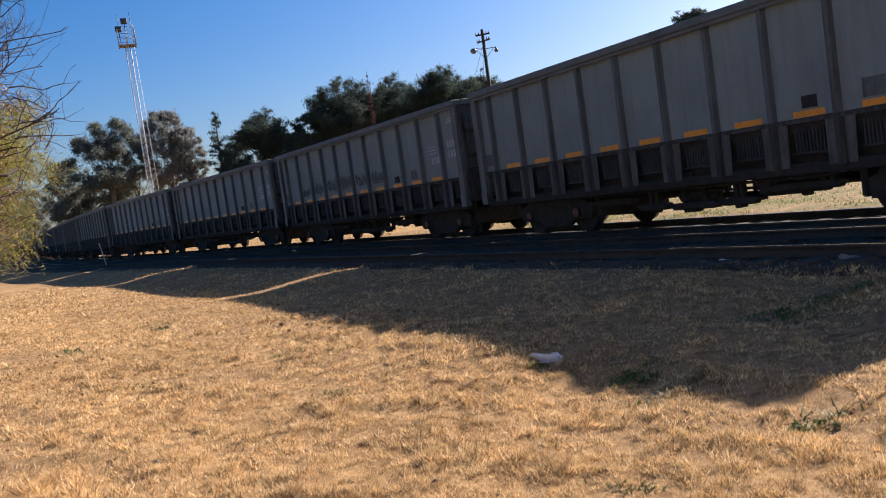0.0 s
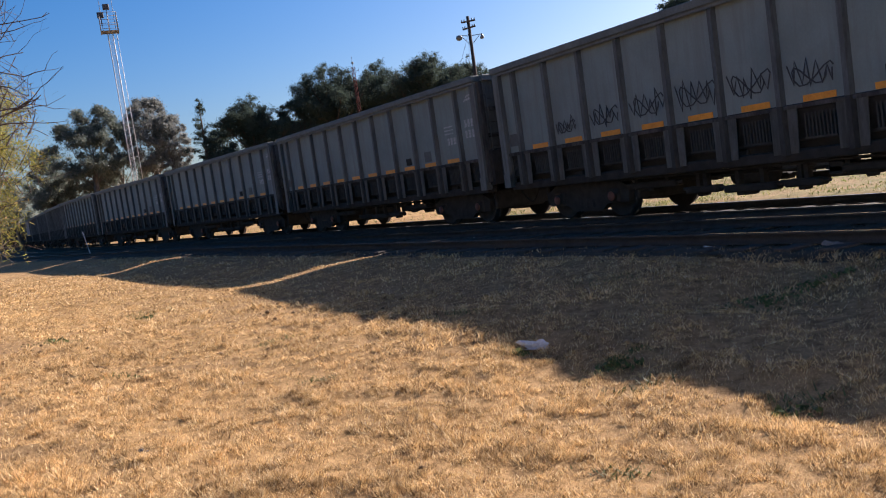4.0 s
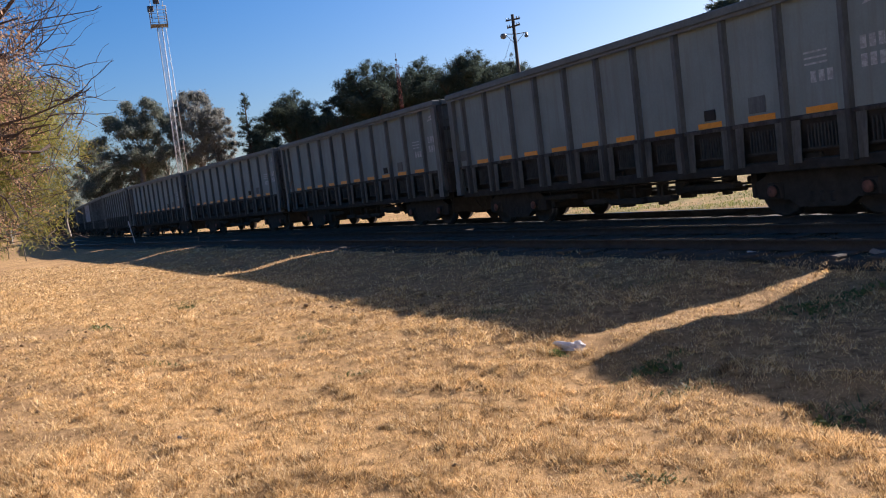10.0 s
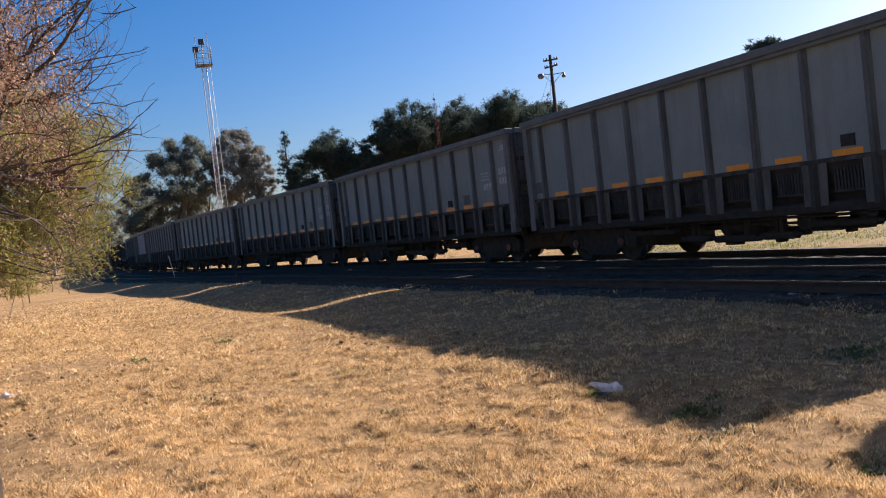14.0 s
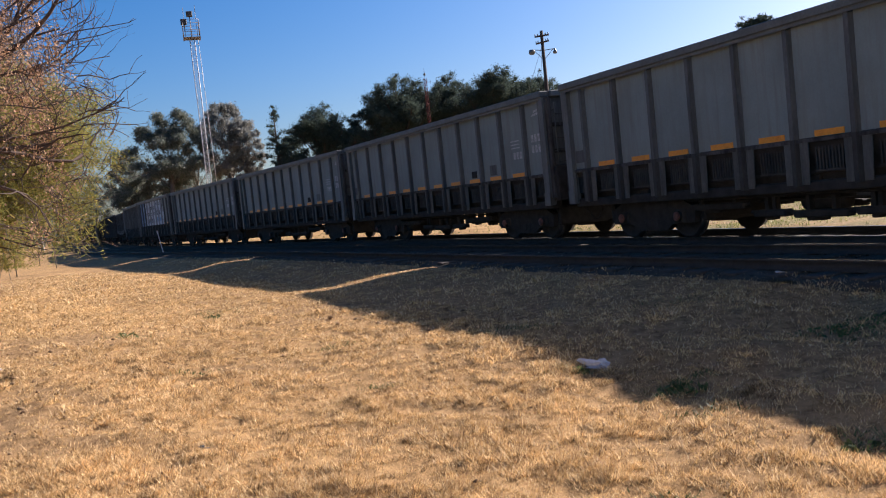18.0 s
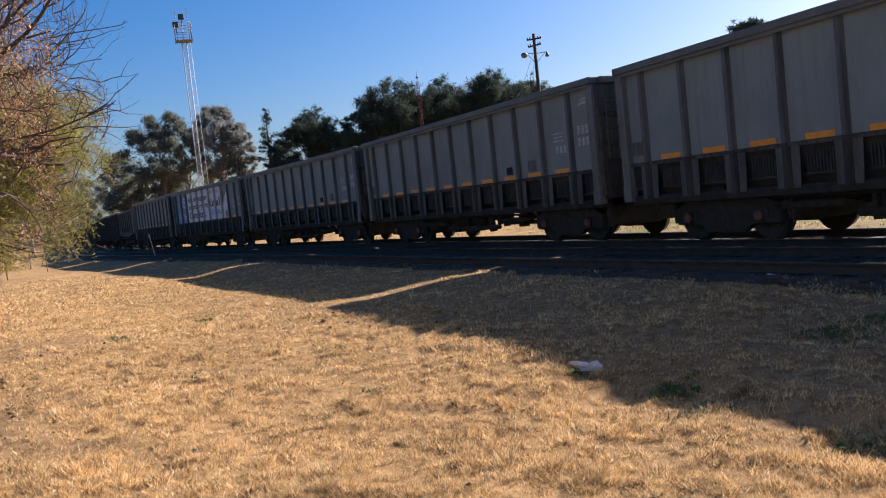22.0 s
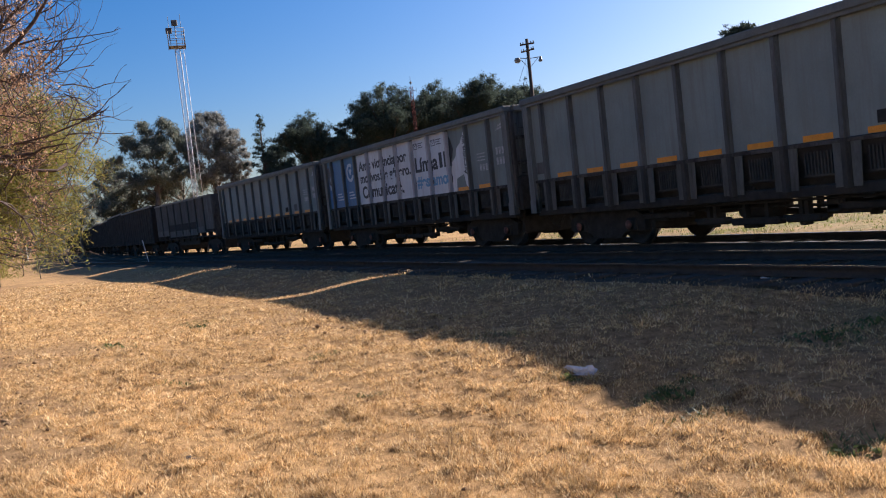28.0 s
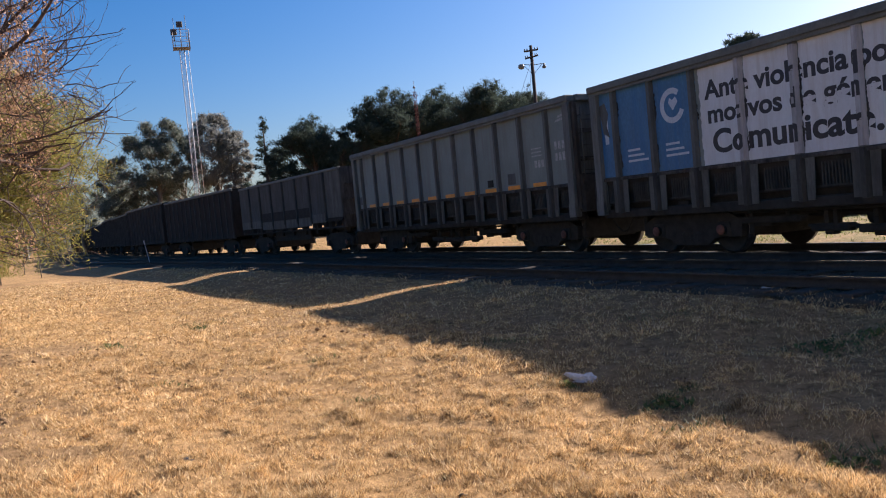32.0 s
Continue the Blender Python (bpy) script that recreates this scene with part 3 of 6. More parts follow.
def bogie(parent, x):
    bo = bmesh.new()
    box(bo, -0.3, 0.3, -1.0, 1.0, 0.3, 0.8, 0.03)
    box(bo, -0.76, 0.76, -0.58, 0.58, 0.27, 0.78, 0.04)
    lathe(bo, [(0.22, 0.76), (0.22, 0.86)], 14, "z")
    b0 = part("bogie", bo, M_DARK, parent, "three-piece freight bogie, black with grime", pose(x, 0, 0))
    frame_line = [(-1.3, 0.32), (-1.33, 0.62), (-1.02, 0.77), (-0.55, 0.86), (0.55, 0.86), (1.02, 0.77), (1.33, 0.62), (1.3, 0.32), (0.72, 0.3), (0.64, 0.3), (0.46, 0.17), (-0.46, 0.17), (-0.64, 0.3), (-0.72, 0.3)]
    for side in (-1, 1):
        bm = bmesh.new()
        prism(bm, frame_line, "y", side * 0.96, side * 1.1)
        part("side_frame", bm, M_DARK, b0)
        for sx in (-0.9, 0.9):
            bm = bmesh.new()
            box(bm, sx - 0.16, sx + 0.16, side * 1.04 - 0.11, side * 1.04 + 0.11, 0.31, 0.6, 0.03)
            lathe(bm, [(0.11, side * 1.14), (0.09, side * 1.21)], 12, "y", (sx, 0, WHEEL_R))
            ab = part("axle_box", bm, M_DARK, b0)
            bm = bmesh.new()
            lathe(bm, [(0.1, side * 1.205), (0.095, side * 1.225), (0.03, side * 1.235)], 14, "y", (sx, 0, WHEEL_R))
            part("end_cap", bm, M_CAP, ab, "rusty red bearing cap")
        for sx in (-0.2, 0.0, 0.2):
            bm = bmesh.new()
            lathe(bm, [(0.08, 0.24), (0.095, 0.27), (0.08, 0.3), (0.095, 0.33), (0.08, 0.36), (0.095, 0.39), (0.08, 0.42)], 8, "z", (sx, side * 1.03, 0))
            part("spring", bm, M_DARK, b0)
    for sx in (-0.38, 0.38):
        bm = bmesh.new()
        rod(bm, (sx, -0.95, 0.4), (sx, 0.95, 0.4), 0.045, n=8)
        for side in (-1, 1):
            box(bm, sx - 0.06 + (0.04 if sx > 0 else -0.04), sx + 0.06 + (0.04 if sx > 0 else -0.04), side * 0.84 - 0.05, side * 0.84 + 0.05, 0.2, 0.66, 0.02)
        part("brake_beam", bm, M_DARK, b0)
    for sx in (-1, 1):
        bm = bmesh.new()
        box(bm, min(sx * 1.02, sx * 1.5), max(sx * 1.02, sx * 1.5), -0.56, 0.56, 0.3, 0.8, 0.04)
        box(bm, min(sx * 1.4, sx * 1.52), max(sx * 1.4, sx * 1.52), -1.02, 1.02, 0.34, 0.82, 0.03)
        part("end_transom", bm, M_DARK, b0)
    return [wheelset(parent, x - 0.9), wheelset(parent, x + 0.9)]


SIDE_MESH = {}


def side_meshes():
    """The pieces of a wagon's side, drawn once for the near side (y below zero)."""
    y = -HALF_W + RECESS
    for key, w in (("end_a", EDGES[1] - EDGES[0]), ("mid", EDGES[2] - EDGES[1]), ("end_b", EDGES[12] - EDGES[11])):
        bm = bmesh.new()
        # a panel slightly dished between its ribs
        n = 6
        for i in range(n):
            xa, xb = w * i / n, w * (i + 1) / n
            da, db = [0.012 * math.sin(math.pi * t / w) for t in (xa, xb)]
            vs = [bm.verts.new(c) for c in ((xa, y + 0.07 + da, Z_LEDGE), (xb, y + 0.07 + db, Z_LEDGE), (xb, y + 0.07 + db, Z_TOP - CHORD), (xa, y + 0.07 + da, Z_TOP - CHORD),
                                            (xa, y + 0.08 + da, Z_LEDGE), (xb, y + 0.08 + db, Z_LEDGE), (xb, y + 0.08 + db, Z_TOP - CHORD), (xa, y + 0.08 + da, Z_TOP - CHORD))]
            bm.faces.new((vs[0], vs[1], vs[2], vs[3]))
            bm.faces.new((vs[7], vs[6], vs[5], vs[4]))
        bmesh.ops.remove_doubles(bm, verts=bm.verts, dist=0.0005)
        SIDE_MESH["panel_" + key] = finish(bm, "panel", M_GREY, True)
        # the bay below: slats over a sloping sheet, both darkened for the opening's shade
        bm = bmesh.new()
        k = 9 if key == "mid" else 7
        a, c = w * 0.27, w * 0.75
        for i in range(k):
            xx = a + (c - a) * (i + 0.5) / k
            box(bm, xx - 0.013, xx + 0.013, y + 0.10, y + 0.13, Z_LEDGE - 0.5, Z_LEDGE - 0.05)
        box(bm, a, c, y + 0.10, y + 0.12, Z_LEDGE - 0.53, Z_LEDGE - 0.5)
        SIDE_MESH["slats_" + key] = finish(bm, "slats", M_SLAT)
    y = -HALF_W
    # rib: hat section, tapering below the ledge; its shade is in the dark greys
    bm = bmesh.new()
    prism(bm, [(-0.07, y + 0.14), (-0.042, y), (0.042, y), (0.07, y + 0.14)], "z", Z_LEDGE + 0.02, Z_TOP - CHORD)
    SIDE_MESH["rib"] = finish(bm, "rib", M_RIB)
    bm = bmesh.new()
    prism(bm, [(-0.07, y + 0.10), (-0.042, y), (0.042, y), (0.07, y + 0.10)], "z", Z_SKIRT, Z_LEDGE + 0.02)
    SIDE_MESH["lower_rib"] = finish(bm, "lower_rib", M_SLAT)
    bm = bmesh.new()
    prism(bm, [(0.04, Z_LEDGE - 0.045), (0.22, Z_LEDGE - 0.045), (0.19, Z_SKIRT + 0.02), (0.04, Z_SKIRT + 0.02)], "y", y + 0.06, y + 0.075)
    SIDE_MESH["stake_plate"] = finish(bm, "stake_plate", M_PLATE)
    bm = bmesh.new()
    prism(bm, [(-0.10, y - 0.01), (0.12, y - 0.01), (0.12, y + 0.16), (-0.04, y + 0.16), (-0.10, y + 0.08)], "z", Z_SKIRT, Z_TOP - CHORD)
    prism(bm, [(-0.12, y - 0.02), (0.12, y - 0.02), (0.12, y + 0.14), (-0.12, y + 0.14)], "z", Z_SKIRT - 0.02, Z_SKIRT + 0.3)
    SIDE_MESH["corner_post"] = finish(bm, "corner_post", M_POSTPAINT)
    bm = bmesh.new()
    box(bm, -0.02, BODY + 0.02, y - 0.06, y + 0.2, Z_TOP - CHORD, Z_TOP, 0.018)
    box(bm, 0.0, BODY, y - 0.02, y + 0.0, Z_TOP - CHORD - 0.06, Z_TOP - CHORD)
    SIDE_MESH["top_rail"] = finish(bm, "top_rail", M_TOPRAIL)
    bm = bmesh.new()
    prism(bm, [(y + 0.04, Z_LEDGE - 0.045), (y + 0.1 + RECESS, Z_LEDGE - 0.045), (y + 0.1 + RECESS, Z_LEDGE + 0.03), (y + 0.07 + RECESS, Z_LEDGE + 0.03), (y + 0.04, Z_LEDGE + 0.01)], "x", 0.1, BODY - 0.1)
    SIDE_MESH["ledge"] = finish(bm, "ledge", M_STAKE)
    # the sheet's black carries the shade behind the slats
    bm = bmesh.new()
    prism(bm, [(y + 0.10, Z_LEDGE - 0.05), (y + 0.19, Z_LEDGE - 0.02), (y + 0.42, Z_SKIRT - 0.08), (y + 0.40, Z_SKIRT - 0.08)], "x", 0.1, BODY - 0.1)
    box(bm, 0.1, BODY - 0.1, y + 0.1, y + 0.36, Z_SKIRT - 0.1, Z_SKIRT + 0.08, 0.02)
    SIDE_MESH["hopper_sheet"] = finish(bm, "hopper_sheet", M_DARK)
    bm = bmesh.new()
    w = EDGES[2] - EDGES[1]
    y = -HALF_W + RECESS
    box(bm, 0.32 * w, 0.80 * w, y + 0.066, y + 0.069 + 0.012, Z_LEDGE + 0.035, Z_LEDGE + 0.135)
    SIDE_MESH["reflector"] = finish(bm, "reflector_strip", M_YELLOW)
    bm = bmesh.new()
    box(bm, 0.0, 0.26, y + 0.05, y + 0.08, Z_LEDGE + 0.17, Z_LEDGE + 0.36, 0.006)
    SIDE_MESH["placard"] = finish(bm, "placard", M_DARK)
    bm = bmesh.new()
    box(bm, 0.0, 0.36, y + 0.066, y + 0.0695, Z_LEDGE + 0.17, Z_LEDGE + 0.45)
    SIDE_MESH["data_plate"] = finish(bm, "data_plate", M_RIB)


side_meshes()

def stencil_meshes():
    """Stencilled marks as plain bars, each shape drawn once."""
    for key, w, h in (("digit", 0.1, 0.19), ("small", 0.1, 0.18), ("line", 0.42, 0.03)):
        bm = bmesh.new()
        box(bm, 0, w, -HALF_W + RECESS + 0.073, -HALF_W + RECESS + 0.0765, 0, h)
        SIDE_MESH["mark_" + key] = finish(bm, "stencil_mark", M_FADED)
    bm = bmesh.new()
    prism(bm, [(0.0, 0.0), (0.42, 0.05), (0.5, 0.11), (0.06, 0.06)], "y", -HALF_W + RECESS + 0.073, -HALF_W + RECESS + 0.0765)
    SIDE_MESH["mark_emblem"] = finish(bm, "stencil_mark", M_FADED)


stencil_meshes()


def stencil_spots():
    spots = [("mark_digit", EDGES[11] + 0.22 + c * 0.15, Z_LEDGE + 0.86 - r * 0.27) for r in (0, 1) for c in range(3 + r)]
    spots += [("mark_small", EDGES[10] + 0.5 + c * 0.15, Z_LEDGE + 0.5) for c in range(3)]
    spots += [("mark_line", EDGES[10] + 0.4, Z_LEDGE + 0.78 + 0.09 * c) for c in range(3)]
    spots += [("mark_emblem", EDGES[11] + 0.3 + 0.1 * c, Z_TOP - 0.55 + 0.09 * c) for c in range(2)]
    return spots


def make_wagon(label, skip=()):
    """A bogie gondola with pressed panels between ribs, slatted lower bays and a heavy top rail."""
    root = new("gondola_wagon")
    tagged(root, label, "freight wagon", "wagons of the train")
    at = pose(X0, 0, 0)
    for side, turn in ((0, at), (1, pose(X0 + BODY, 0, 0, 0, 0, 180))):
        def piece(name, key, x=0.0, lab=""):
            return put(name, SIDE_MESH[key], root, turn @ pose(x, 0, 0), lab)
        piece("top_rail", "top_rail")
        piece("ledge", "ledge")
        piece("hopper_sheet", "hopper_sheet", 0, "sloping hopper sheet, blackened with the bay's shade")
        piece("corner_post", "corner_post", 0.1)
        piece("corner_post", "corner_post", BODY - 0.12)
        for i in range(12):
            key = "end_a" if i == 0 else "end_b" if i == 11 else "mid"
            piece("panel", "panel_" + key, EDGES[i])
            piece("slats", "slats_" + key, EDGES[i], "row of upright slats, darkened with the bay's shade")
            piece("stake_plate", "stake_plate", EDGES[i] + 0.05)
            piece("stake_plate", "stake_plate", EDGES[i + 1] - 0.27)
            if 1 <= i <= 10 and not (side == 0 and i in skip):
                piece("reflector_strip", "reflector", EDGES[i], "amber reflective strip")
            if i:
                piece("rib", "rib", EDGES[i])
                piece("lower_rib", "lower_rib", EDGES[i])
        if not skip:
            piece("placard", "placard", EDGES[8] + 0.55, "small dark placard")
            piece("data_plate", "data_plate", EDGES[9] + 0.4, "faded grey data plate")
            piece("data_plate", "data_plate", EDGES[0] + 0.25, "faded grey data plate")
        for key, x, z in stencil_spots():
            put("stencil_mark", SIDE_MESH[key], root, turn @ pose(x, 0, z), "faded white stencil mark")
    # ends, floor, underframe
    y = HALF_W
    for end, sx in ((0, 1), (1, -1)):
        xe = X0 + (0.02 if end == 0 else BODY - 0.02)
        bm = bmesh.new()
        box(bm, min(xe, xe + sx * 0.02), max(xe, xe + sx * 0.02), -y + 0.06, y - 0.06, 1.05, Z_TOP - 0.05)
        part("end_wall", bm, M_RIB, root, "grimy end wall")
        for z in (1.5, 2.15, 2.8):
            bm = bmesh.new()
            box(bm, xe - 0.05 if sx > 0 else xe, xe if sx > 0 else xe + 0.05, -y + 0.1, y - 0.1, z, z + 0.1, 0.012)
            part("end_rib", bm, M_STAKE, root)
        # posts made deep to narrow the strip of sun through the gap
        for yy in (-1.38, -0.46, 0.46, 1.38):
            bm = bmesh.new()
            box(bm, xe - 0.13 if sx > 0 else xe, xe if sx > 0 else xe + 0.13, yy - 0.06, yy + 0.06, 1.05, Z_TOP - 0.16, 0.012)
            part("end_post", bm, M_STAKE, root)
        bm = bmesh.new()
        box(bm, min(xe - sx * 0.14, xe + sx * 0.12), max(xe - sx * 0.14, xe + sx * 0.12), -y + 0.201, y - 0.201, Z_TOP - CHORD, Z_TOP, 0.015)
        part("end_rail", bm, M_TOPRAIL, root)
        for ys in (-1, 1):
            bm = bmesh.new()
            xo = xe - sx * 0.15
            for yy in (ys * 1.25, ys * 0.95):
                rod(bm, (xo, yy, 1.15), (xo, yy, Z_TOP - 0.3), 0.013, n=6)
                for z in (1.3, 2.2, 3.2):
                    rod(bm, (xo, yy, z), (xe, yy, z), 0.012, n=5)
            part("ladder_stile", bm, M_PLATE, root, "thin pale ladder uprights")
            for k in range(7):
                bm = bmesh.new()
                rod(bm, (xo, ys * 0.95, 1.35 + k * 0.29), (xo, ys * 1.25, 1.35 + k * 0.29), 0.011, n=6)
                part("rung", bm, M_STAKE, root)
        # box added to end the sun strip short of the track bed
        bm = bmesh.new()
        prism(bm, [(xe, 0.98), (xe - sx * 0.26, 0.98), (xe - sx * 0.26, 1.5), (xe - sx * 0.2, 1.82), (xe, 1.86)], "y", -y + 0.12, y - 0.12)
        part("end_hopper", bm, M_DARK, root, "dark box over the headstock, added to block low sun")
        bm = bmesh.new()
        xo = X0 + (-0.02 if end == 0 else BODY + 0.02)
        box(bm, min(xo, xo - sx * 0.38), max(xo, xo - sx * 0.38), -0.11, 0.11, 0.74, 0.96, 0.03)
        box(bm, min(xo - sx * 0.28, xo - sx * 0.42), max(xo - sx * 0.28, xo - sx * 0.42), -0.19, 0.19, 0.68, 1.02, 0.05)
        part("coupler", bm, M_DARK, root)
        bm = bmesh.new()
        pts = [(xo - sx * 0.05, -0.5, 0.72), (xo - sx * 0.2, -0.5, 0.55), (xo - sx * 0.34, -0.47, 0.42), (xo - sx * 0.42, -0.42, 0.45)]
        for p, q in zip(pts, pts[1:]):
            rod(bm, p, q, 0.025, n=6)
        part("brake_hose", bm, M_DARK, root)
    bm = bmesh.new()
    box(bm, X0 + 0.05, X0 + BODY - 0.05, -0.28, 0.28, 0.78, 1.08, 0.02)
    for u in (0.168, 0.47, 0.809):
        box(bm, X0 + u * WAGON - 0.15, X0 + u * WAGON + 0.15, -1.25, 1.25, 0.8, 1.06, 0.02)
    box(bm, X0 + 0.05, X0 + BODY - 0.05, -1.28, 1.28, 1.08, 1.13)
    part("underframe", bm, M_DARK, root, "black underframe with centre sill")
    bm = bmesh.new()
    lathe(bm, [(0.05, 0.0), (0.17, 0.04), (0.17, 0.86), (0.05, 0.9)], 14, "x", (-0.6, -0.75, 0.62))
    box(bm, -0.35, -0.2, -0.78, -0.4, 0.6, 0.78)
    part("brake_reservoir", bm, M_DARK, root)
    bm = bmesh.new()
    lathe(bm, [(0.04, 0.0), (0.13, 0.03), (0.13, 0.45), (0.03, 0.5), (0.025, 1.1)], 12, "x", (0.6, 0.3, 0.6))
    rod(bm, (-2.6, 0.2, 0.58), (2.8, 0.2, 0.55), 0.022)
    rod(bm, (-1.6, -0.9, 0.66), (2.3, -1.0, 0.64), 0.018)
    box(bm, 1.5, 1.75, -1.1, -0.85, 0.5, 0.78, 0.02)
    part("brake_rigging", bm, M_DARK, root)
    for side in (-1, 1):
        for xa, xb, z in ((-3.1, -1.7, 0.54), (-1.5, -0.75, 0.37), (-0.6, 0.5, 0.34), (0.65, 1.35, 0.36), (1.5, 3.0, 0.53)):
            bm = bmesh.new()
            box(bm, xa, xb, side * 0.98 - 0.12, side * 0.98 + 0.12, z, z + 0.13, 0.03)
            box(bm, xa + 0.25, xa + 0.33, side * 0.98 - 0.06, side * 0.98 + 0.06, z + 0.08, 0.95)
            box(bm, xb - 0.33, xb - 0.25, side * 0.98 - 0.06, side * 0.98 + 0.06, z + 0.08, 0.95)
            box(bm, xa + 0.2, (xa + xb) / 2, side * 0.9 - 0.1, side * 0.9 + 0.1, z - 0.06, z + 0.05, 0.02)
            rod(bm, (xa - 0.08, side * 1.02, z + 0.1), (xb + 0.12, side * 1.02, z + 0.08), 0.035)
            part("door_gear", bm, M_DARK, root, "dark hanging door gear")
        bm = bmesh.new()
        rod(bm, (-3.1, side * 1.16, 0.76), (3.1, side * 1.16, 0.74), 0.028)
        part("train_pipe", bm, M_DARK, root)
    wheels = bogie(root, X0 + 0.168 * WAGON) + bogie(root, X0 + 0.809 * WAGON)
    return root, wheels


def text_mesh(string, material, size, stretch=1.0):
    cu = bpy.data.curves.new("writing", "FONT")
    cu.body = string
    cu.size = size
    cu.extrude = 0.002
    cu.offset = size * 0.03
    ob = bpy.data.objects.new("writing", cu)
    scene.collection.objects.link(ob)
    bpy.context.view_layer.update()
    me = bpy.data.meshes.new_from_object(ob.evaluated_get(bpy.context.evaluated_depsgraph_get()))
    bpy.data.objects.remove(ob)
    me.transform(Matrix.Diagonal((stretch, 1, 1, 1)))
    me.materials.clear()
    me.materials.append(material)
    return me


def fit_text(root, string, material, x, length, z, cap, lab):
    """Writing of a given length and capital height on the near side, starting x metres from the body's end."""
    me = text_mesh(string, material, cap / 0.72)
    xs = [v.co.x for v in me.vertices]
    me.transform(Matrix.Translation((-min(xs), 0, 0)))
    me.transform(Matrix.Diagonal((length / (max(xs) - min(xs)), 1, 1, 1)))
    for letter in split_letters(me):
        bm = letter
        for e in EDGES[1:-1]:
            if -0.2 < e - x < length + 0.2:
                for c in (e - x - 0.043, e - x + 0.043):
                    cut = bmesh.ops.bisect_plane(bm, geom=bm.verts[:] + bm.edges[:] + bm.faces[:], plane_co=(c, 0, 0), plane_no=(1, 0, 0))["geom_cut"]
                    bmesh.ops.split_edges(bm, edges=[g for g in cut if isinstance(g, bmesh.types.BMEdge)])
        lifted = {v for f in bm.faces for v in f.verts if any(abs(f.calc_center_median().x - e + x) < 0.043 for e in EDGES[1:-1])}
        for v in lifted:
            v.co.z += RECESS + 0.069
        part("letter", bm, material, root, lab, pose(X0 + x, -HALF_W + RECESS + 0.061, Z_LEDGE + z, 90, 0, 0))


def split_letters(me):
    """One bmesh for each letter: loose pieces that stand over one another belong together."""
    bm = bmesh.new()
    bm.from_mesh(me)
    left, groups = set(bm.verts), []
    while left:
        todo = [left.pop()]
        piece = set(todo)
        while todo:
            for e in todo.pop().link_edges:
                for w in e.verts:
                    if w not in piece:
                        piece.add(w)
                        left.discard(w)
                        todo.append(w)
        xs = [w.co.x for w in piece]
        groups.append([min(xs), max(xs), piece])
    groups.sort(key=lambda q: q[0])
    merged = []
    for q in groups:
        if merged and min(q[1], merged[-1][1]) - q[0] > 0.5 * min(q[1] - q[0], merged[-1][1] - merged[-1][0]):
            merged[-1][1] = max(q[1], merged[-1][1])
            merged[-1][2] |= q[2]
        else:
            merged.append(q)
    out = []
    for _, _, piece in merged:
        one, where = bmesh.new(), {}
        for w in piece:
            where[w] = one.verts.new(w.co)
        for f in bm.faces:
            if f.verts[0] in piece:
                one.faces.new([where[w] for w in f.verts])
        out.append(one)
    bm.free()
    return out


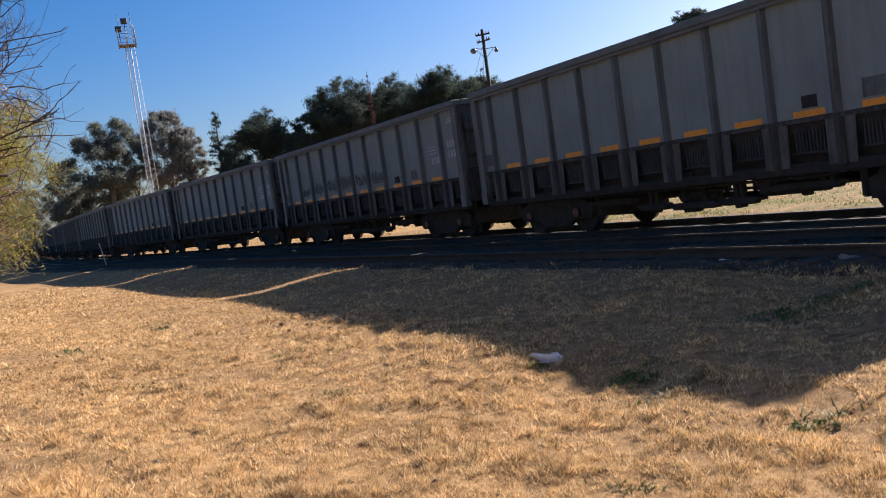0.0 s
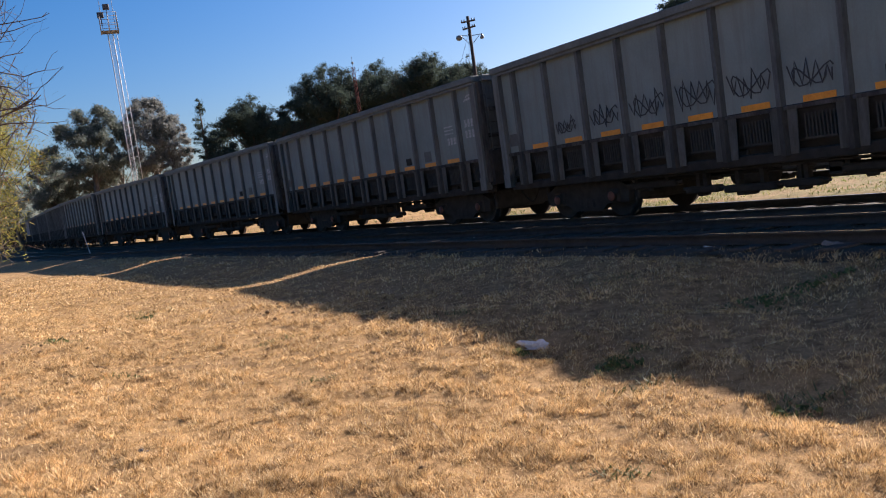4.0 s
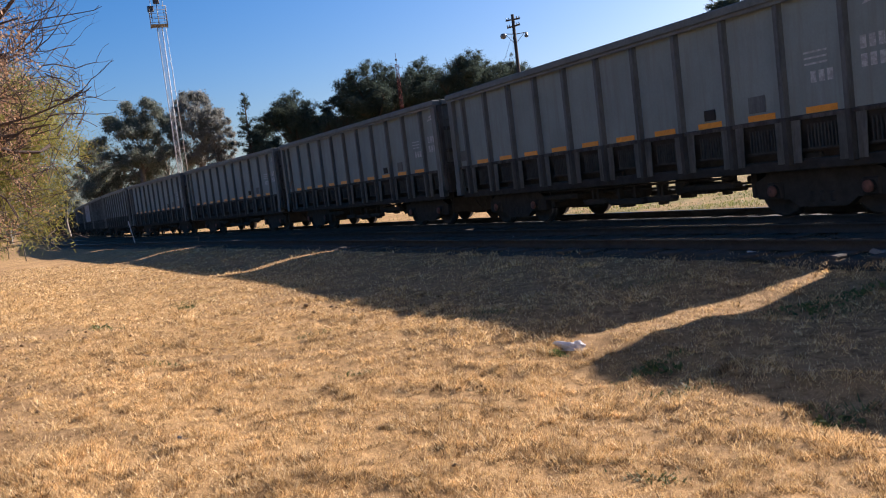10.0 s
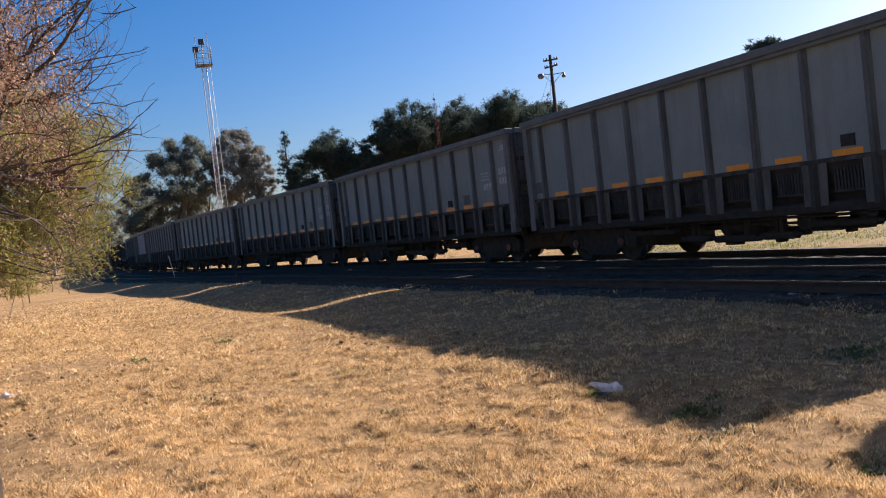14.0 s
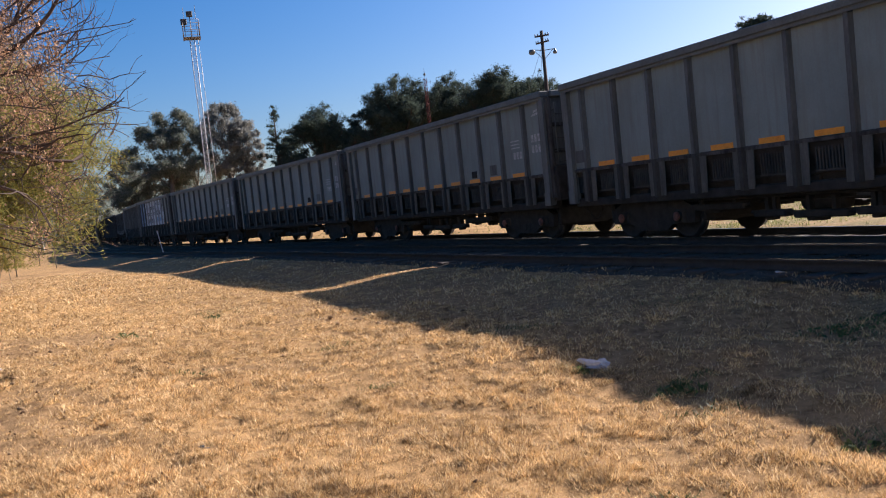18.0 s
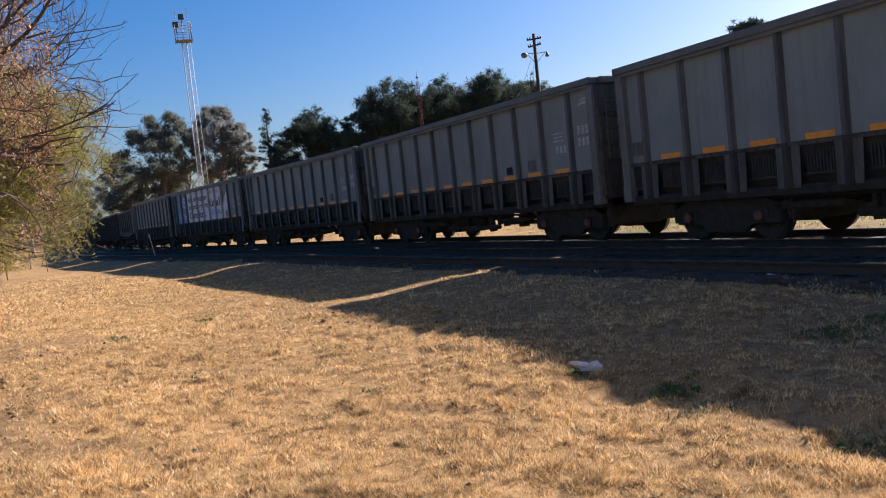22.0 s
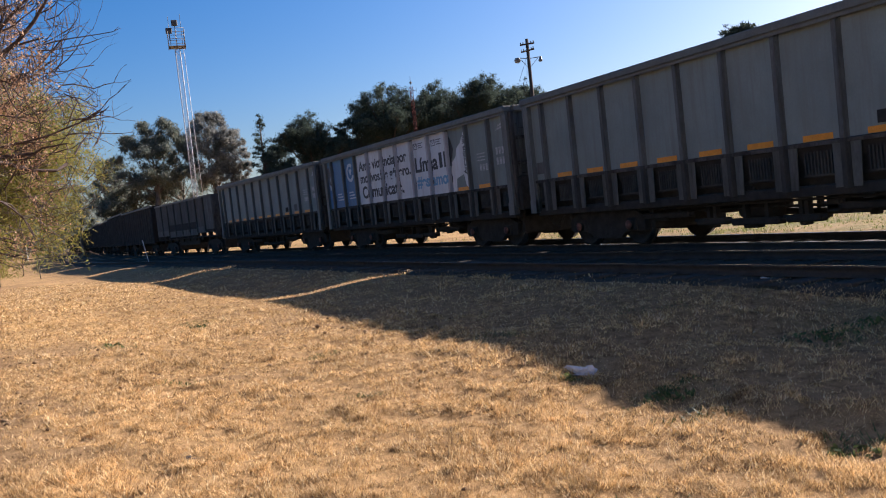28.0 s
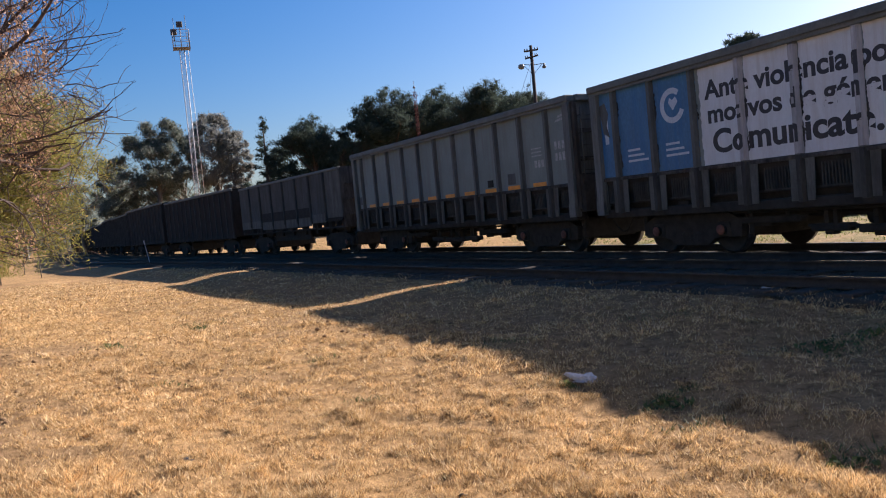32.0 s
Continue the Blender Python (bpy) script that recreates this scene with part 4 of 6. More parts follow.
def banner(root):
    """Printed vinyl on the near side, panel by panel, torn towards one end."""
    y = -HALF_W + RECESS
    yo = -HALF_W
    rnd = random.Random(11)
    zt = Z_TOP - CHORD

    def sheet(x0, x1, mat, lab, torn=0, top=0.0, inset=0.075):
        bm = bmesh.new()
        x0, x1 = x0 + inset, x1 - inset
        left, right = [], []
        n = 26
        for i in range(n + 1):
            z = Z_LEDGE + 0.035 + (zt - top - Z_LEDGE - 0.05) * i / n
            left.append((x0 + (rnd.uniform(-0.012, 0.03) if torn & 1 else 0), z))
            right.append((x1 - (rnd.uniform(-0.012, 0.04) if torn & 2 else 0), z))
        prism(bm, left + right[::-1], "y", y + 0.062, y + 0.0655)
        part("vinyl_sheet", bm, mat, root, lab, pose(X0, 0, 0))
    for i in range(3):
        sheet(EDGES[i], EDGES[i + 1] + (0.14 if i == 2 else 0), M_BLUE_V, "blue printed vinyl, scuffed", 2)
    sheet(EDGES[3] + 0.07, EDGES[4], M_WHITE_V, "white printed vinyl, torn at its edges", 3, 0.06)
    for i in range(4, 9):
        sheet(EDGES[i], EDGES[i + 1], M_WHITE_V, "white printed vinyl, torn at its edges", 3, 0.04)
    # vinyl over the ribs, in a greyer white that paints in their shading
    for i in (4, 5, 6, 7, 8, 9):
        bm = bmesh.new()
        prism(bm, [(-0.044, yo - 0.004), (0.044, yo - 0.004), (0.071, yo + 0.13), (0.066, yo + 0.13), (0.042, yo + 0.0005), (-0.042, yo + 0.0005), (-0.066, yo + 0.13), (-0.071, yo + 0.13)], "z", Z_LEDGE + 0.04, zt - 0.05 - 0.04 * (i % 2))
        part("vinyl_sheet", bm, M_VINYLSHADE, root, "white vinyl wrapped over a rib, greyed for its shading", pose(X0 + EDGES[i], 0, 0))
    # bare paint where scraps have torn off along the ribs
    for k in range(64):
        i = rnd.choice((1, 2, 3, 4, 5, 5, 6, 7, 8, 9))
        right = rnd.random() < 0.6
        x0 = EDGES[i] + (0.076 if right else -0.076)
        z0 = rnd.uniform(Z_LEDGE + 0.06, zt - 0.4)
        hh, ww = rnd.uniform(0.08, 0.4), rnd.uniform(0.015, 0.07)
        out = [(x0, z0)]
        for q in range(1, 7):
            out.append((x0 + (1 if right else -1) * ww * rnd.uniform(0.3, 1.0), z0 + hh * q / 7))
        out.append((x0, z0 + hh))
        bm = bmesh.new()
        prism(bm, out, "y", y + 0.055, y + 0.0585)
        part("torn_edge", bm, M_STAKE, root, "dark torn edge of the vinyl", pose(X0, 0, 0))
    bm = bmesh.new()
    xa = EDGES[0] + 0.2
    prism(bm, [(xa, zt - 0.3), (xa + 0.2, zt - 0.25), (xa + 0.3, zt - 0.5), (xa + 0.22, zt - 0.75), (xa + 0.3, zt - 1.0), (xa + 0.1, zt - 0.9), (xa + 0.05, zt - 0.6)], "y", y + 0.055, y + 0.0585)
    part("torn_edge", bm, M_RIB, root, "bare grey patch in the blue vinyl", pose(X0, 0, 0))
    # torn remnant
    bm = bmesh.new()
    a = EDGES[9]
    prism(bm, [(a + 0.09, Z_LEDGE + 0.04), (a + 0.3, Z_LEDGE + 0.04), (a + 0.36, Z_LEDGE + 0.4), (a + 0.78, Z_LEDGE + 0.5), (a + 0.86, Z_LEDGE + 0.2), (a + 1.02, Z_LEDGE + 0.06), (a + 1.06, zt - 0.35), (a + 0.95, zt - 0.22), (a + 0.72, zt - 0.5), (a + 0.5, zt - 0.62), (a + 0.4, zt - 0.86), (a + 0.16, zt - 1.0), (a + 0.09, zt - 1.2)], "y", y + 0.062, y + 0.0655)
    part("vinyl_sheet", bm, M_WHITE_V, root, "torn remnant of white vinyl", pose(X0, 0, 0))
    bm = bmesh.new()
    prism(bm, [(a + 0.07, zt - 1.0), (a + 0.22, zt - 0.85), (a + 0.3, zt - 0.6), (a + 0.2, zt - 0.35), (a + 0.09, zt - 0.2)], "y", y + 0.055, y + 0.0585)
    part("vinyl_sheet", bm, M_STAKE, root, "hanging flap of torn grey vinyl", pose(X0, 0, 0))
    me = text_mesh("Argentina uni", M_INK, 0.2)
    for letter in split_letters(me):
        part("letter", letter, M_INK, root, "dark upright letter", pose(X0 + a + 0.96, y + 0.0605, Z_LEDGE + 0.5) @ pose(0, 0, 0, 90, 0, 0) @ pose(0, 0, 0, 0, 0, 90))
    fit_text(root, "Ante violencia por", M_INK, EDGES[3] + 0.28, 3.95, 1.24, 0.34, "dark printed letter")
    fit_text(root, "motivos de g\u00e9nero.", M_INK, EDGES[3] + 0.34, 4.1, 0.80, 0.33, "dark printed letter")
    fit_text(root, "Comunicate.", M_INK, EDGES[3] + 0.42, 3.42, 0.25, 0.42, "bold dark printed letter")
    fit_text(root, "L\u00ednea", M_INK, EDGES[7] + 0.13, 1.5, 0.80, 0.46, "bold dark printed letter")
    fit_text(root, "#estamos", M_CYAN, EDGES[7] + 0.16, 2.2, 0.32, 0.36, "light blue printed letter")
    for k in range(3):
        bm = bmesh.new()
        xx = EDGES[7] + 1.74 + 0.29 * k
        box(bm, xx, xx + 0.18, y + 0.057, y + 0.0605, Z_LEDGE + 0.80, Z_LEDGE + 1.26)
        part("print_bar", bm, M_INK, root, "dark bar after the large word", pose(X0, 0, 0))
    # small marks: two outline boxes with grey lines, a pale ring with a heart, pale lines
    def mark(bm, mat, lab):
        part("print_mark", bm, mat, root, lab, pose(X0, 0, 0))

    def line(x0, x1, z0, z1, mat, lab):
        bm = bmesh.new()
        box(bm, x0, x1, y + 0.057, y + 0.0605, z0, z1)
        mark(bm, mat, lab)

    for xx, zz in ((EDGES[7] + 0.14, zt - 0.38), (EDGES[8] + 0.16, zt - 0.4)):
        bm = bmesh.new()
        for q in ((0, 0.24, 0, 0.02), (0, 0.24, 0.17, 0.19), (0, 0.02, 0, 0.19), (0.22, 0.24, 0, 0.19)):
            box(bm, xx + q[0], xx + q[1], y + 0.057, y + 0.0605, zz + q[2], zz + q[3])
        rod(bm, (xx + 0.02, y + 0.059, zz + 0.17), (xx + 0.12, y + 0.059, zz + 0.08), 0.008, n=4)
        rod(bm, (xx + 0.22, y + 0.059, zz + 0.17), (xx + 0.12, y + 0.059, zz + 0.08), 0.008, n=4)
        mark(bm, M_STEELDK, "small dark outline mark")
        for r in range(3):
            line(xx + 0.3, xx + 0.62 - 0.07 * (r % 2), zz + 0.02 + 0.065 * r, zz + 0.045 + 0.065 * r, M_STEELDK, "grey line of small print")
    bm = bmesh.new()
    cx, cz, n = EDGES[2] + 0.58, zt - 0.62, 28
    ring = [(cx + r * math.cos(t), cz + r * math.sin(t)) for r, t in [(0.34, 0.9 + 5.0 * i / n) for i in range(n + 1)] + [(0.23, 0.9 + 5.0 * i / n) for i in range(n, -1, -1)]]
    prism(bm, ring, "y", y + 0.057, y + 0.0605)
    mark(bm, M_PALE, "pale open ring")
    bm = bmesh.new()
    prism(bm, [(cx + 0.02, cz - 0.1), (cx + 0.16, cz + 0.06), (cx + 0.1, cz + 0.16), (cx + 0.02, cz + 0.1), (cx - 0.06, cz + 0.15), (cx - 0.1, cz + 0.06)], "y", y + 0.057, y + 0.0605)
    mark(bm, M_PALE, "pale heart shape")
    for k in range(3):
        for i in (1, 2):
            line(EDGES[i] + 0.32, EDGES[i] + 0.95 - 0.12 * k, Z_LEDGE + 0.3 + 0.11 * k, Z_LEDGE + 0.345 + 0.11 * k, M_PALE, "pale line of small print")
    line(EDGES[0] + 0.34, EDGES[0] + 0.46, Z_LEDGE + 0.75, Z_LEDGE + 1.5, M_PALE, "pale upright bar of print")


def stroke(bm, pts, r):
    """One bent flat bar along points that lie in an upright plane."""
    rings = []
    for i, p in enumerate(pts):
        d = (pts[min(i + 1, len(pts) - 1)] - pts[max(i - 1, 0)]).normalized()
        side = Vector((-d.z, 0, d.x)) * r
        rings.append([bm.verts.new(p + s * side + Vector((0, o, 0))) for s, o in ((-1, -0.002), (1, -0.002), (1, 0.004), (-1, 0.004))])
    for a, c in zip(rings, rings[1:]):
        for k in range(4):
            bm.faces.new((a[k], a[(k + 1) % 4], c[(k + 1) % 4], c[k]))
    bm.faces.new(rings[0])
    bm.faces.new(rings[-1][::-1])


def scrawl(root, x, z, w, h, seed):
    """Two quick sprayed scribbles that cross: sharp peaks of uneven height, and a slack loop through them."""
    rnd = random.Random(seed)
    y = -HALF_W + RECESS + 0.064
    n = 11
    peaks = []
    for j in range(n):
        u = j / (n - 1) + rnd.uniform(-0.05, 0.05)
        peaks.append((u, (rnd.uniform(0.0, 0.3) if j % 2 else rnd.uniform(0.6, 1.0)) + 0.12 * u))
    loop = [(0.5 + 0.47 * math.cos(q) * (1 - 0.05 * q), 0.5 + 0.3 * math.sin(2 * q + 0.6)) for q in [0.45 * j for j in range(15)]]
    for line in (peaks, loop):
        bm = bmesh.new()
        pts = []
        for (ua, va), (ub, vb) in zip(line, line[1:]):
            for q in (0.0, 0.5):
                pts.append(Vector((x + w * (ua + (ub - ua) * q), y, z + h * (va + (vb - va) * q))))
        stroke(bm, pts, 0.011)
        part("spray_stroke", bm, M_SPRAY, root, "dark sprayed stroke", pose(X0, 0, 0))


def make_low_wagon():
    """An older, lower wagon with nearly smooth sides and a pale bottom trim."""
    root = new("low_gondola_wagon")
    tagged(root, "dull grey low-sided freight wagon with dark ribs and pale lower plates", "freight wagon", "wagons of the train")
    top, sill, y = 3.41, 1.46, 1.42
    body = 12.6
    for side in (-1, 1):
        for i in range(8):
            bm = bmesh.new()
            xa = X0 + 0.3 + body * i / 8
            xb = xa + body / 8
            box(bm, xa + 0.01, xb - 0.01, side * y - 0.02, side * y + 0.02, sill, top - 0.1, 0.008)
            part("panel", bm, M_LOW if i != 7 else M_PLATE, root, "pale patched panel" if i == 7 else "")
            bm = bmesh.new()
            drop = 0.1 if 2 <= i <= 5 else 0.0
            if i < 7:
                box(bm, xa + 0.08, xb - 0.08, side * (y + 0.03) - 0.012, side * (y + 0.03) + 0.012, sill - 0.16 - drop, sill + 0.2 - drop, 0.006)
                part("lower_plate", bm, M_PLATE, root, "pale scuffed lower plate")
            if 2 <= i <= 5:
                bm = bmesh.new()
                box(bm, xa + 0.06, xb - 0.06, side * (y + 0.026) - 0.008, side * (y + 0.026) + 0.008, sill + 0.12, sill + 0.52, 0.005)
                part("door_slot", bm, M_DARK, root, "dark low side-door opening")
            if i:
                bm = bmesh.new()
                prism(bm, [(xa - 0.08, side * y), (xa - 0.05, side * (y + 0.09)), (xa + 0.05, side * (y + 0.09)), (xa + 0.08, side * y)], "z", sill - 0.1, top - 0.1)
                part("rib", bm, M_SLAT, root)
        bm = bmesh.new()
        box(bm, X0 + 0.3, X0 + 0.3 + body, side * y - 0.07, side * y + 0.05, top - 0.1, top, 0.015)
        part("top_rail", bm, M_TOPRAIL, root)
        bm = bmesh.new()
        prism(bm, [(X0 + 0.3, sill), (X0 + 0.3 + body, sill), (X0 + 0.1 + body, sill - 0.14), (X0 + 9.2, sill - 0.16), (X0 + 8.6, sill - 0.3), (X0 + 4.2, sill - 0.3), (X0 + 3.6, sill - 0.16), (X0 + 0.5, sill - 0.14)], "y", side * (y - 0.05), side * (y + 0.01))
        part("side_sill", bm, M_DARK, root, "dark bellied side sill")
        for i in range(9):
            bm = bmesh.new()
            xx = X0 + 0.9 + i * 1.42
            box(bm, xx, xx + 0.3, side * 1.1 - 0.1, side * 1.1 + 0.1, 0.85, sill, 0.02)
            part("bracket", bm, M_DARK, root)
    for xe in (X0 + 0.3, X0 + 0.3 + body):
        bm = bmesh.new()
        box(bm, xe - 0.03, xe + 0.03, -y + 0.02, y - 0.02, 1.05, top - 0.02)
        for z in (1.5, 2.1, 2.7):
            box(bm, xe - 0.07, xe + 0.07, -y + 0.1, y - 0.1, z, z + 0.09, 0.01)
        part("end_wall", bm, M_STAKE, root)
        bm = bmesh.new()
        sx = -1 if xe < 0 else 1
        box(bm, min(xe, xe + sx * 0.7), max(xe, xe + sx * 0.7), -0.11, 0.11, 0.74, 0.96, 0.03)
        part("coupler", bm, M_DARK, root)
    bm = bmesh.new()
    box(bm, X0 + 0.3, X0 + 0.3 + body, -0.3, 0.3, 0.68, 1.02, 0.02)
    box(bm, X0 + 0.3, X0 + 0.3 + body, -1.36, 1.36, 1.02, 1.08)
    box(bm, X0 + 4.2, X0 + 8.6, -1.1, -1.0, 0.62, 1.02, 0.02)
    part("underframe", bm, M_DARK, root)
    wheels = bogie(root, X0 + 0.168 * WAGON) + bogie(root, X0 + 0.809 * WAGON)
    return root, wheels


def make_far_wagon(kind, label):
    """A wagon at the tail of the train, seen only far off: whole sides, ribs and bogies."""
    root = new("gondola_wagon")
    tagged(root, label, "freight wagon", "wagons of the train")
    mat = (M_RUSTY, M_RUSTY, M_STAKE)[kind % 3]
    n = 12 if kind % 2 else 14
    top = Z_TOP + (-0.12, 0.0, -0.22)[kind % 3]
    for side in (-1, 1):
        bm = bmesh.new()
        box(bm, X0 + 0.05, X0 + BODY - 0.05, side * 1.42 - 0.015, side * 1.42 + 0.015, 1.1, top - 0.1)
        part("side_wall", bm, mat, root)
        for i in range(n + 1):
            bm = bmesh.new()
            xx = X0 + 0.12 + (BODY - 0.24) * i / n
            prism(bm, [(xx - 0.07, side * 1.43), (xx - 0.045, side * 1.5), (xx + 0.045, side * 1.5), (xx + 0.07, side * 1.43)], "z", 0.95, top - 0.1)
            part("rib", bm, M_SLAT, root)
        bm = bmesh.new()
        box(bm, X0, X0 + BODY, side * 1.44 - 0.09, side * 1.44 + 0.08, top - 0.12, top, 0.02)
        part("top_rail", bm, M_TOPRAIL, root)
        bm = bmesh.new()
        box(bm, X0 + 0.05, X0 + BODY - 0.05, side * 1.4 - 0.05, side * 1.4 + 0.06, 0.9, 1.1, 0.02)
        part("side_sill", bm, M_DARK, root)
    for xe in (X0 + 0.06, X0 + BODY - 0.06):
        bm = bmesh.new()
        box(bm, xe - 0.03, xe + 0.03, -1.4, 1.4, 1.0, top - 0.02)
        for z in (1.5, 2.1, 2.7):
            box(bm, xe - 0.07, xe + 0.07, -1.3, 1.3, z, z + 0.09)
        part("end_wall", bm, mat, root)
        bm = bmesh.new()
        sx = -1 if xe < 0 else 1
        box(bm, min(xe, xe + sx * 0.45), max(xe, xe + sx * 0.45), -0.11, 0.11, 0.74, 0.96)
        part("coupler", bm, M_DARK, root)
    bm = bmesh.new()
    box(bm, X0 + 0.05, X0 + BODY - 0.05, -0.28, 0.28, 0.70, 1.0)
    box(bm, X0 + 0.05, X0 + BODY - 0.05, -1.38, 1.38, 1.0, 1.06)
    part("underframe", bm, M_DARK, root)
    wheels = bogie(root, X0 + 0.168 * WAGON) + bogie(root, X0 + 0.809 * WAGON)
    return root, wheels


LAST = 22
TRAIN = {}
GREY_LABEL = "grey open freight wagon with ribbed panels and amber reflectors"


def named_wheels(root):
    return [o for o in root.children if o.name.split(".")[0] == "wheelset"]


proto, _ = make_wagon(GREY_LABEL)
TRAIN[0] = proto
for i in (-2, -1, 1, 2, 3, 4, 5, 6, 7, 8, 10):
    TRAIN[i] = copy_thing(proto, pose(0, 0, 0))
tagged(TRAIN[1], "grey open freight wagon with ribbed panels and dark sprayed scrawls")
for k, (w, h) in enumerate(((0.66, 0.42), (0.82, 0.55), (0.9, 0.6), (0.95, 0.62), (0.9, 0.6), (0.82, 0.5))):
    scrawl(TRAIN[1], EDGES[2 + k] + 0.14, Z_LEDGE + 0.17, w, h, 30 + k)
TRAIN[9], _ = make_wagon("grey freight wagon wrapped in torn blue and white printed vinyl", skip=tuple(range(9)))
banner(TRAIN[9])
TRAIN[11], _ = make_low_wagon()
for i, lab in ((12, "dark rusty freight wagon with close-set ribs"), (13, "brown grimy freight wagon with close-set ribs")):
    TRAIN[i], _ = make_far_wagon(i, lab)
for i in range(14, LAST + 1):
    TRAIN[i] = copy_thing(TRAIN[12 + i % 2], pose(0, 0, 0))

S_LEFT = 13.156


def travelled(t):
    return -0.133 + 3.95404 * t + 0.0058917 * t * t - 0.000029999 * t ** 3


def wagon_pose(i, t):
    """Both bogies stand on the line."""
    mid = S_LEFT + i * WAGON - 0.47 * WAGON - travelled(t)
    xa, ya = on_track(mid + 4.3)
    xb, yb = on_track(mid - 4.3)
    return pose(float(xa + xb) / 2, float(ya + yb) / 2, RAIL_Z, 0, 0, math.degrees(math.atan2(yb - ya, xb - xa)))


for i, ob in TRAIN.items():
    ob.matrix_basis = wagon_pose(i, 0.0)


def motions():
    for i, ob in TRAIN.items():
        walk(ob, [(t, wagon_pose(i, t)) for t in [k * 0.5 for k in range(65)]])
    turns = [k * 4 / 30 for k in range(241)]
    for i, ob in TRAIN.items():
        if i > 11:
            continue
        for ws in named_wheels(ob):
            x = ws.location.x
            walk(ws, [(t, pose(x, 0, WHEEL_R, 0, math.degrees(travelled(t) / WHEEL_R), 0)) for t in turns])


# ---- behind the viewer ----
def add_bounce_wall():
    """A plain plastered wall behind the viewer, added unseen to bounce warm light into the shade."""
    bm = bmesh.new()
    box(bm, -45, 45, -12.3, -12.0, -0.3, 6.8, 0.02)
    box(bm, -45.05, 45.05, -12.37, -11.93, 6.8, 6.92, 0.02)
    tagged(put("wall_south", finish(bm, "wall_south", M_PLASTER)), "unseen cream wall added to bounce warm sunlight", "wall", kind="structure")


add_bounce_wall()

# ---- behind the train ----
def at_bearing(az, dist):
    a = radians(az)
    return math.sin(a) * dist, math.cos(a) * dist


def level(x, y):
    return float(ground_z(np.array([x]), np.array([y]))[0])


def grow(rnd, start, heading, length, radius, depth, segs, tips, spread=0.6, lift=0.15, split=(2, 3), shrink=0.72, bend=0.22, pieces=4):
    """A limb in bent pieces that forks at its end; collects segments and twig ends."""
    p = np.array(start, float)
    d = np.array(heading, float)
    d /= np.linalg.norm(d)
    r = radius
    for k in range(pieces):
        d = d + rnd.normal(0, bend, 3) + np.array([0, 0, lift * 0.3])
        d /= np.linalg.norm(d)
        q = p + d * length / pieces
        r2 = r * (0.9 if depth else 0.8)
        segs.append((p, q, r, r2))
        p, r = q, r2
        if depth <= 1:
            tips.append((p.copy(), d.copy()))
    if depth:
        for _ in range(int(rnd.integers(split[0], split[1] + 1))):
            e = d + rnd.normal(0, spread, 3) + np.array([0, 0, lift])
            grow(rnd, p, e, length * shrink * rnd.uniform(0.8, 1.15), r * 0.68, depth - 1, segs, tips, spread, lift, split, shrink, bend, pieces)


def tree_thing(name, label, segs, bark, leaves, leaf_mat_, base, sides=5, category="tree"):
    root = new(name)
    root.matrix_basis = pose(*base)
    tagged(root, label, category)
    v, f = tubes([(np.array(a), np.array(b), ra, rb) for a, b, ra, rb in segs], sides)
    put("trunk", mesh_np("trunk", v, f, bark, smooth=True), root)
    if leaves is not None:
        put("crown", mesh_np("crown", leaves[0], leaves[1], leaf_mat_), root)
    return root


def clump_points(rnd, centres, radii, count, flat=0.7, shell=0.55):
    """Points spread through many small uneven clumps."""
    c = np.asarray(centres)
    r = np.asarray(radii)
    pick = rnd.choice(len(c), count, p=r ** 2 / (r ** 2).sum())
    d = rnd.normal(size=(count, 3))
    d /= np.linalg.norm(d, axis=1, keepdims=True)
    rad = r[pick] * (shell + (1 - shell) * rnd.random(count)) * (1 + 0.22 * rnd.normal(size=count))
    p = c[pick] + d * rad[:, None] * np.array([1, 1, flat])
    return p


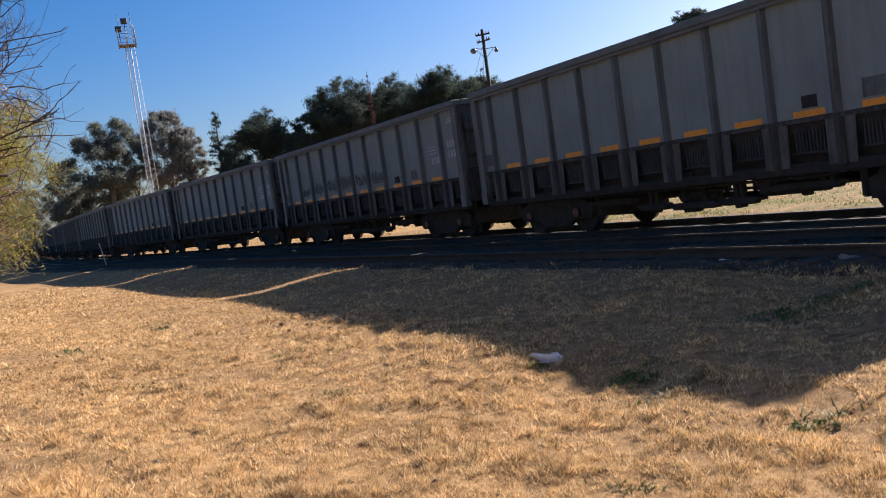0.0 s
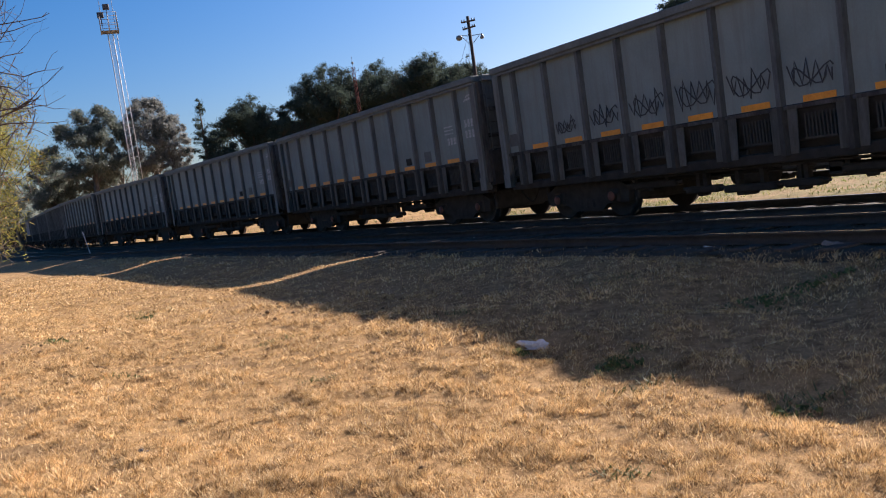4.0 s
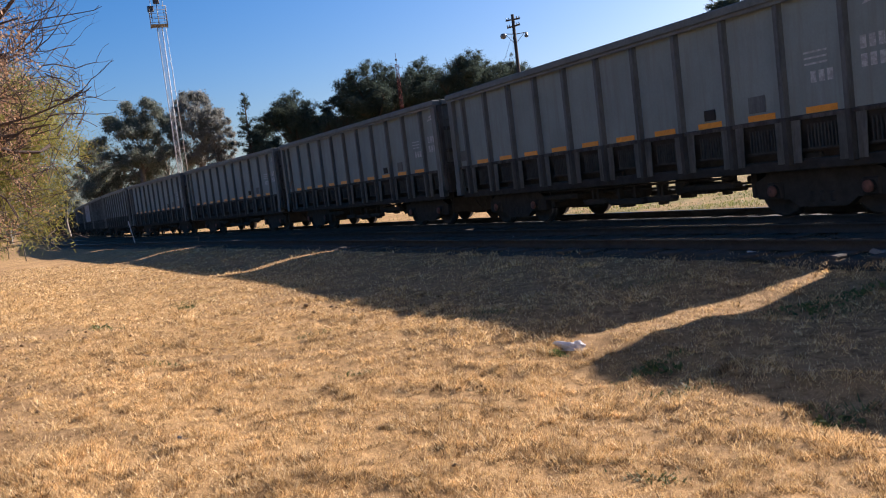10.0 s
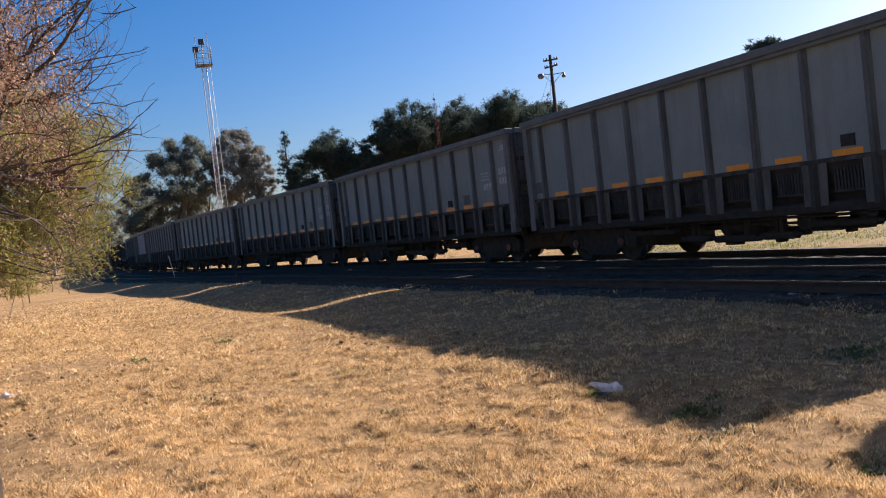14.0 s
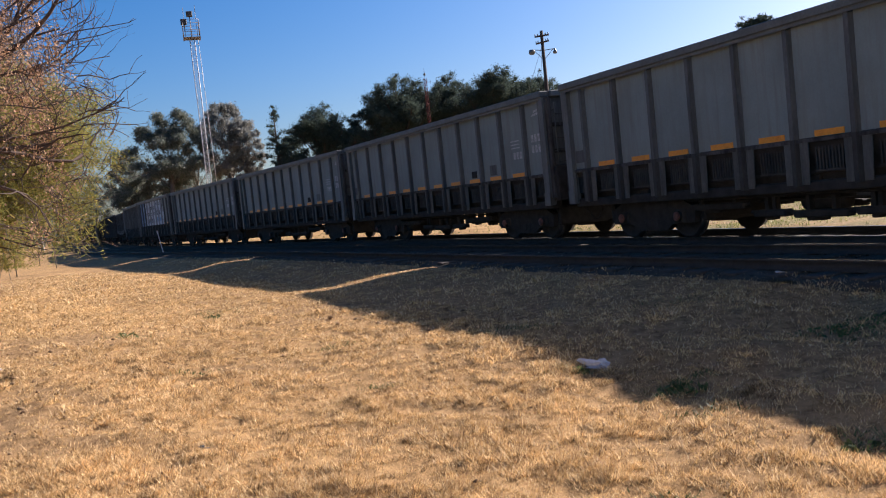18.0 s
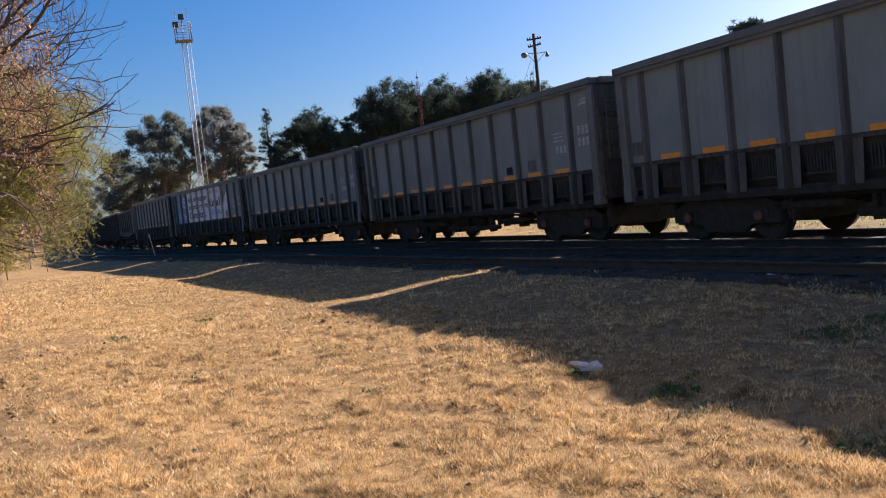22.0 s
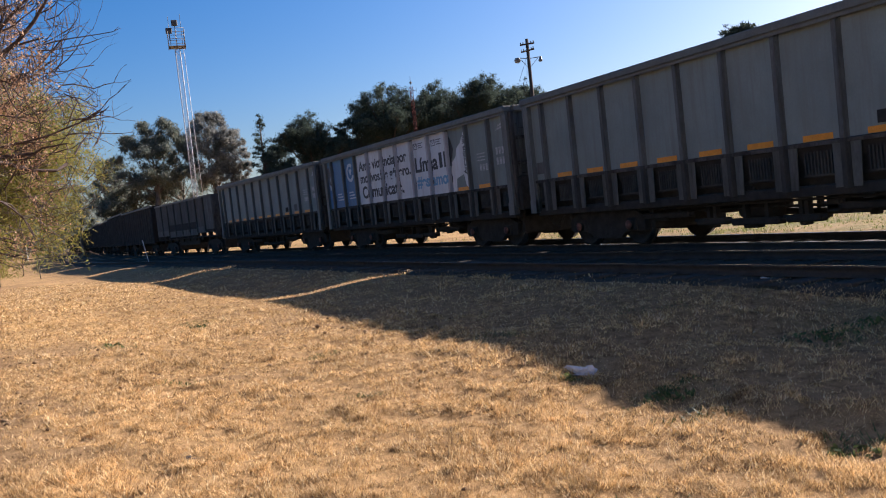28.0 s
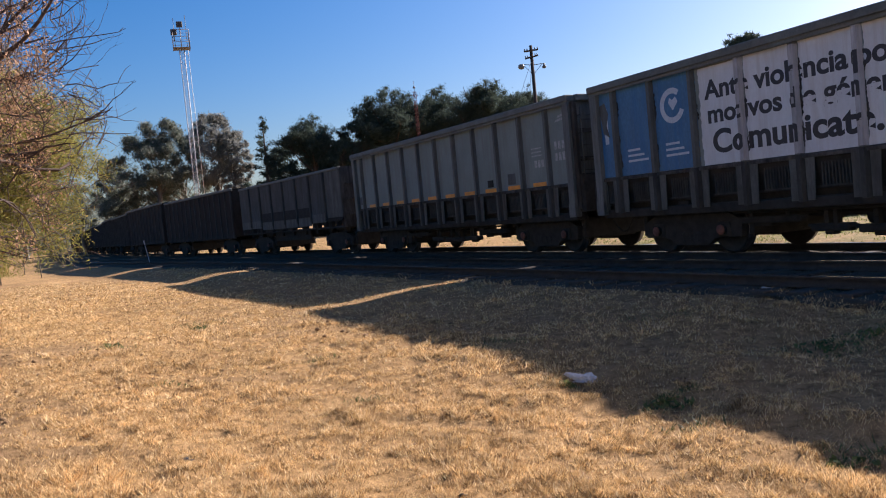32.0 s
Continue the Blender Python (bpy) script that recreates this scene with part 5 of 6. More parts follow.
def far_tree(kind, az, dist, half, top_el, base_el, seed, label, mat, bark, leaf=(0.5, 0.16), count=9000, name="tree"):
    """A tree placed by its bearing, its crown's half-width and its crown's top and foot as seen from the lawn."""
    rnd = np.random.default_rng(seed)
    x, y = at_bearing(az, dist)
    z0 = level(x, y)
    w = dist * math.tan(radians(half))
    top = EYE + dist * math.tan(radians(top_el)) - z0
    foot = EYE + dist * math.tan(radians(base_el)) - z0
    segs, centres, radii = [], [], []
    h = top - foot
    tr = 0.022 * top + 0.06
    if kind == "umbrella":
        lean = rnd.normal(0, 0.3, 2)
        knots = [np.array([lean[0] * t, lean[1] * t, (foot + 0.45 * h) * t]) for t in (0, 0.35, 0.7, 1.0)]
        for k in range(3):
            segs.append((knots[k], knots[k + 1], tr * (1 - 0.2 * k), tr * (0.8 - 0.2 * k)))
        for k in range(20):
            a, q = 2.4 * k + rnd.uniform(-0.4, 0.4), math.sqrt((k + 0.5) / 20) * rnd.uniform(0.85, 1.12)
            hz = foot + h * (0.2 + 0.74 * math.sqrt(max(0.0, 1 - 0.92 * min(1, q) ** 2)) * rnd.uniform(0.84, 1.02) + 0.06 * rnd.random())
            end = np.array([w * q * math.cos(a), w * q * math.sin(a), min(hz, top)])
            st = knots[2] + (knots[3] - knots[2]) * rnd.random()
            mid = (st + end) / 2 + np.array([0, 0, -0.05 * h])
            segs.append((st, mid, tr * 0.3, tr * 0.2))
            segs.append((mid, end, tr * 0.2, tr * 0.06))
            for _ in range(18):
                u = rnd.uniform(0.2, 1.03)
                c = st + (end - st) * u + rnd.normal(0, 0.085 * w, 3) * np.array([1, 1, 0.7])
                centres.append(c)
                radii.append(w * rnd.uniform(0.08, 0.19))
                segs.append((st + (end - st) * (u - 0.08), c, tr * 0.07, tr * 0.03))
        pts = clump_points(rnd, centres, radii, count, 0.75, 0.1)
    elif kind == "open":
        n = 105
        knots = [np.array([0, 0, 0]), np.array([rnd.normal(0, 0.3), rnd.normal(0, 0.3), foot * 0.7]), np.array([rnd.normal(0, 0.8), rnd.normal(0, 0.8), foot + 0.35 * h])]
        segs.append((knots[0], knots[1], tr, tr * 0.8))
        segs.append((knots[1], knots[2], tr * 0.8, tr * 0.45))
        for k in range(n):
            a, q = rnd.uniform(0, 2 * math.pi), rnd.random() ** 0.6
            t = rnd.random() ** 1.15
            env = math.sin(math.pi * (0.16 + 0.74 * t)) ** 0.6
            c = np.array([w * q * env * math.cos(a), w * q * env * math.sin(a), foot + h * (0.05 + 0.93 * t)])
            centres.append(c)
            radii.append(w * rnd.uniform(0.1, 0.22))
            st = knots[1] + (knots[2] - knots[1]) * rnd.random()
            mid = st * 0.45 + c * 0.55 + rnd.normal(0, 0.3, 3)
            if k % 3 == 0:
                segs.append((st, mid, tr * 0.14, tr * 0.09))
                segs.append((mid, c, tr * 0.09, tr * 0.03))
            else:
                near = np.array(centres[max(0, k - 30):k])
                o = near[np.argmin(((near - c) ** 2).sum(1))]
                segs.append((o, (o + c) / 2 + rnd.normal(0, 0.2, 3), tr * 0.05, tr * 0.04))
                segs.append((segs[-1][1], c, tr * 0.04, tr * 0.02))
        pts = clump_points(rnd, centres, radii, int(count * 0.9), 0.75, 0.1)
    elif kind == "cone":
        segs.append((np.zeros(3), np.array([0, 0, top * 0.97]), tr, 0.03))
        for k in range(46):
            t = rnd.random() ** 0.8
            a = rnd.uniform(0, 2 * math.pi)
            reach = w * (1.08 - t ** 1.6) * rnd.uniform(0.35, 1.1)
            c = np.array([reach * math.cos(a), reach * math.sin(a), foot + h * t])
            st = np.array([0, 0, max(0.5, c[2] - 0.25 * reach)])
            segs.append((st, c, tr * 0.22 * (1.1 - t), 0.015))
            for q in (0.55, 0.95):
                centres.append(st + (c - st) * q)
                radii.append(max(0.2, w * 0.17 * (1.2 - t)) * rnd.uniform(0.6, 1.3))
        pts = clump_points(rnd, centres, radii, count, 0.6, 0.3)
    else:
        segs.append((np.zeros(3), np.array([0, 0, foot + 0.5 * h]), tr, tr * 0.5))
        for k in range(40):
            a, q, t = rnd.uniform(0, 2 * math.pi), rnd.random() ** 0.5, rnd.random()
            env = math.sqrt(max(0.05, 1 - (2 * t - 0.8) ** 2 / 1.5))
            c = np.array([w * q * env * math.cos(a), w * q * env * math.sin(a), foot + h * t * 0.95])
            centres.append(c)
            radii.append(w * rnd.uniform(0.18, 0.3))
            segs.append((np.array([0, 0, foot * 0.6 + 0.4 * c[2]]), c, tr * 0.25, 0.03))
        pts = clump_points(rnd, centres, radii, count, 0.85, 0.4)
    # loose foliage between neighbouring clumps
    cc = np.array(centres)
    extra = int(len(pts) * (0.2 if kind in ("open", "cone") else 0.5))
    i = rnd.integers(0, len(cc), extra)
    j = rnd.integers(0, len(cc), (extra, 4))
    gap = ((cc[j] - cc[i][:, None]) ** 2).sum(2)
    j = j[np.arange(extra), np.argmin(np.where(gap < 1e-6, 1e9, gap), 1)]
    more = cc[i] + (cc[j] - cc[i]) * rnd.random((extra, 1)) + rnd.normal(0, 0.07 * w, (extra, 3)) * np.array([1, 1, 0.7])
    pts = np.concatenate([pts, more])
    lv = leaf_tris(pts, leaf[0] * 1.7, leaf[1] * 1.2, rnd, 0.2)
    return tree_thing(name, label, segs, bark, lv, mat, (x, y, z0), 6)


PINE = "dark umbrella pine behind the railway"
far_tree("umbrella", -5.0, 96, 3.0, 8.7, 2.8, 21, PINE, M_PINE, M_BARK, (0.27, 0.044), 67331, "pine_tree")
far_tree("umbrella", -1.9, 99, 2.7, 8.5, 3.4, 22, PINE, M_PINE, M_BARK, (0.27, 0.044), 58353, "pine_tree")
far_tree("umbrella", 1.5, 95, 2.8, 8.7, 3.6, 23, PINE, M_PINE, M_BARK, (0.24, 0.044), 67331, "pine_tree")
far_tree("umbrella", 4.3, 97, 2.1, 8.1, 3.6, 24, PINE, M_PINE, M_BARK, (0.24, 0.044), 40398, "pine_tree")
far_tree("open", -7.3, 94, 1.4, 6.7, 3.4, 25, "sparse dark pine with drooping side limbs", M_PINE, M_BARK, (0.30, 0.044), 22443, "pine_tree")
far_tree("cone", -13.4, 92, 1.45, 7.4, 2.6, 26, "thin sparse cypress with gaps in its crown", M_PINE, M_BARK, (0.22, 0.04), 9000, "cypress_tree")
far_tree("umbrella", -10.4, 93, 2.25, 7.15, 3.3, 27, "dark rounded pine with bare trunk behind the train", M_PINE, M_BARK, (0.22, 0.044), 40398, "pine_tree")
far_tree("bush", -8.4, 91, 0.8, 5.5, 3.4, 28, "small dense dark conifer", M_PINE, M_BARK, (0.19, 0.044), 20199, "conifer")
for az, half, top_el, sd in ((-12.4, 1.5, 5.4, 31), (-10.4, 1.6, 5.3, 32), (-8.8, 1.4, 5.1, 33), (-6.6, 1.6, 5.4, 34), (-3.5, 1.8, 6.0, 35), (0.2, 1.9, 6.6, 36)):
    far_tree("bush", az, 100, half, top_el, 1.2, sd, "dense dark evergreen shrub behind the railway", M_PINE, M_BARK, (0.24, 0.055), 22443, "evergreen_shrub")
GUM = "tall grey-green gum tree with an airy crown"
far_tree("open", -20.3, 112, 2.4, 7.5, 3.0, 41, GUM, M_EUCA, M_BARK_GUM, (0.27, 0.068), 66000, "gum_tree")
far_tree("open", -16.8, 115, 2.1, 7.7, 3.0, 42, GUM, M_GUMDRY, M_BARK_GUM, (0.27, 0.068), 56000, "gum_tree")
far_tree("open", -15.4, 113, 1.25, 6.6, 2.6, 43, GUM, M_GUMDRY, M_BARK_GUM, (0.25, 0.060), 37000, "gum_tree")
far_tree("open", -23.0, 118, 1.7, 5.3, 1.6, 44, GUM, M_EUCA, M_BARK_GUM, (0.27, 0.068), 32000, "gum_tree")
far_tree("open", -25.2, 135, 1.9, 3.8, 0.8, 45, "distant grey-green tree past the bend", M_EUCA, M_BARK_PALE, (0.27, 0.075), 21375, "gum_tree")
far_tree("open", -28.5, 150, 2.3, 3.6, 0.6, 46, "distant grey-green tree past the bend", M_EUCA, M_BARK_PALE, (0.30, 0.075), 21375, "gum_tree")
far_tree("bush", -18.8, 120, 1.7, 4.4, 1.5, 47, "dark broad shrub under the gum trees", M_EUCA, M_BARK_PALE, (0.27, 0.068), 17100, "shrub")
far_tree("bush", -21.8, 121, 1.8, 3.9, 1.2, 48, "dark broad shrub under the gum trees", M_EUCA, M_BARK_PALE, (0.27, 0.068), 17100, "shrub")
far_tree("umbrella", 18.7, 70, 1.45, 9.5, 7.4, 49, "dark layered conifer rising over the wagons", M_PINE, M_BARK, (0.24, 0.044), 22443, "conifer")


def distant_belt():
    """A far low belt of trees along the left horizon: countless, so one mass of leaves."""
    rnd = np.random.default_rng(61)
    n = 16000
    az = np.radians(rnd.uniform(-75, -24, n))
    d = 240 + 25 * rnd.random(n)
    top = 5.5 + 2.5 * np.sin(az * 23) + 1.6 * np.sin(az * 61 + 1)
    pts = np.stack([np.sin(az) * d, np.cos(az) * d, rnd.random(n) ** 0.8 * top], 1)
    v, f = leaf_quads(pts, 1.5, 0.7, rnd)
    tagged(new("tree_belt", mesh_np("tree_belt", v, f, M_EUCA)), "far low belt of grey-green trees", "trees", kind="stuff")


distant_belt()


def lattice_tower():
    """A slender braced mast with a caged platform, floodlights and a ladder."""
    x, y = at_bearing(-18.05, 76)
    z0 = level(x, y)
    root = new("floodlight_tower")
    root.matrix_basis = pose(x, y, z0, 0, 0, 20)
    tagged(root, "white steel lattice tower with a caged platform and floodlights", "tower")
    plat = EYE + 76 * math.tan(radians(12.0)) - z0
    a = 0.2
    for sx, sy in ((-a, -a), (a, -a), (a, a), (-a, a)):
        bm = bmesh.new()
        rod(bm, (sx * 0.8, sy * 0.8, 0), (sx, sy, plat), 0.034, n=6)
        part("leg", bm, M_GALV, root)
    corners = [(-a, -a), (a, -a), (a, a), (-a, a)]
    n = 54
    for k in range(4):
        bm = bmesh.new()
        p, q = corners[k], corners[(k + 1) % 4]
        for i in range(n):
            z1, z2 = plat * i / n, plat * (i + 1) / n
            f1, f2 = 0.8 + 0.2 * i / n, 0.8 + 0.2 * (i + 1) / n
            rod(bm, (p[0] * f1, p[1] * f1, z1), (q[0] * f2, q[1] * f2, z2), 0.014, n=4)
            rod(bm, (p[0] * f1, p[1] * f1, z1), (q[0] * f1, q[1] * f1, z1), 0.011, n=4)
        part("bracing", bm, M_GALV, root)
    bm = bmesh.new()
    lx = 0.62
    for dy in (-0.16, 0.16):
        rod(bm, (lx, dy, 4.0), (lx - 0.12, dy, plat), 0.02, n=5)
    for i in range(44):
        z = 4.2 + (plat - 4.4) * i / 44
        rod(bm, (lx - 0.12 * (z - 4) / plat, -0.16, z), (lx - 0.12 * (z - 4) / plat, 0.16, z), 0.012, n=4)
    for i in range(6):
        z = 4.5 + (plat - 5) * i / 5
        rod(bm, (lx - 0.1, 0, z), (a, 0, z), 0.02, n=4)
    part("ladder", bm, M_GALV, root, "white ladder with stand-off brackets")
    w = 0.68
    bm = bmesh.new()
    box(bm, -w, w, -w, w, plat + 0.02, plat + 0.05, 0.01)
    for sx in (-1, 1):
        box(bm, sx * w - 0.04, sx * w + 0.04, -w, w, plat - 0.03, plat + 0.06)
    part("platform", bm, M_STEELMID, root)
    for k in range(4):
        bm = bmesh.new()
        sx, sy = ((-w, -w), (w, -w), (w, w), (-w, w))[k]
        tx, ty = ((-w, -w), (w, -w), (w, w), (-w, w))[(k + 1) % 4]
        for z in (0.5, 0.95, 1.55):
            rod(bm, (sx, sy, plat + z), (tx, ty, plat + z), 0.022, n=5)
        for q in (0, 0.5):
            rod(bm, (sx + (tx - sx) * q, sy + (ty - sy) * q, plat), (sx + (tx - sx) * q, sy + (ty - sy) * q, plat + 1.55), 0.024, n=5)
        part("railing", bm, M_STEELMID, root)
    for sx, h in ((-0.5, 2.7), (0.5, 2.9)):
        bm = bmesh.new()
        rod(bm, (sx, 0, plat), (sx, 0, plat + h), 0.022, n=5)
        part("lightning_rod", bm, M_STEELDK, root)
    for px, pz in ((-0.02, 2.0), (-0.55, 1.35)):
        bm = bmesh.new()
        box(bm, px - 0.26, px + 0.26, -0.5, -0.25, plat + pz - 0.2, plat + pz + 0.28, 0.04)
        box(bm, px - 0.03, px + 0.03, -0.38, -0.3, plat + pz - 0.7, plat + pz - 0.2)
        part("floodlight", bm, M_STEELDK, root, "dark boxy floodlight")
    return root


lattice_tower()


def mast():
    x, y = at_bearing(-3.0, 82)
    z0 = level(x, y)
    root = new("radio_mast")
    root.matrix_basis = pose(x, y, z0)
    tagged(root, "thin red lattice radio mast with short side aerials", "mast")
    top = EYE + 82 * math.tan(radians(8.3)) - z0
    tri = [(0.16 * math.cos(t), 0.16 * math.sin(t)) for t in (0.5, 2.6, 4.7)]
    for p in tri:
        bm = bmesh.new()
        rod(bm, (*p, 0), (*p, top), 0.028, n=5)
        part("leg", bm, M_REDMAST, root)
    for k in range(3):
        bm = bmesh.new()
        p, q = tri[k], tri[(k + 1) % 3]
        n = 34
        for i in range(n):
            rod(bm, (*p, top * i / n), (*q, top * (i + 1) / n), 0.02, n=4)
        part("bracing", bm, M_REDMAST, root)
    bm = bmesh.new()
    rod(bm, (0, 0, top), (0, 0, top + 1.0), 0.02, n=5)
    lathe(bm, [(0.03, top + 0.25), (0.12, top + 0.33), (0.12, top + 0.42), (0.03, top + 0.5)], 8)
    part("aerial", bm, M_STEELDK, root)
    for z, r in ((top - 0.4, 0.5), (top - 4.6, 0.75), (top - 5.2, 0.45)):
        bm = bmesh.new()
        rod(bm, (-r, 0, z), (r, 0, z), 0.02, n=4)
        for sx in (-r, r * 0.5, r):
            rod(bm, (sx, 0, z - 0.2), (sx, 0, z + 0.25), 0.014, n=4)
        part("side_aerial", bm, M_REDMAST, root)


mast()


def lamp_pole():
    x, y = at_bearing(5.14, 66)
    z0 = level(x, y)
    root = new("lamp_pole")
    root.matrix_basis = pose(x, y, z0, 0, 0, -6)
    tagged(root, "dark wooden pole with two crossarms and two lamps", "utility pole")
    top = EYE + 66 * math.tan(radians(10.5)) - z0
    bm = bmesh.new()
    rod(bm, (0, 0, 0), (0, 0, top), 0.19, 0.12, 10)
    part("post", bm, M_POLE, root)
    for z, w, tilt in ((top - 0.42, 0.56, 0.04), (top - 0.92, 0.52, 0.14)):
        bm = bmesh.new()
        box(bm, -w, w, -0.2, -0.1, -0.06, 0.06, 0.012)
        c = part("crossarm", bm, M_POLE, root, "", pose(0, 0, z, 0, -math.degrees(math.atan(tilt)), 0))
        for sx in (-w + 0.06, -0.3, 0.3, w - 0.06):
            bm = bmesh.new()
            lathe(bm, [(0.02, 0.05), (0.05, 0.08), (0.03, 0.12), (0.05, 0.15), (0.02, 0.2)], 8, "z", (sx, -0.15, 0))
            part("insulator", bm, M_LAMP, c)
    for sx, drop in ((-0.84, 1.5), (0.87, 1.62)):
        bm = bmesh.new()
        z = top - 1.52
        rod(bm, (0, 0, z), (sx, -0.1, top - drop + 0.12), 0.028, n=6)
        rod(bm, (0, 0, z - 0.75), (sx * 0.85, -0.08, top - drop + 0.08), 0.02, n=6)
        arm = part("lamp_arm", bm, M_STEELDK, root)
        bm = bmesh.new()
        if sx < 0:
            lathe(bm, [(0.06, 0.14), (0.2, 0.1), (0.26, -0.05), (0.2, -0.22), (0.05, -0.28)], 14, "z", (sx - 0.02, -0.1, top - drop))
        else:
            lathe(bm, [(0.05, 0.14), (0.09, 0.08), (0.09, -0.02), (0.17, -0.12), (0.14, -0.24), (0.04, -0.27)], 14, "z", (sx + 0.03, -0.1, top - drop))
        part("lamp", bm, M_LAMP, arm, "pale globe lamp" if sx < 0 else "small bell-shaped lamp")
    bm = bmesh.new()
    rod(bm, (-0.05, -0.15, top - 1.2), (-1.4, -1.2, top - 4.6), 0.014, n=4)
    rod(bm, (-0.1, -0.1, top - 1.5), (-0.5, -0.6, top - 5.0), 0.014, n=4)
    part("stay_wire", bm, M_STEELDK, root)


lamp_pole()


# ---- trees at the lawn's edge ----
def berry_tree():
    """Nearly bare tree: forking limbs, thin twigs, dry hanging clusters."""
    rnd = np.random.default_rng(12)
    x, y = at_bearing(-39.9, 12.0)
    z0 = level(x, y)
    segs, tips = [], []
    fork = np.array([0.25, 0.1, 2.0])
    segs.append((np.zeros(3), np.array([0.1, 0, 1.0]), 0.2, 0.17))
    segs.append((np.array([0.1, 0, 1.0]), fork, 0.17, 0.15))
    for d, ln, r in (((0.62, 0.45, 1.0), 1.75, 0.085), ((0.35, 0.3, 1.2), 1.8, 0.08), ((-0.6, 0.1, 0.9), 1.5, 0.07), ((0.1, 0.9, 0.9), 1.5, 0.06),
                     ((1.0, 0.72, 0.35), 1.55, 0.055), ((0.75, 0.6, 0.7), 1.75, 0.07), ((0.9, 0.5, 0.55), 1.7, 0.065), ((0.5, -0.15, 1.1), 1.6, 0.06), ((0.95, 0.7, 0.12), 1.35, 0.045),
                     ((0.5, 0.35, 0.5), 1.1, 0.05), ((0.7, 0.5, 0.25), 1.1, 0.045), ((0.35, 0.1, 0.6), 1.15, 0.05), ((0.8, 0.55, 0.45), 1.2, 0.05), ((0.45, 0.3, 0.05), 1.0, 0.04)):
        grow(rnd, fork, d, ln, r * 1.1, 6, segs, tips, 0.42, 0.07, (2, 2), 0.68, 0.17, 4)
    # stout dark limbs that sweep up through the crown, each with its own twigs
    for r, knots in ((0.06, ((0.25, 2.0), (0.95, 2.4), (1.53, 3.0), (1.74, 3.44), (1.91, 3.81))), (0.036, ((1.91, 3.81), (2.15, 3.88), (2.48, 4.02), (2.78, 4.22), (3.03, 4.49), (3.3, 4.79))),
                     (0.03, ((1.91, 3.81), (2.12, 4.1), (2.31, 4.27), (2.59, 4.46), (2.93, 4.59), (3.14, 4.77))), (0.024, ((2.0, 4.11), (2.0, 4.43), (1.94, 4.65), (1.96, 5.0))),
                     (0.022, ((1.1, 3.4), (1.6, 3.58), (1.93, 3.59), (2.34, 3.61), (2.71, 3.69), (3.11, 3.97))), (0.018, ((2.19, 4.16), (2.35, 4.42), (2.4, 4.9))),
                     (0.014, ((2.48, 4.02), (2.83, 4.04), (3.17, 4.26))), (0.017, ((1.5, 2.75), (2.2, 2.82), (2.69, 2.87), (3.21, 2.97), (3.46, 3.09), (3.76, 3.44)))):
        pts = [np.array([u, 0.79 * min(1.0, u / 1.4) + 0.12 * math.sin(3.1 * u + 40 * r), w - z0]) for u, w in knots]
        for k, (p, q) in enumerate(zip(pts, pts[1:])):
            ra = r * (1 - 0.75 * k / len(pts))
            segs.append((p, q, ra, r * (1 - 0.75 * (k + 1) / len(pts))))
            if k:
                for _ in range(2):
                    grow(rnd, p + (q - p) * rnd.random(), q - p + rnd.normal(0, 0.3, 3), rnd.uniform(0.3, 0.6), min(0.009, ra * 0.6), 2, segs, tips, 0.5, 0.2, (1, 2), 0.7, 0.2, 3)
    # short side twigs along the thin limbs
    thin = [s for s in segs if s[2] < 0.018]
    for p, q, _, _ in thin:
        if rnd.random() < 0.45:
            u = p + (q - p) * rnd.random()
            d = (q - p) / np.linalg.norm(q - p) + rnd.normal(0, 0.7, 3)
            e = u + d / np.linalg.norm(d) * rnd.uniform(0.15, 0.45)
            segs.append((u, e, 0.005, 0.002))
            tips.append((e, d))
    def bearing(p):
        return math.degrees(math.atan2(x + p[0], y + p[1]))
    segs = [s for s in segs if s[2] > 0.1 or (s[1][2] > 1.35 + 0.5 * max(0.0, s[1][0] - 2.2) and bearing(s[1]) < -24.0 + 1.4 * math.sin(s[0][2] * 9.0))]
    # long bare whips past the crown's edge
    whips = []
    ends = [s for s in segs if s[2] < 0.02 and -27.0 < bearing(s[1]) < -23.5 and 2.3 < s[1][2] < 4.3]
    for i in rnd.permutation(len(ends))[:24]:
        p, q = ends[i][0], ends[i][1]
        d = (q - p) / np.linalg.norm(q - p) * 0.5 + np.array([0.75, 0.45, 0.15])
        grow(rnd, q, d, rnd.uniform(0.45, 0.8), 0.008, 2, whips, [], 0.5, 0.2, (1, 2), 0.6, 0.2, 5)
    segs += [s for s in whips if bearing(s[1]) < -21.0 - 0.7 * abs(s[1][2] - 3.3)]
    # low bare twigs that sag out over the lawn and turn up at their ends
    hubs = np.array([q[1] for q in segs if q[2] > 0.006])
    for far, low, rise in ((2.9, 1.4, 0.02), (2.75, 1.47, 0.3), (2.85, 1.6, 0.4), (2.6, 1.7, 0.25), (2.5, 1.45, 0.12)):
        way = np.array([0.82, 0.57, 0.0])
        mid = way * (far - 0.75) + np.array([0.1, 0.35, low - z0])
        p = hubs[np.argmin(((hubs - (way * (far - 1.7) + np.array([0.1, 0.35, low - z0 + 0.6]))) ** 2).sum(1))]
        knots = [p + (mid - p) * u + np.array([0, 0, -0.12 * math.sin(math.pi * u)]) for u in (0, 0.25, 0.5, 0.75, 1.0)]
        knots += [mid + way * 0.75 * u + np.array([0.03 * math.sin(9 * u), 0, rise * u * u]) for u in (0.3, 0.6, 1.0)]
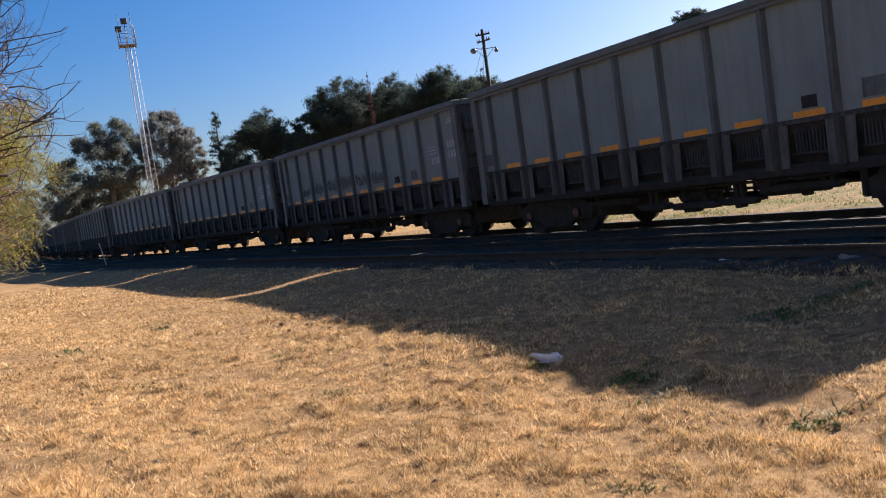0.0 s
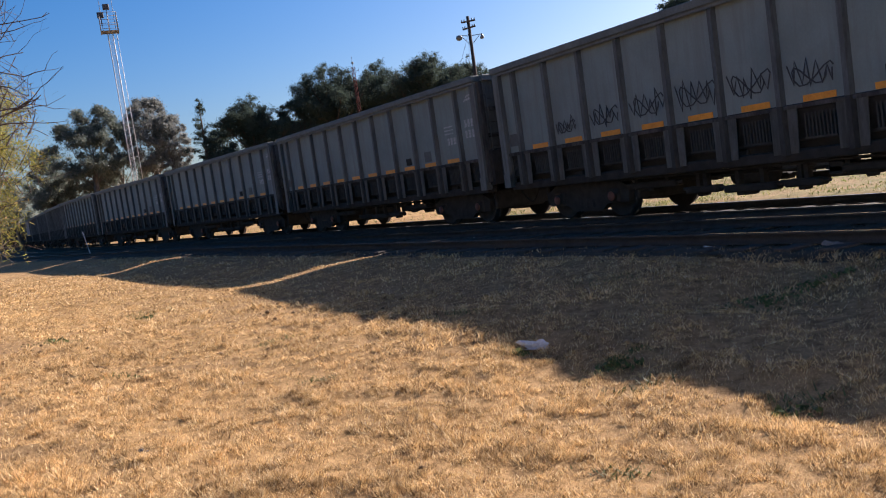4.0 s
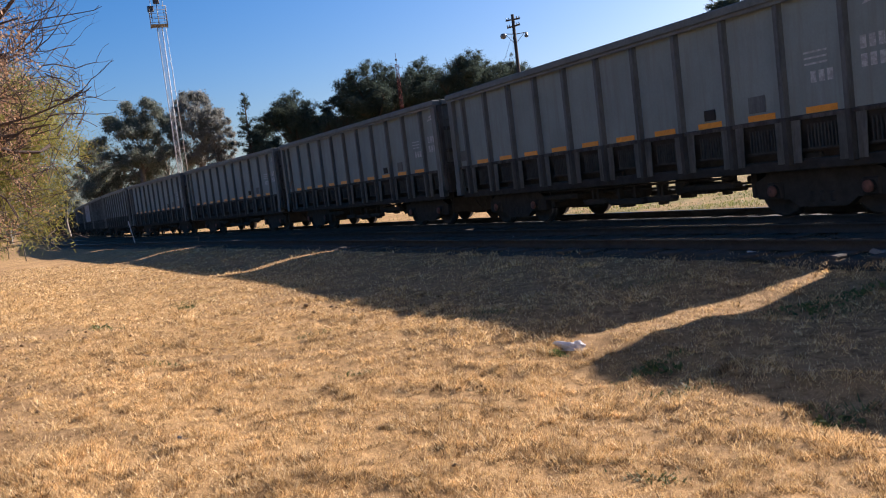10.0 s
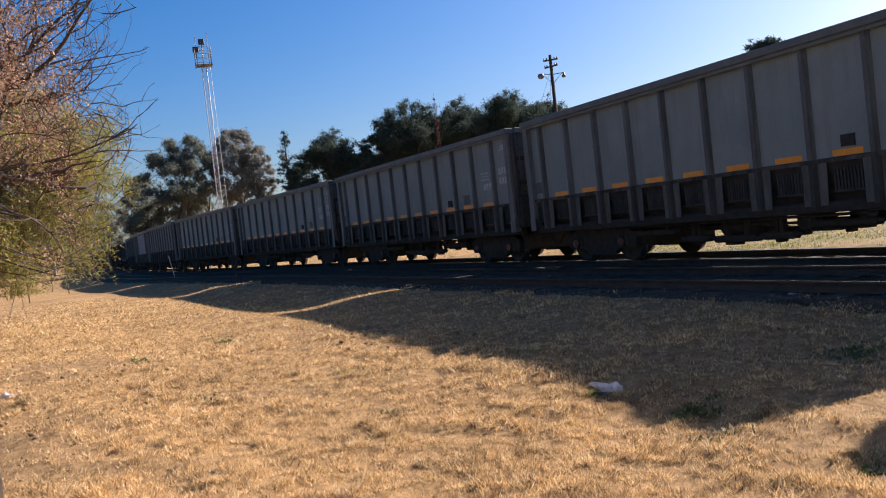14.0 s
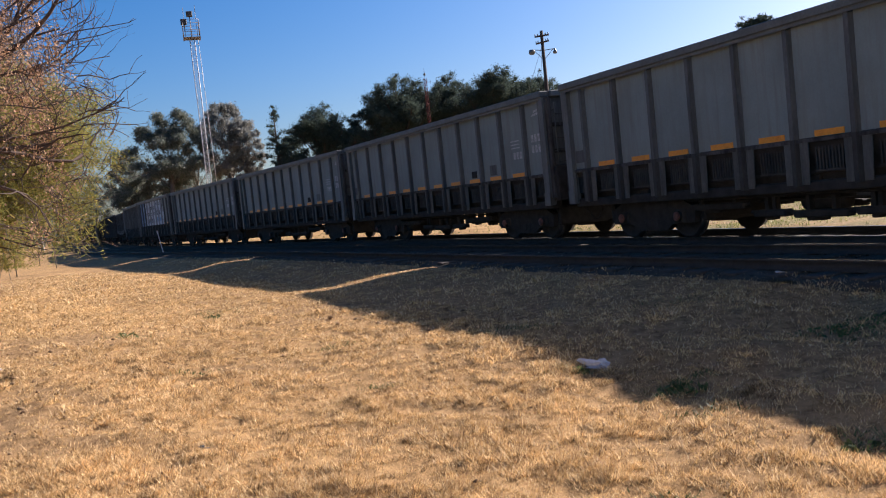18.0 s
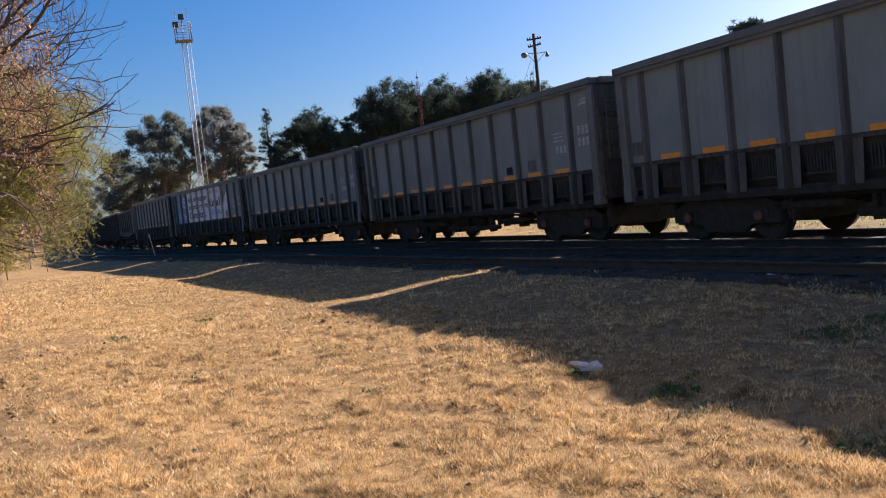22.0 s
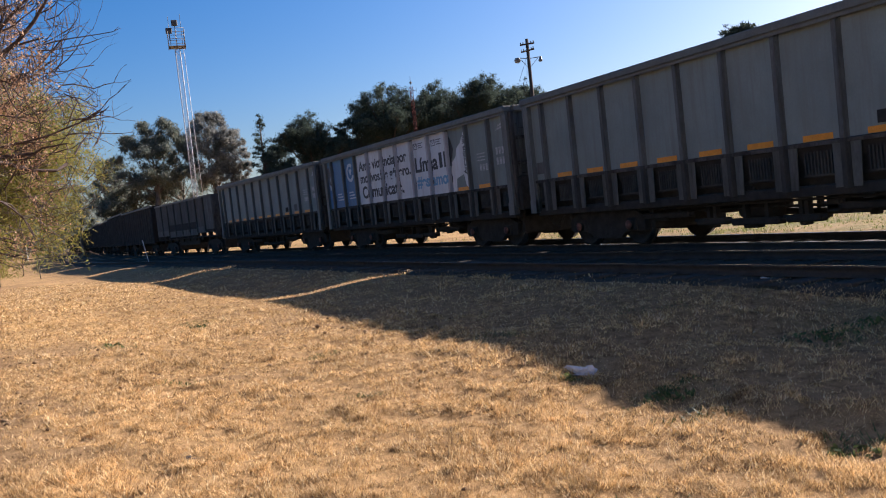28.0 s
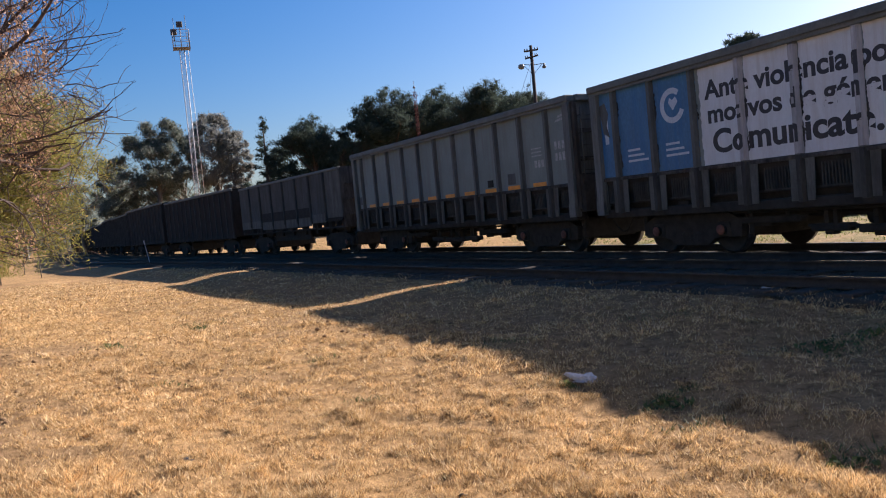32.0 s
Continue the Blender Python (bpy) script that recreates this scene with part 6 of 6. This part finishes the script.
        for k, (u, v) in enumerate(zip(knots, knots[1:])):
            segs.append((u, v, 0.009 - 0.0009 * k, 0.008 - 0.0009 * k))
            if k > 1:
                tip = v + way * rnd.uniform(0.15, 0.35) + rnd.normal(0, 0.1, 3)
                segs.append((v, tip, 0.004, 0.002))
    pos = np.array([t[0] for t in tips])
    keep = (rnd.random(len(pos)) < np.interp(np.degrees(np.arctan2(x + pos[:, 0], y + pos[:, 1])), [-31.0, -27.0, -25.0], [0.32, 0.34, 0.0]) * np.interp(pos[:, 2], [1.8, 2.8, 3.4, 4.2, 5.2], [0.3, 0.6, 1.0, 0.85, 0.7])) & (pos[:, 2] > 1.5)
    cl = pos[keep]
    pts = np.repeat(cl, 13, 0) + rnd.normal(0, 0.07, (len(cl) * 13, 3)) + np.array([0, 0, -0.05])
    lv = leaf_quads(pts, 0.032, 0.019, rnd, 0.8)
    tree_thing("berry_tree", "nearly bare tree with dry orange-brown berry clusters at the lawn's edge", segs, M_BARK_RED, lv, M_BERRY, (x, y, z0), 5)


berry_tree()


def feather_tree(az, dist, radius, z_low, z_top, seed, clumps, per, label):
    """Broad domed tree: limbs to many clumps of drooping fine-leaved sprays."""
    rnd = np.random.default_rng(seed)
    x, y = at_bearing(az, dist)
    z0 = level(x, y)
    segs = []
    mid, half = (z_low + z_top) / 2 - z0, (z_top - z_low) / 2
    fork = np.array([0, 0, z_low - z0 + 0.5])
    segs.append((np.zeros(3), fork, 0.26, 0.2))
    mains = []
    for k in range(11):
        a = 2 * math.pi * k / 11 + rnd.uniform(-0.25, 0.25)
        e = np.array([math.cos(a) * radius * 0.45, math.sin(a) * radius * 0.45, mid + rnd.uniform(-0.3, 0.6) * half])
        bend = (fork + e) / 2 + rnd.normal(0, 0.25, 3)
        segs.append((fork, bend, 0.11, 0.085))
        segs.append((bend, e, 0.085, 0.055))
        mains.append(e)
    mains = np.array(mains)
    d = rnd.normal(size=(clumps, 3))
    d /= np.linalg.norm(d, axis=1, keepdims=True)
    r = rnd.uniform(0.5, 1.0, clumps) ** 0.6
    c = d * r[:, None] * np.array([radius, radius, half]) * (1 + 0.1 * rnd.normal(size=(clumps, 1))) + np.array([0, 0, mid])
    for p in c:
        m = mains[np.argmin(((mains - p) ** 2).sum(1))]
        q = m + (p - m) * 0.55 + rnd.normal(0, 0.18, 3)
        segs.append((m, q, 0.035, 0.022))
        segs.append((q, p, 0.022, 0.008))
        for _ in range(3):
            e = p + (p - q) * rnd.uniform(0.2, 0.6) + rnd.normal(0, 0.28, 3)
            segs.append((p, e, 0.008, 0.003))
    n = clumps * per
    start = np.repeat(c, per, 0) + rnd.normal(0, 0.22, (n, 3))
    away = np.repeat(d, per, 0) * 0.8 + rnd.normal(0, 0.5, (n, 3)) + np.array([0, 0, -0.45])
    away /= np.linalg.norm(away, axis=1, keepdims=True)
    k = 9
    u = (np.arange(k) + 0.5) / k
    ln = rnd.uniform(0.25, 0.6, (n, 1, 1))
    pts = (start[:, None] + away[:, None] * u[None, :, None] * ln + np.array([0, 0, -0.14]) * (u[None, :, None] ** 2)).reshape(-1, 3)
    pts = pts[pts[:, 2] > z_low - z0 - 0.25]
    lv = leaf_tris(pts, 0.2, 0.017, rnd, 0.35)
    tree_thing("feathery_tree", label, segs, M_BARK_PALE, lv, M_FEATHER, (x, y, z0), 5)


feather_tree(-35.3, 22, 4.0, 1.2, 6.6, 51, 520, 74, "broad tree with drooping feathery yellow-green foliage")


# ---- small things on the lawn and by the track ----
def plastic_bag(x, y, size, seed, label, mat=None):
    """Crumpled film: a folded, knotted sheet."""
    bm = bmesh.new()
    bmesh.ops.create_icosphere(bm, subdivisions=3, radius=1.0)
    for v in bm.verts:
        p = v.co
        n1 = noise.noise(p * 1.5 + Vector((seed, 0, 0)))
        n2 = noise.noise(p * 3.5 + Vector((0, seed, 0)))
        n3 = noise.noise(p * 9.0 + Vector((0, 0, seed)))
        corner = max(0.0, p.dot(Vector((-0.75, -0.1, 0.65)).normalized()) - 0.78) * 9
        p *= 1 + 0.8 * n1 + 0.7 * abs(n2) + 0.35 * n3 + 0.55 * corner
        p.z = max(p.z, -0.15) * 0.75
    bmesh.ops.scale(bm, vec=(size, size * 0.5, size * 0.62), verts=bm.verts)
    me = finish(bm, "plastic_bag", mat or M_PLASTIC)
    ob = put("plastic_bag", me, None, pose(x, y, float(surface_z(np.array([x]), np.array([y]))[0]) + 0.03 * size, 0, 0, -20))
    tagged(ob, label, "litter")


plastic_bag(0.86, 7.2, 0.1, 3, "crumpled white plastic bag lying on the grass")
plastic_bag(4.58, 9.2, 0.085, 8, "crumpled grey plastic bag on the dark track bed", M_GREYBAG)
plastic_bag(3.68, 10.72, 0.04, 9, "scrap of white plastic on the dark track bed")
plastic_bag(-1.98, 5.34, 0.035, 21, "small grey scrap of plastic lying in the dry grass", M_GREYBAG)
plastic_bag(-5.72, 9.22, 0.08, 5, "scrap of white plastic on the grass")


def post_by_camera():
    x, y = at_bearing(-33.6, 4.2)
    z0 = level(x, y)
    root = new("bollard_post")
    root.matrix_basis = pose(x, y, z0, 0, 0, 20)
    tagged(root, "short black painted post standing in the lawn", "post")
    h = EYE - 4.2 * math.tan(radians(10.35)) - z0
    bm = bmesh.new()
    box(bm, -0.05, 0.05, -0.05, 0.05, -0.1, h - 0.02, 0.012)
    part("shaft", bm, M_POST, root)
    bm = bmesh.new()
    box(bm, -0.06, 0.06, -0.06, 0.06, h - 0.02, h + 0.015, 0.01)
    part("cap", bm, M_POST, root)


post_by_camera()


def stake(x, y, h, lean, label="thin grey garden stake standing in the lawn"):
    bm = bmesh.new()
    z = level(x, y)
    rod(bm, (0, 0, -0.1), (lean, 0, h * 0.55), 0.03, 0.025, 6)
    rod(bm, (lean, 0, h * 0.55), (lean * 1.6, 0, h), 0.025, 0.016, 6)
    ob = put("garden_stake", finish(bm, "garden_stake", M_STAKEWOOD, True), None, pose(x, y, z))
    tagged(ob, label, "stake", "stakes on the lawn")


for x, y, h, lean in ((-27.5, 45.7, 1.1, 0.04), (-21.5, 37.1, 1.35, -0.03), (-30.2, 55.0, 1.3, 0.05), (-25.2, 47.7, 1.3, -0.02)):
    stake(x, y, h, lean)


def leaning_marker(s, off, h, lean, mat, label, name="marker_post"):
    x, y = on_track(s, off)
    bm = bmesh.new()
    box(bm, -0.022, 0.022, -0.016, 0.016, -0.1, h, 0.006)
    box(bm, -0.03, 0.03, -0.02, 0.02, h - 0.2, h, 0.008)
    ob = put(name, finish(bm, name, mat), None, pose(float(x), float(y), level(float(x), float(y)), 0, lean, 25))
    tagged(ob, label, "marker post")


leaning_marker(43.9, -4.9, 1.55, -9, M_GALV, "pale thin leaning trackside marker post")
leaning_marker(32.4, -4.9, 0.5, 3, M_STEELDK, "short dark trackside marker post")


def timber_stack(x, y):
    root = new("timber_stack")
    root.matrix_basis = pose(x, y, level(x, y), 0, 0, -20)
    tagged(root, "low stack of dark weathered timbers past the line", "timber stack")
    rnd = random.Random(2)
    for k in range(3):
        for i in range(4):
            bm = bmesh.new()
            o = rnd.uniform(-0.15, 0.15)
            box(bm, -1.25 + o + 0.1 * k, 1.25 + o - 0.1 * k, -0.5 + i * 0.26, -0.27 + i * 0.26, 0.16 * k, 0.16 * k + 0.15, 0.012)
            part("timber", bm, M_SLEEPER, root)


timber_stack(12.9, 27.3)


def clods():
    """Small clods of soil and curled dead leaves between the blades."""
    rnd = np.random.default_rng(5)
    v, f = [], []
    n = 1500
    r = np.sqrt(rnd.uniform(2.2 ** 2, 13 ** 2, n))
    a = np.radians(rnd.uniform(-34, 30, n))
    x, y = r * np.sin(a), r * np.cos(a)
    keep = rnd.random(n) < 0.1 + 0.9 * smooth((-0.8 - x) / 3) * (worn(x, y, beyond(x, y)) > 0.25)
    x, y, r = x[keep], y[keep], r[keep]
    n = len(x)
    z = ground_z(x, y)
    size = 0.009 * rnd.gamma(3, 0.33, n).clip(0.4, 2.6) * np.interp(r, [2, 13], [0.8, 1.7])
    dirs = np.array([(1, 0, 0), (0.3, 0.95, 0), (-0.8, 0.6, 0), (-0.8, -0.6, 0), (0.3, -0.95, 0), (0, 0, 1.0), (0, 0, -0.6)])
    for i in range(n):
        p = dirs * rnd.uniform(0.6, 1.5, (7, 1)) * size[i] * np.array([1.3, 1.0, 0.9]) + np.array([x[i], y[i], z[i] + 0.5 * size[i]])
        b = len(v)
        v.extend(p)
        for k in range(5):
            f.append((b + k, b + (k + 1) % 5, b + 5))
            f.append((b + (k + 1) % 5, b + k, b + 6))
    tagged(new("clods", mesh_np("clods", v, f, M_CLOD)), "small dark clods and dead leaves in the dry lawn", "clods", kind="stuff")


M_CLOD = leaf_mat("dark_soil_and_dead_leaf", ((0, (0.13, 0.08, 0.045)), (0.6, (0.22, 0.14, 0.075)), (1, (0.34, 0.22, 0.125))), 0.9, 0.05)
clods()


def ballast():
    """Loose stones strewn over the track bed: countless, so one mass."""
    rnd = np.random.default_rng(29)
    n = 17000
    s = rnd.uniform(-14, 45, n)
    o = rnd.uniform(-4.75, 1.5, n)
    x, y = on_track(s, 0)
    x, y = x + np.interp(s, S, NX) * spread(s, o), y + np.interp(s, S, NY) * spread(s, o)
    z = np.interp(o, BED_OFFS, BED_Z)
    r = 0.014 + 0.018 * rnd.random(n) ** 2
    c = np.stack([x, y, z + r * 0.25], 1)
    d = np.array([(1, 0, 0), (-1, 0, 0), (0, 1, 0), (0, -1, 0), (0, 0, 1), (0, 0, -1)], float)
    a = rnd.uniform(0, math.pi, n)
    v = d[None] * r[:, None, None] * rnd.uniform(0.6, 1.3, (n, 6, 1)) * np.array([1, 1, 0.75])
    vx, vy = v[..., 0] * np.cos(a)[:, None] - v[..., 1] * np.sin(a)[:, None], v[..., 0] * np.sin(a)[:, None] + v[..., 1] * np.cos(a)[:, None]
    v = np.stack([vx, vy, v[..., 2]], -1) + c[:, None]
    t = np.array([(0, 2, 4), (2, 1, 4), (1, 3, 4), (3, 0, 4), (2, 0, 5), (1, 2, 5), (3, 1, 5), (0, 3, 5)])
    f = (t[None] + 6 * np.arange(n)[:, None, None]).reshape(-1, 3)
    tagged(new("ballast", mesh_np("ballast", v.reshape(-1, 3), f, M_STONES)), "loose grimy brown and grey ballast stones", "ballast", kind="stuff")


M_STONES = leaf_mat("grimy_ballast_stone", ((0, (0.032, 0.026, 0.02)), (0.7, (0.058, 0.048, 0.038)), (0.95, (0.08, 0.07, 0.06)), (1, (0.17, 0.16, 0.15))), 0.95, 0.02)
ballast()


def edge_keep(rnd, d):
    """Full turf up to the bed's edge, straggling tufts a little way onto it."""
    return (d < -4.87) | ((d < -3.6) & (rnd.random(len(d)) < 0.5 * np.exp(-(d + 4.87) / 0.25)))


# ---- grass ----
def blades():
    """Short dry blades in small tufts, thick near the lawn's front and thinner with distance."""
    rnd = np.random.default_rng(17)
    out = []
    for r0, r1, tufts, per, hgt, wid, spread in ((2.0, 4.5, 1000, 20, 0.018, 0.0021, 0.017), (4.5, 7.5, 700, 17, 0.021, 0.0027, 0.02), (7.5, 12, 300, 15, 0.025, 0.0042, 0.028), (12, 20, 90, 14, 0.027, 0.0072, 0.05), (20, 34, 20, 13, 0.03, 0.014, 0.09)):
        a0, a1 = radians(-36), radians(34)
        n = int(0.5 * (a1 - a0) * (r1 ** 2 - r0 ** 2) * tufts)
        r = np.sqrt(rnd.uniform(r0 ** 2, r1 ** 2, n))
        a = rnd.uniform(a0, a1, n)
        x, y = r * np.sin(a), r * np.cos(a)
        patch = np.sin(x * 2.1 + 1.3 * np.sin(y * 1.7)) * np.cos(y * 2.4 + np.sin(x * 1.9)) + 0.6 * np.sin(x * 5.3 + y * 4.1)
        clear = np.sin(x * 3.1 + 1.7 * np.sin(y * 2.3)) * np.cos(y * 3.7 + 1.4 * np.sin(x * 2.2)) + 0.7 * np.sin(x * 7.9 + 1.5 * np.sin(y * 6.1)) * np.cos(y * 9.3 + np.sin(x * 5.0))
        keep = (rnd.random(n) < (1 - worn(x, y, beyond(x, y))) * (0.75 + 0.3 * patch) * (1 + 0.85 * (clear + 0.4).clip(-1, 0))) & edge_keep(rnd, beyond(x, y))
        hump = (tussocks(x, y) / 0.03).clip(-1, 1)
        keep &= rnd.random(n) < 0.8 + 0.6 * hump
        x, y, patch = x[keep], y[keep], patch[keep] + 0.7 * hump[keep]
        tall = rnd.gamma(6, 1 / 6, len(x)).clip(0.35, 2.2) * (1 + 0.45 * patch).clip(0.4, 2)
        heading = rnd.uniform(0, 2 * math.pi, len(x))
        tx, ty, tall, heading = [np.repeat(q, per) for q in (x, y, tall, heading)]
        n = len(tx)
        ox, oy = rnd.normal(0, spread, n), rnd.normal(0, spread, n)
        x, y = tx + ox, ty + oy
        z = surface_z(x, y)
        h = 1.08 * hgt * tall * rnd.uniform(0.5, 1.35, n)
        t = np.where(rnd.random(n) < 0.5, np.arctan2(oy, ox), heading + rnd.normal(0, 0.7, n))
        lean = rnd.uniform(0.3, 1.5, n) * h
        tip = np.stack([x + np.cos(t) * lean, y + np.sin(t) * lean, z + h], 1)
        w = wid * rnd.uniform(0.6, 1.4, n)
        q = rnd.uniform(0, 2 * math.pi, n)
        b0 = np.stack([x + np.cos(q) * w, y + np.sin(q) * w, z - 0.004], 1)
        b1 = np.stack([x - np.cos(q) * w, y - np.sin(q) * w, z - 0.004], 1)
        out.append(np.stack([b0, b1, tip], 1).reshape(-1, 3))
    for r0, r1, dens, hgt, wid, a0, a1 in ((0.3, 11, 330, 0.032, 0.006, 34, 324), (0.5, 2.0, 3000, 0.026, 0.0024, -36, 34), (2.0, 4.5, 10500, 0.019, 0.0019, -36, 34), (4.5, 7.5, 6500, 0.022, 0.0026, -36, 34), (7.5, 12, 3600, 0.02, 0.004, -36, 34), (12, 20, 1300, 0.022, 0.0065, -36, 34), (20, 40, 300, 0.026, 0.013, -36, 34)):
        a0, a1 = radians(a0), radians(a1)
        n = int(0.5 * (a1 - a0) * (r1 ** 2 - r0 ** 2) * dens)
        r = np.sqrt(rnd.uniform(r0 ** 2, r1 ** 2, n))
        a = rnd.uniform(a0, a1, n)
        x, y = r * np.sin(a), r * np.cos(a)
        clear = np.sin(x * 3.1 + 1.7 * np.sin(y * 2.3)) * np.cos(y * 3.7 + 1.4 * np.sin(x * 2.2)) + 0.7 * np.sin(x * 7.9 + 1.5 * np.sin(y * 6.1)) * np.cos(y * 9.3 + np.sin(x * 5.0))
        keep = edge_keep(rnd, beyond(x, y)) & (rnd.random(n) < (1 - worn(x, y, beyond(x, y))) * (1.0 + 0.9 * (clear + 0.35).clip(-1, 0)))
        keep &= rnd.random(n) < 0.8 + 0.65 * (tussocks(x, y) / 0.03).clip(-1, 1)
        x, y = x[keep], y[keep]
        n = len(x)
        z = surface_z(x, y)
        h = hgt * rnd.gamma(5, 0.2, n).clip(0.3, 2.2)
        t, q = rnd.uniform(0, 2 * math.pi, n), rnd.uniform(0, 2 * math.pi, n)
        lean = h * rnd.uniform(0.3, 1.4, n)
        w = wid * rnd.uniform(0.6, 1.4, n)
        out.append(np.stack([np.stack([x + np.cos(q) * w, y + np.sin(q) * w, z - 0.004], 1), np.stack([x - np.cos(q) * w, y - np.sin(q) * w, z - 0.004], 1),
                             np.stack([x + np.cos(t) * lean, y + np.sin(t) * lean, z + h], 1)], 1).reshape(-1, 3))
    v = np.concatenate(out)
    f = np.arange(len(v)).reshape(-1, 3)
    tagged(new("dry_grass", mesh_np("dry_grass", v, f, M_STRAW)), "short dry straw-coloured mown grass", "grass", kind="stuff")


blades()


def verge():
    """Rougher, greener tufts on the sunny ground past the running line."""
    rnd = np.random.default_rng(23)
    n = 90000
    s = rnd.uniform(-25, 70, n)
    o = 1.9 + 11 * rnd.random(n) ** 1.4
    x, y = on_track(s, 0)
    x, y = x + np.interp(s, S, NX) * o, y + np.interp(s, S, NY) * o
    patch = np.sin(s * 0.9 + 2 * np.sin(o * 0.8)) * np.cos(o * 1.3 + np.sin(s * 0.5)) + 0.5 * np.sin(s * 2.7 + o)
    keep = rnd.random(n) < (0.5 + 0.5 * patch) * (0.2 + 0.8 * smooth((x - 0.5) / 4))
    x, y, o = x[keep], y[keep], o[keep]
    n = len(x)
    z = ground_z(x, y)
    h = 0.045 * rnd.gamma(4, 0.25, n).clip(0.3, 2.5)
    t = rnd.uniform(0, 2 * math.pi, n)
    w = 0.014 * rnd.uniform(0.6, 1.5, n)
    lean = h * rnd.uniform(0.1, 0.9, n)
    b0 = np.stack([x + np.sin(t) * w, y - np.cos(t) * w, z], 1)
    b1 = np.stack([x - np.sin(t) * w, y + np.cos(t) * w, z], 1)
    m = np.stack([x + np.cos(t) * lean, y + np.sin(t) * lean, z + h], 1)
    v = np.stack([b0, b1, m], 1).reshape(-1, 3)
    tagged(new("verge_grass", mesh_np("verge_grass", v, np.arange(len(v)).reshape(-1, 3), M_VERGE)), "rough half-green grass past the running line", "grass", kind="stuff")


verge()


def weeds(spots):
    rnd = np.random.default_rng(81)
    out = []
    for x, y, size in spots:
        n = 80
        p = rnd.normal(0, size * 0.5, (n, 2)) * np.array([1.3, 0.8]) + np.array([x, y])
        z = ground_z(p[:, 0], p[:, 1])
        t = rnd.uniform(0, 2 * math.pi, n)
        h = min(size * 0.28, 0.055) * rnd.uniform(0.4, 1.3, n)
        w = 0.006
        b0 = np.stack([p[:, 0] + np.sin(t) * w, p[:, 1] - np.cos(t) * w, z], 1)
        b1 = np.stack([p[:, 0] - np.sin(t) * w, p[:, 1] + np.cos(t) * w, z], 1)
        m = np.stack([p[:, 0] + np.cos(t) * h, p[:, 1] + np.sin(t) * h, z + h * 0.8], 1)
        out.append(np.stack([b0, b1, m], 1).reshape(-1, 3))
    v = np.concatenate(out)
    tagged(new("weeds", mesh_np("weeds", v, np.arange(len(v)).reshape(-1, 3), M_WEED)), "low green weed tufts in the dry lawn", "weeds", kind="stuff")


weeds(((-5.15, 11.36, 0.3), (-4.82, 14.18, 0.35), (0.83, 3.98, 0.12), (2.06, 4.74, 0.2), (0.66, 7.15, 0.18), (1.25, 6.2, 0.22), (-1.8, 9.4, 0.25), (-3.1, 8.3, 0.2), (1.35, 5.5, 0.2), (-1.05, 7.2, 0.16), (3.27, 7.58, 0.35), (4.6, 7.9, 0.35), (1.35, 6.35, 0.1), (1.55, 6.5, 0.1), (2.06, 9.59, 0.4), (0.2, 9.0, 0.3), (-4.72, 13.73, 0.3)))


def leafy_weed(x, y, wide, deep, tall, leaves, seed, label):
    """A low spreading weed: small pointed leaves close to the ground."""
    rnd = np.random.default_rng(seed)
    root = new("weed_plant")
    root.matrix_basis = pose(x, y, level(x, y))
    tagged(root, label, "plant", "green weeds about the lawn")
    a, q = rnd.uniform(0, 2 * math.pi, leaves), rnd.random(leaves) ** 0.5
    tip = np.stack([np.cos(a) * q * wide, np.sin(a) * q * deep, tall * (1.05 - 0.6 * q) * rnd.uniform(0.45, 1.1, leaves)], 1)
    tip[:, 2] += ground_z(x + tip[:, 0], y + tip[:, 1]) - level(x, y)
    v, f = leaf_quads(np.repeat(tip, 2, 0) + rnd.normal(0, 0.012, (2 * leaves, 3)), 0.045, 0.022, rnd, 0.1)
    put("foliage", mesh_np("foliage", v, f, M_WEED), root)


leafy_weed(1.33, 6.2, 0.2, 0.11, 0.035, 55, 91, "low spreading green weed at the foot of the mound")
leafy_weed(3.45, 8.0, 0.72, 0.18, 0.05, 150, 92, "dark green weeds along the bottom of the ditch")
leafy_weed(0.7, 7.06, 0.07, 0.04, 0.025, 18, 93, "small green weed beside the plastic bag")
leafy_weed(1.98, 4.62, 0.15, 0.09, 0.03, 32, 94, "dark green weed in a hollow of the lawn")
leafy_weed(-5.23, 11.55, 0.13, 0.09, 0.05, 32, 97, "bright green weed in the dry lawn")
leafy_weed(-4.57, 13.30, 0.15, 0.1, 0.04, 28, 98, "low dark green weed in the dry lawn")
leafy_weed(2.99, 23.83, 0.3, 0.15, 0.14, 80, 95, "green weeds beside the far rail")
leafy_weed(3.4, 23.1, 0.22, 0.12, 0.12, 60, 96, "green weeds beside the far rail")

motions()
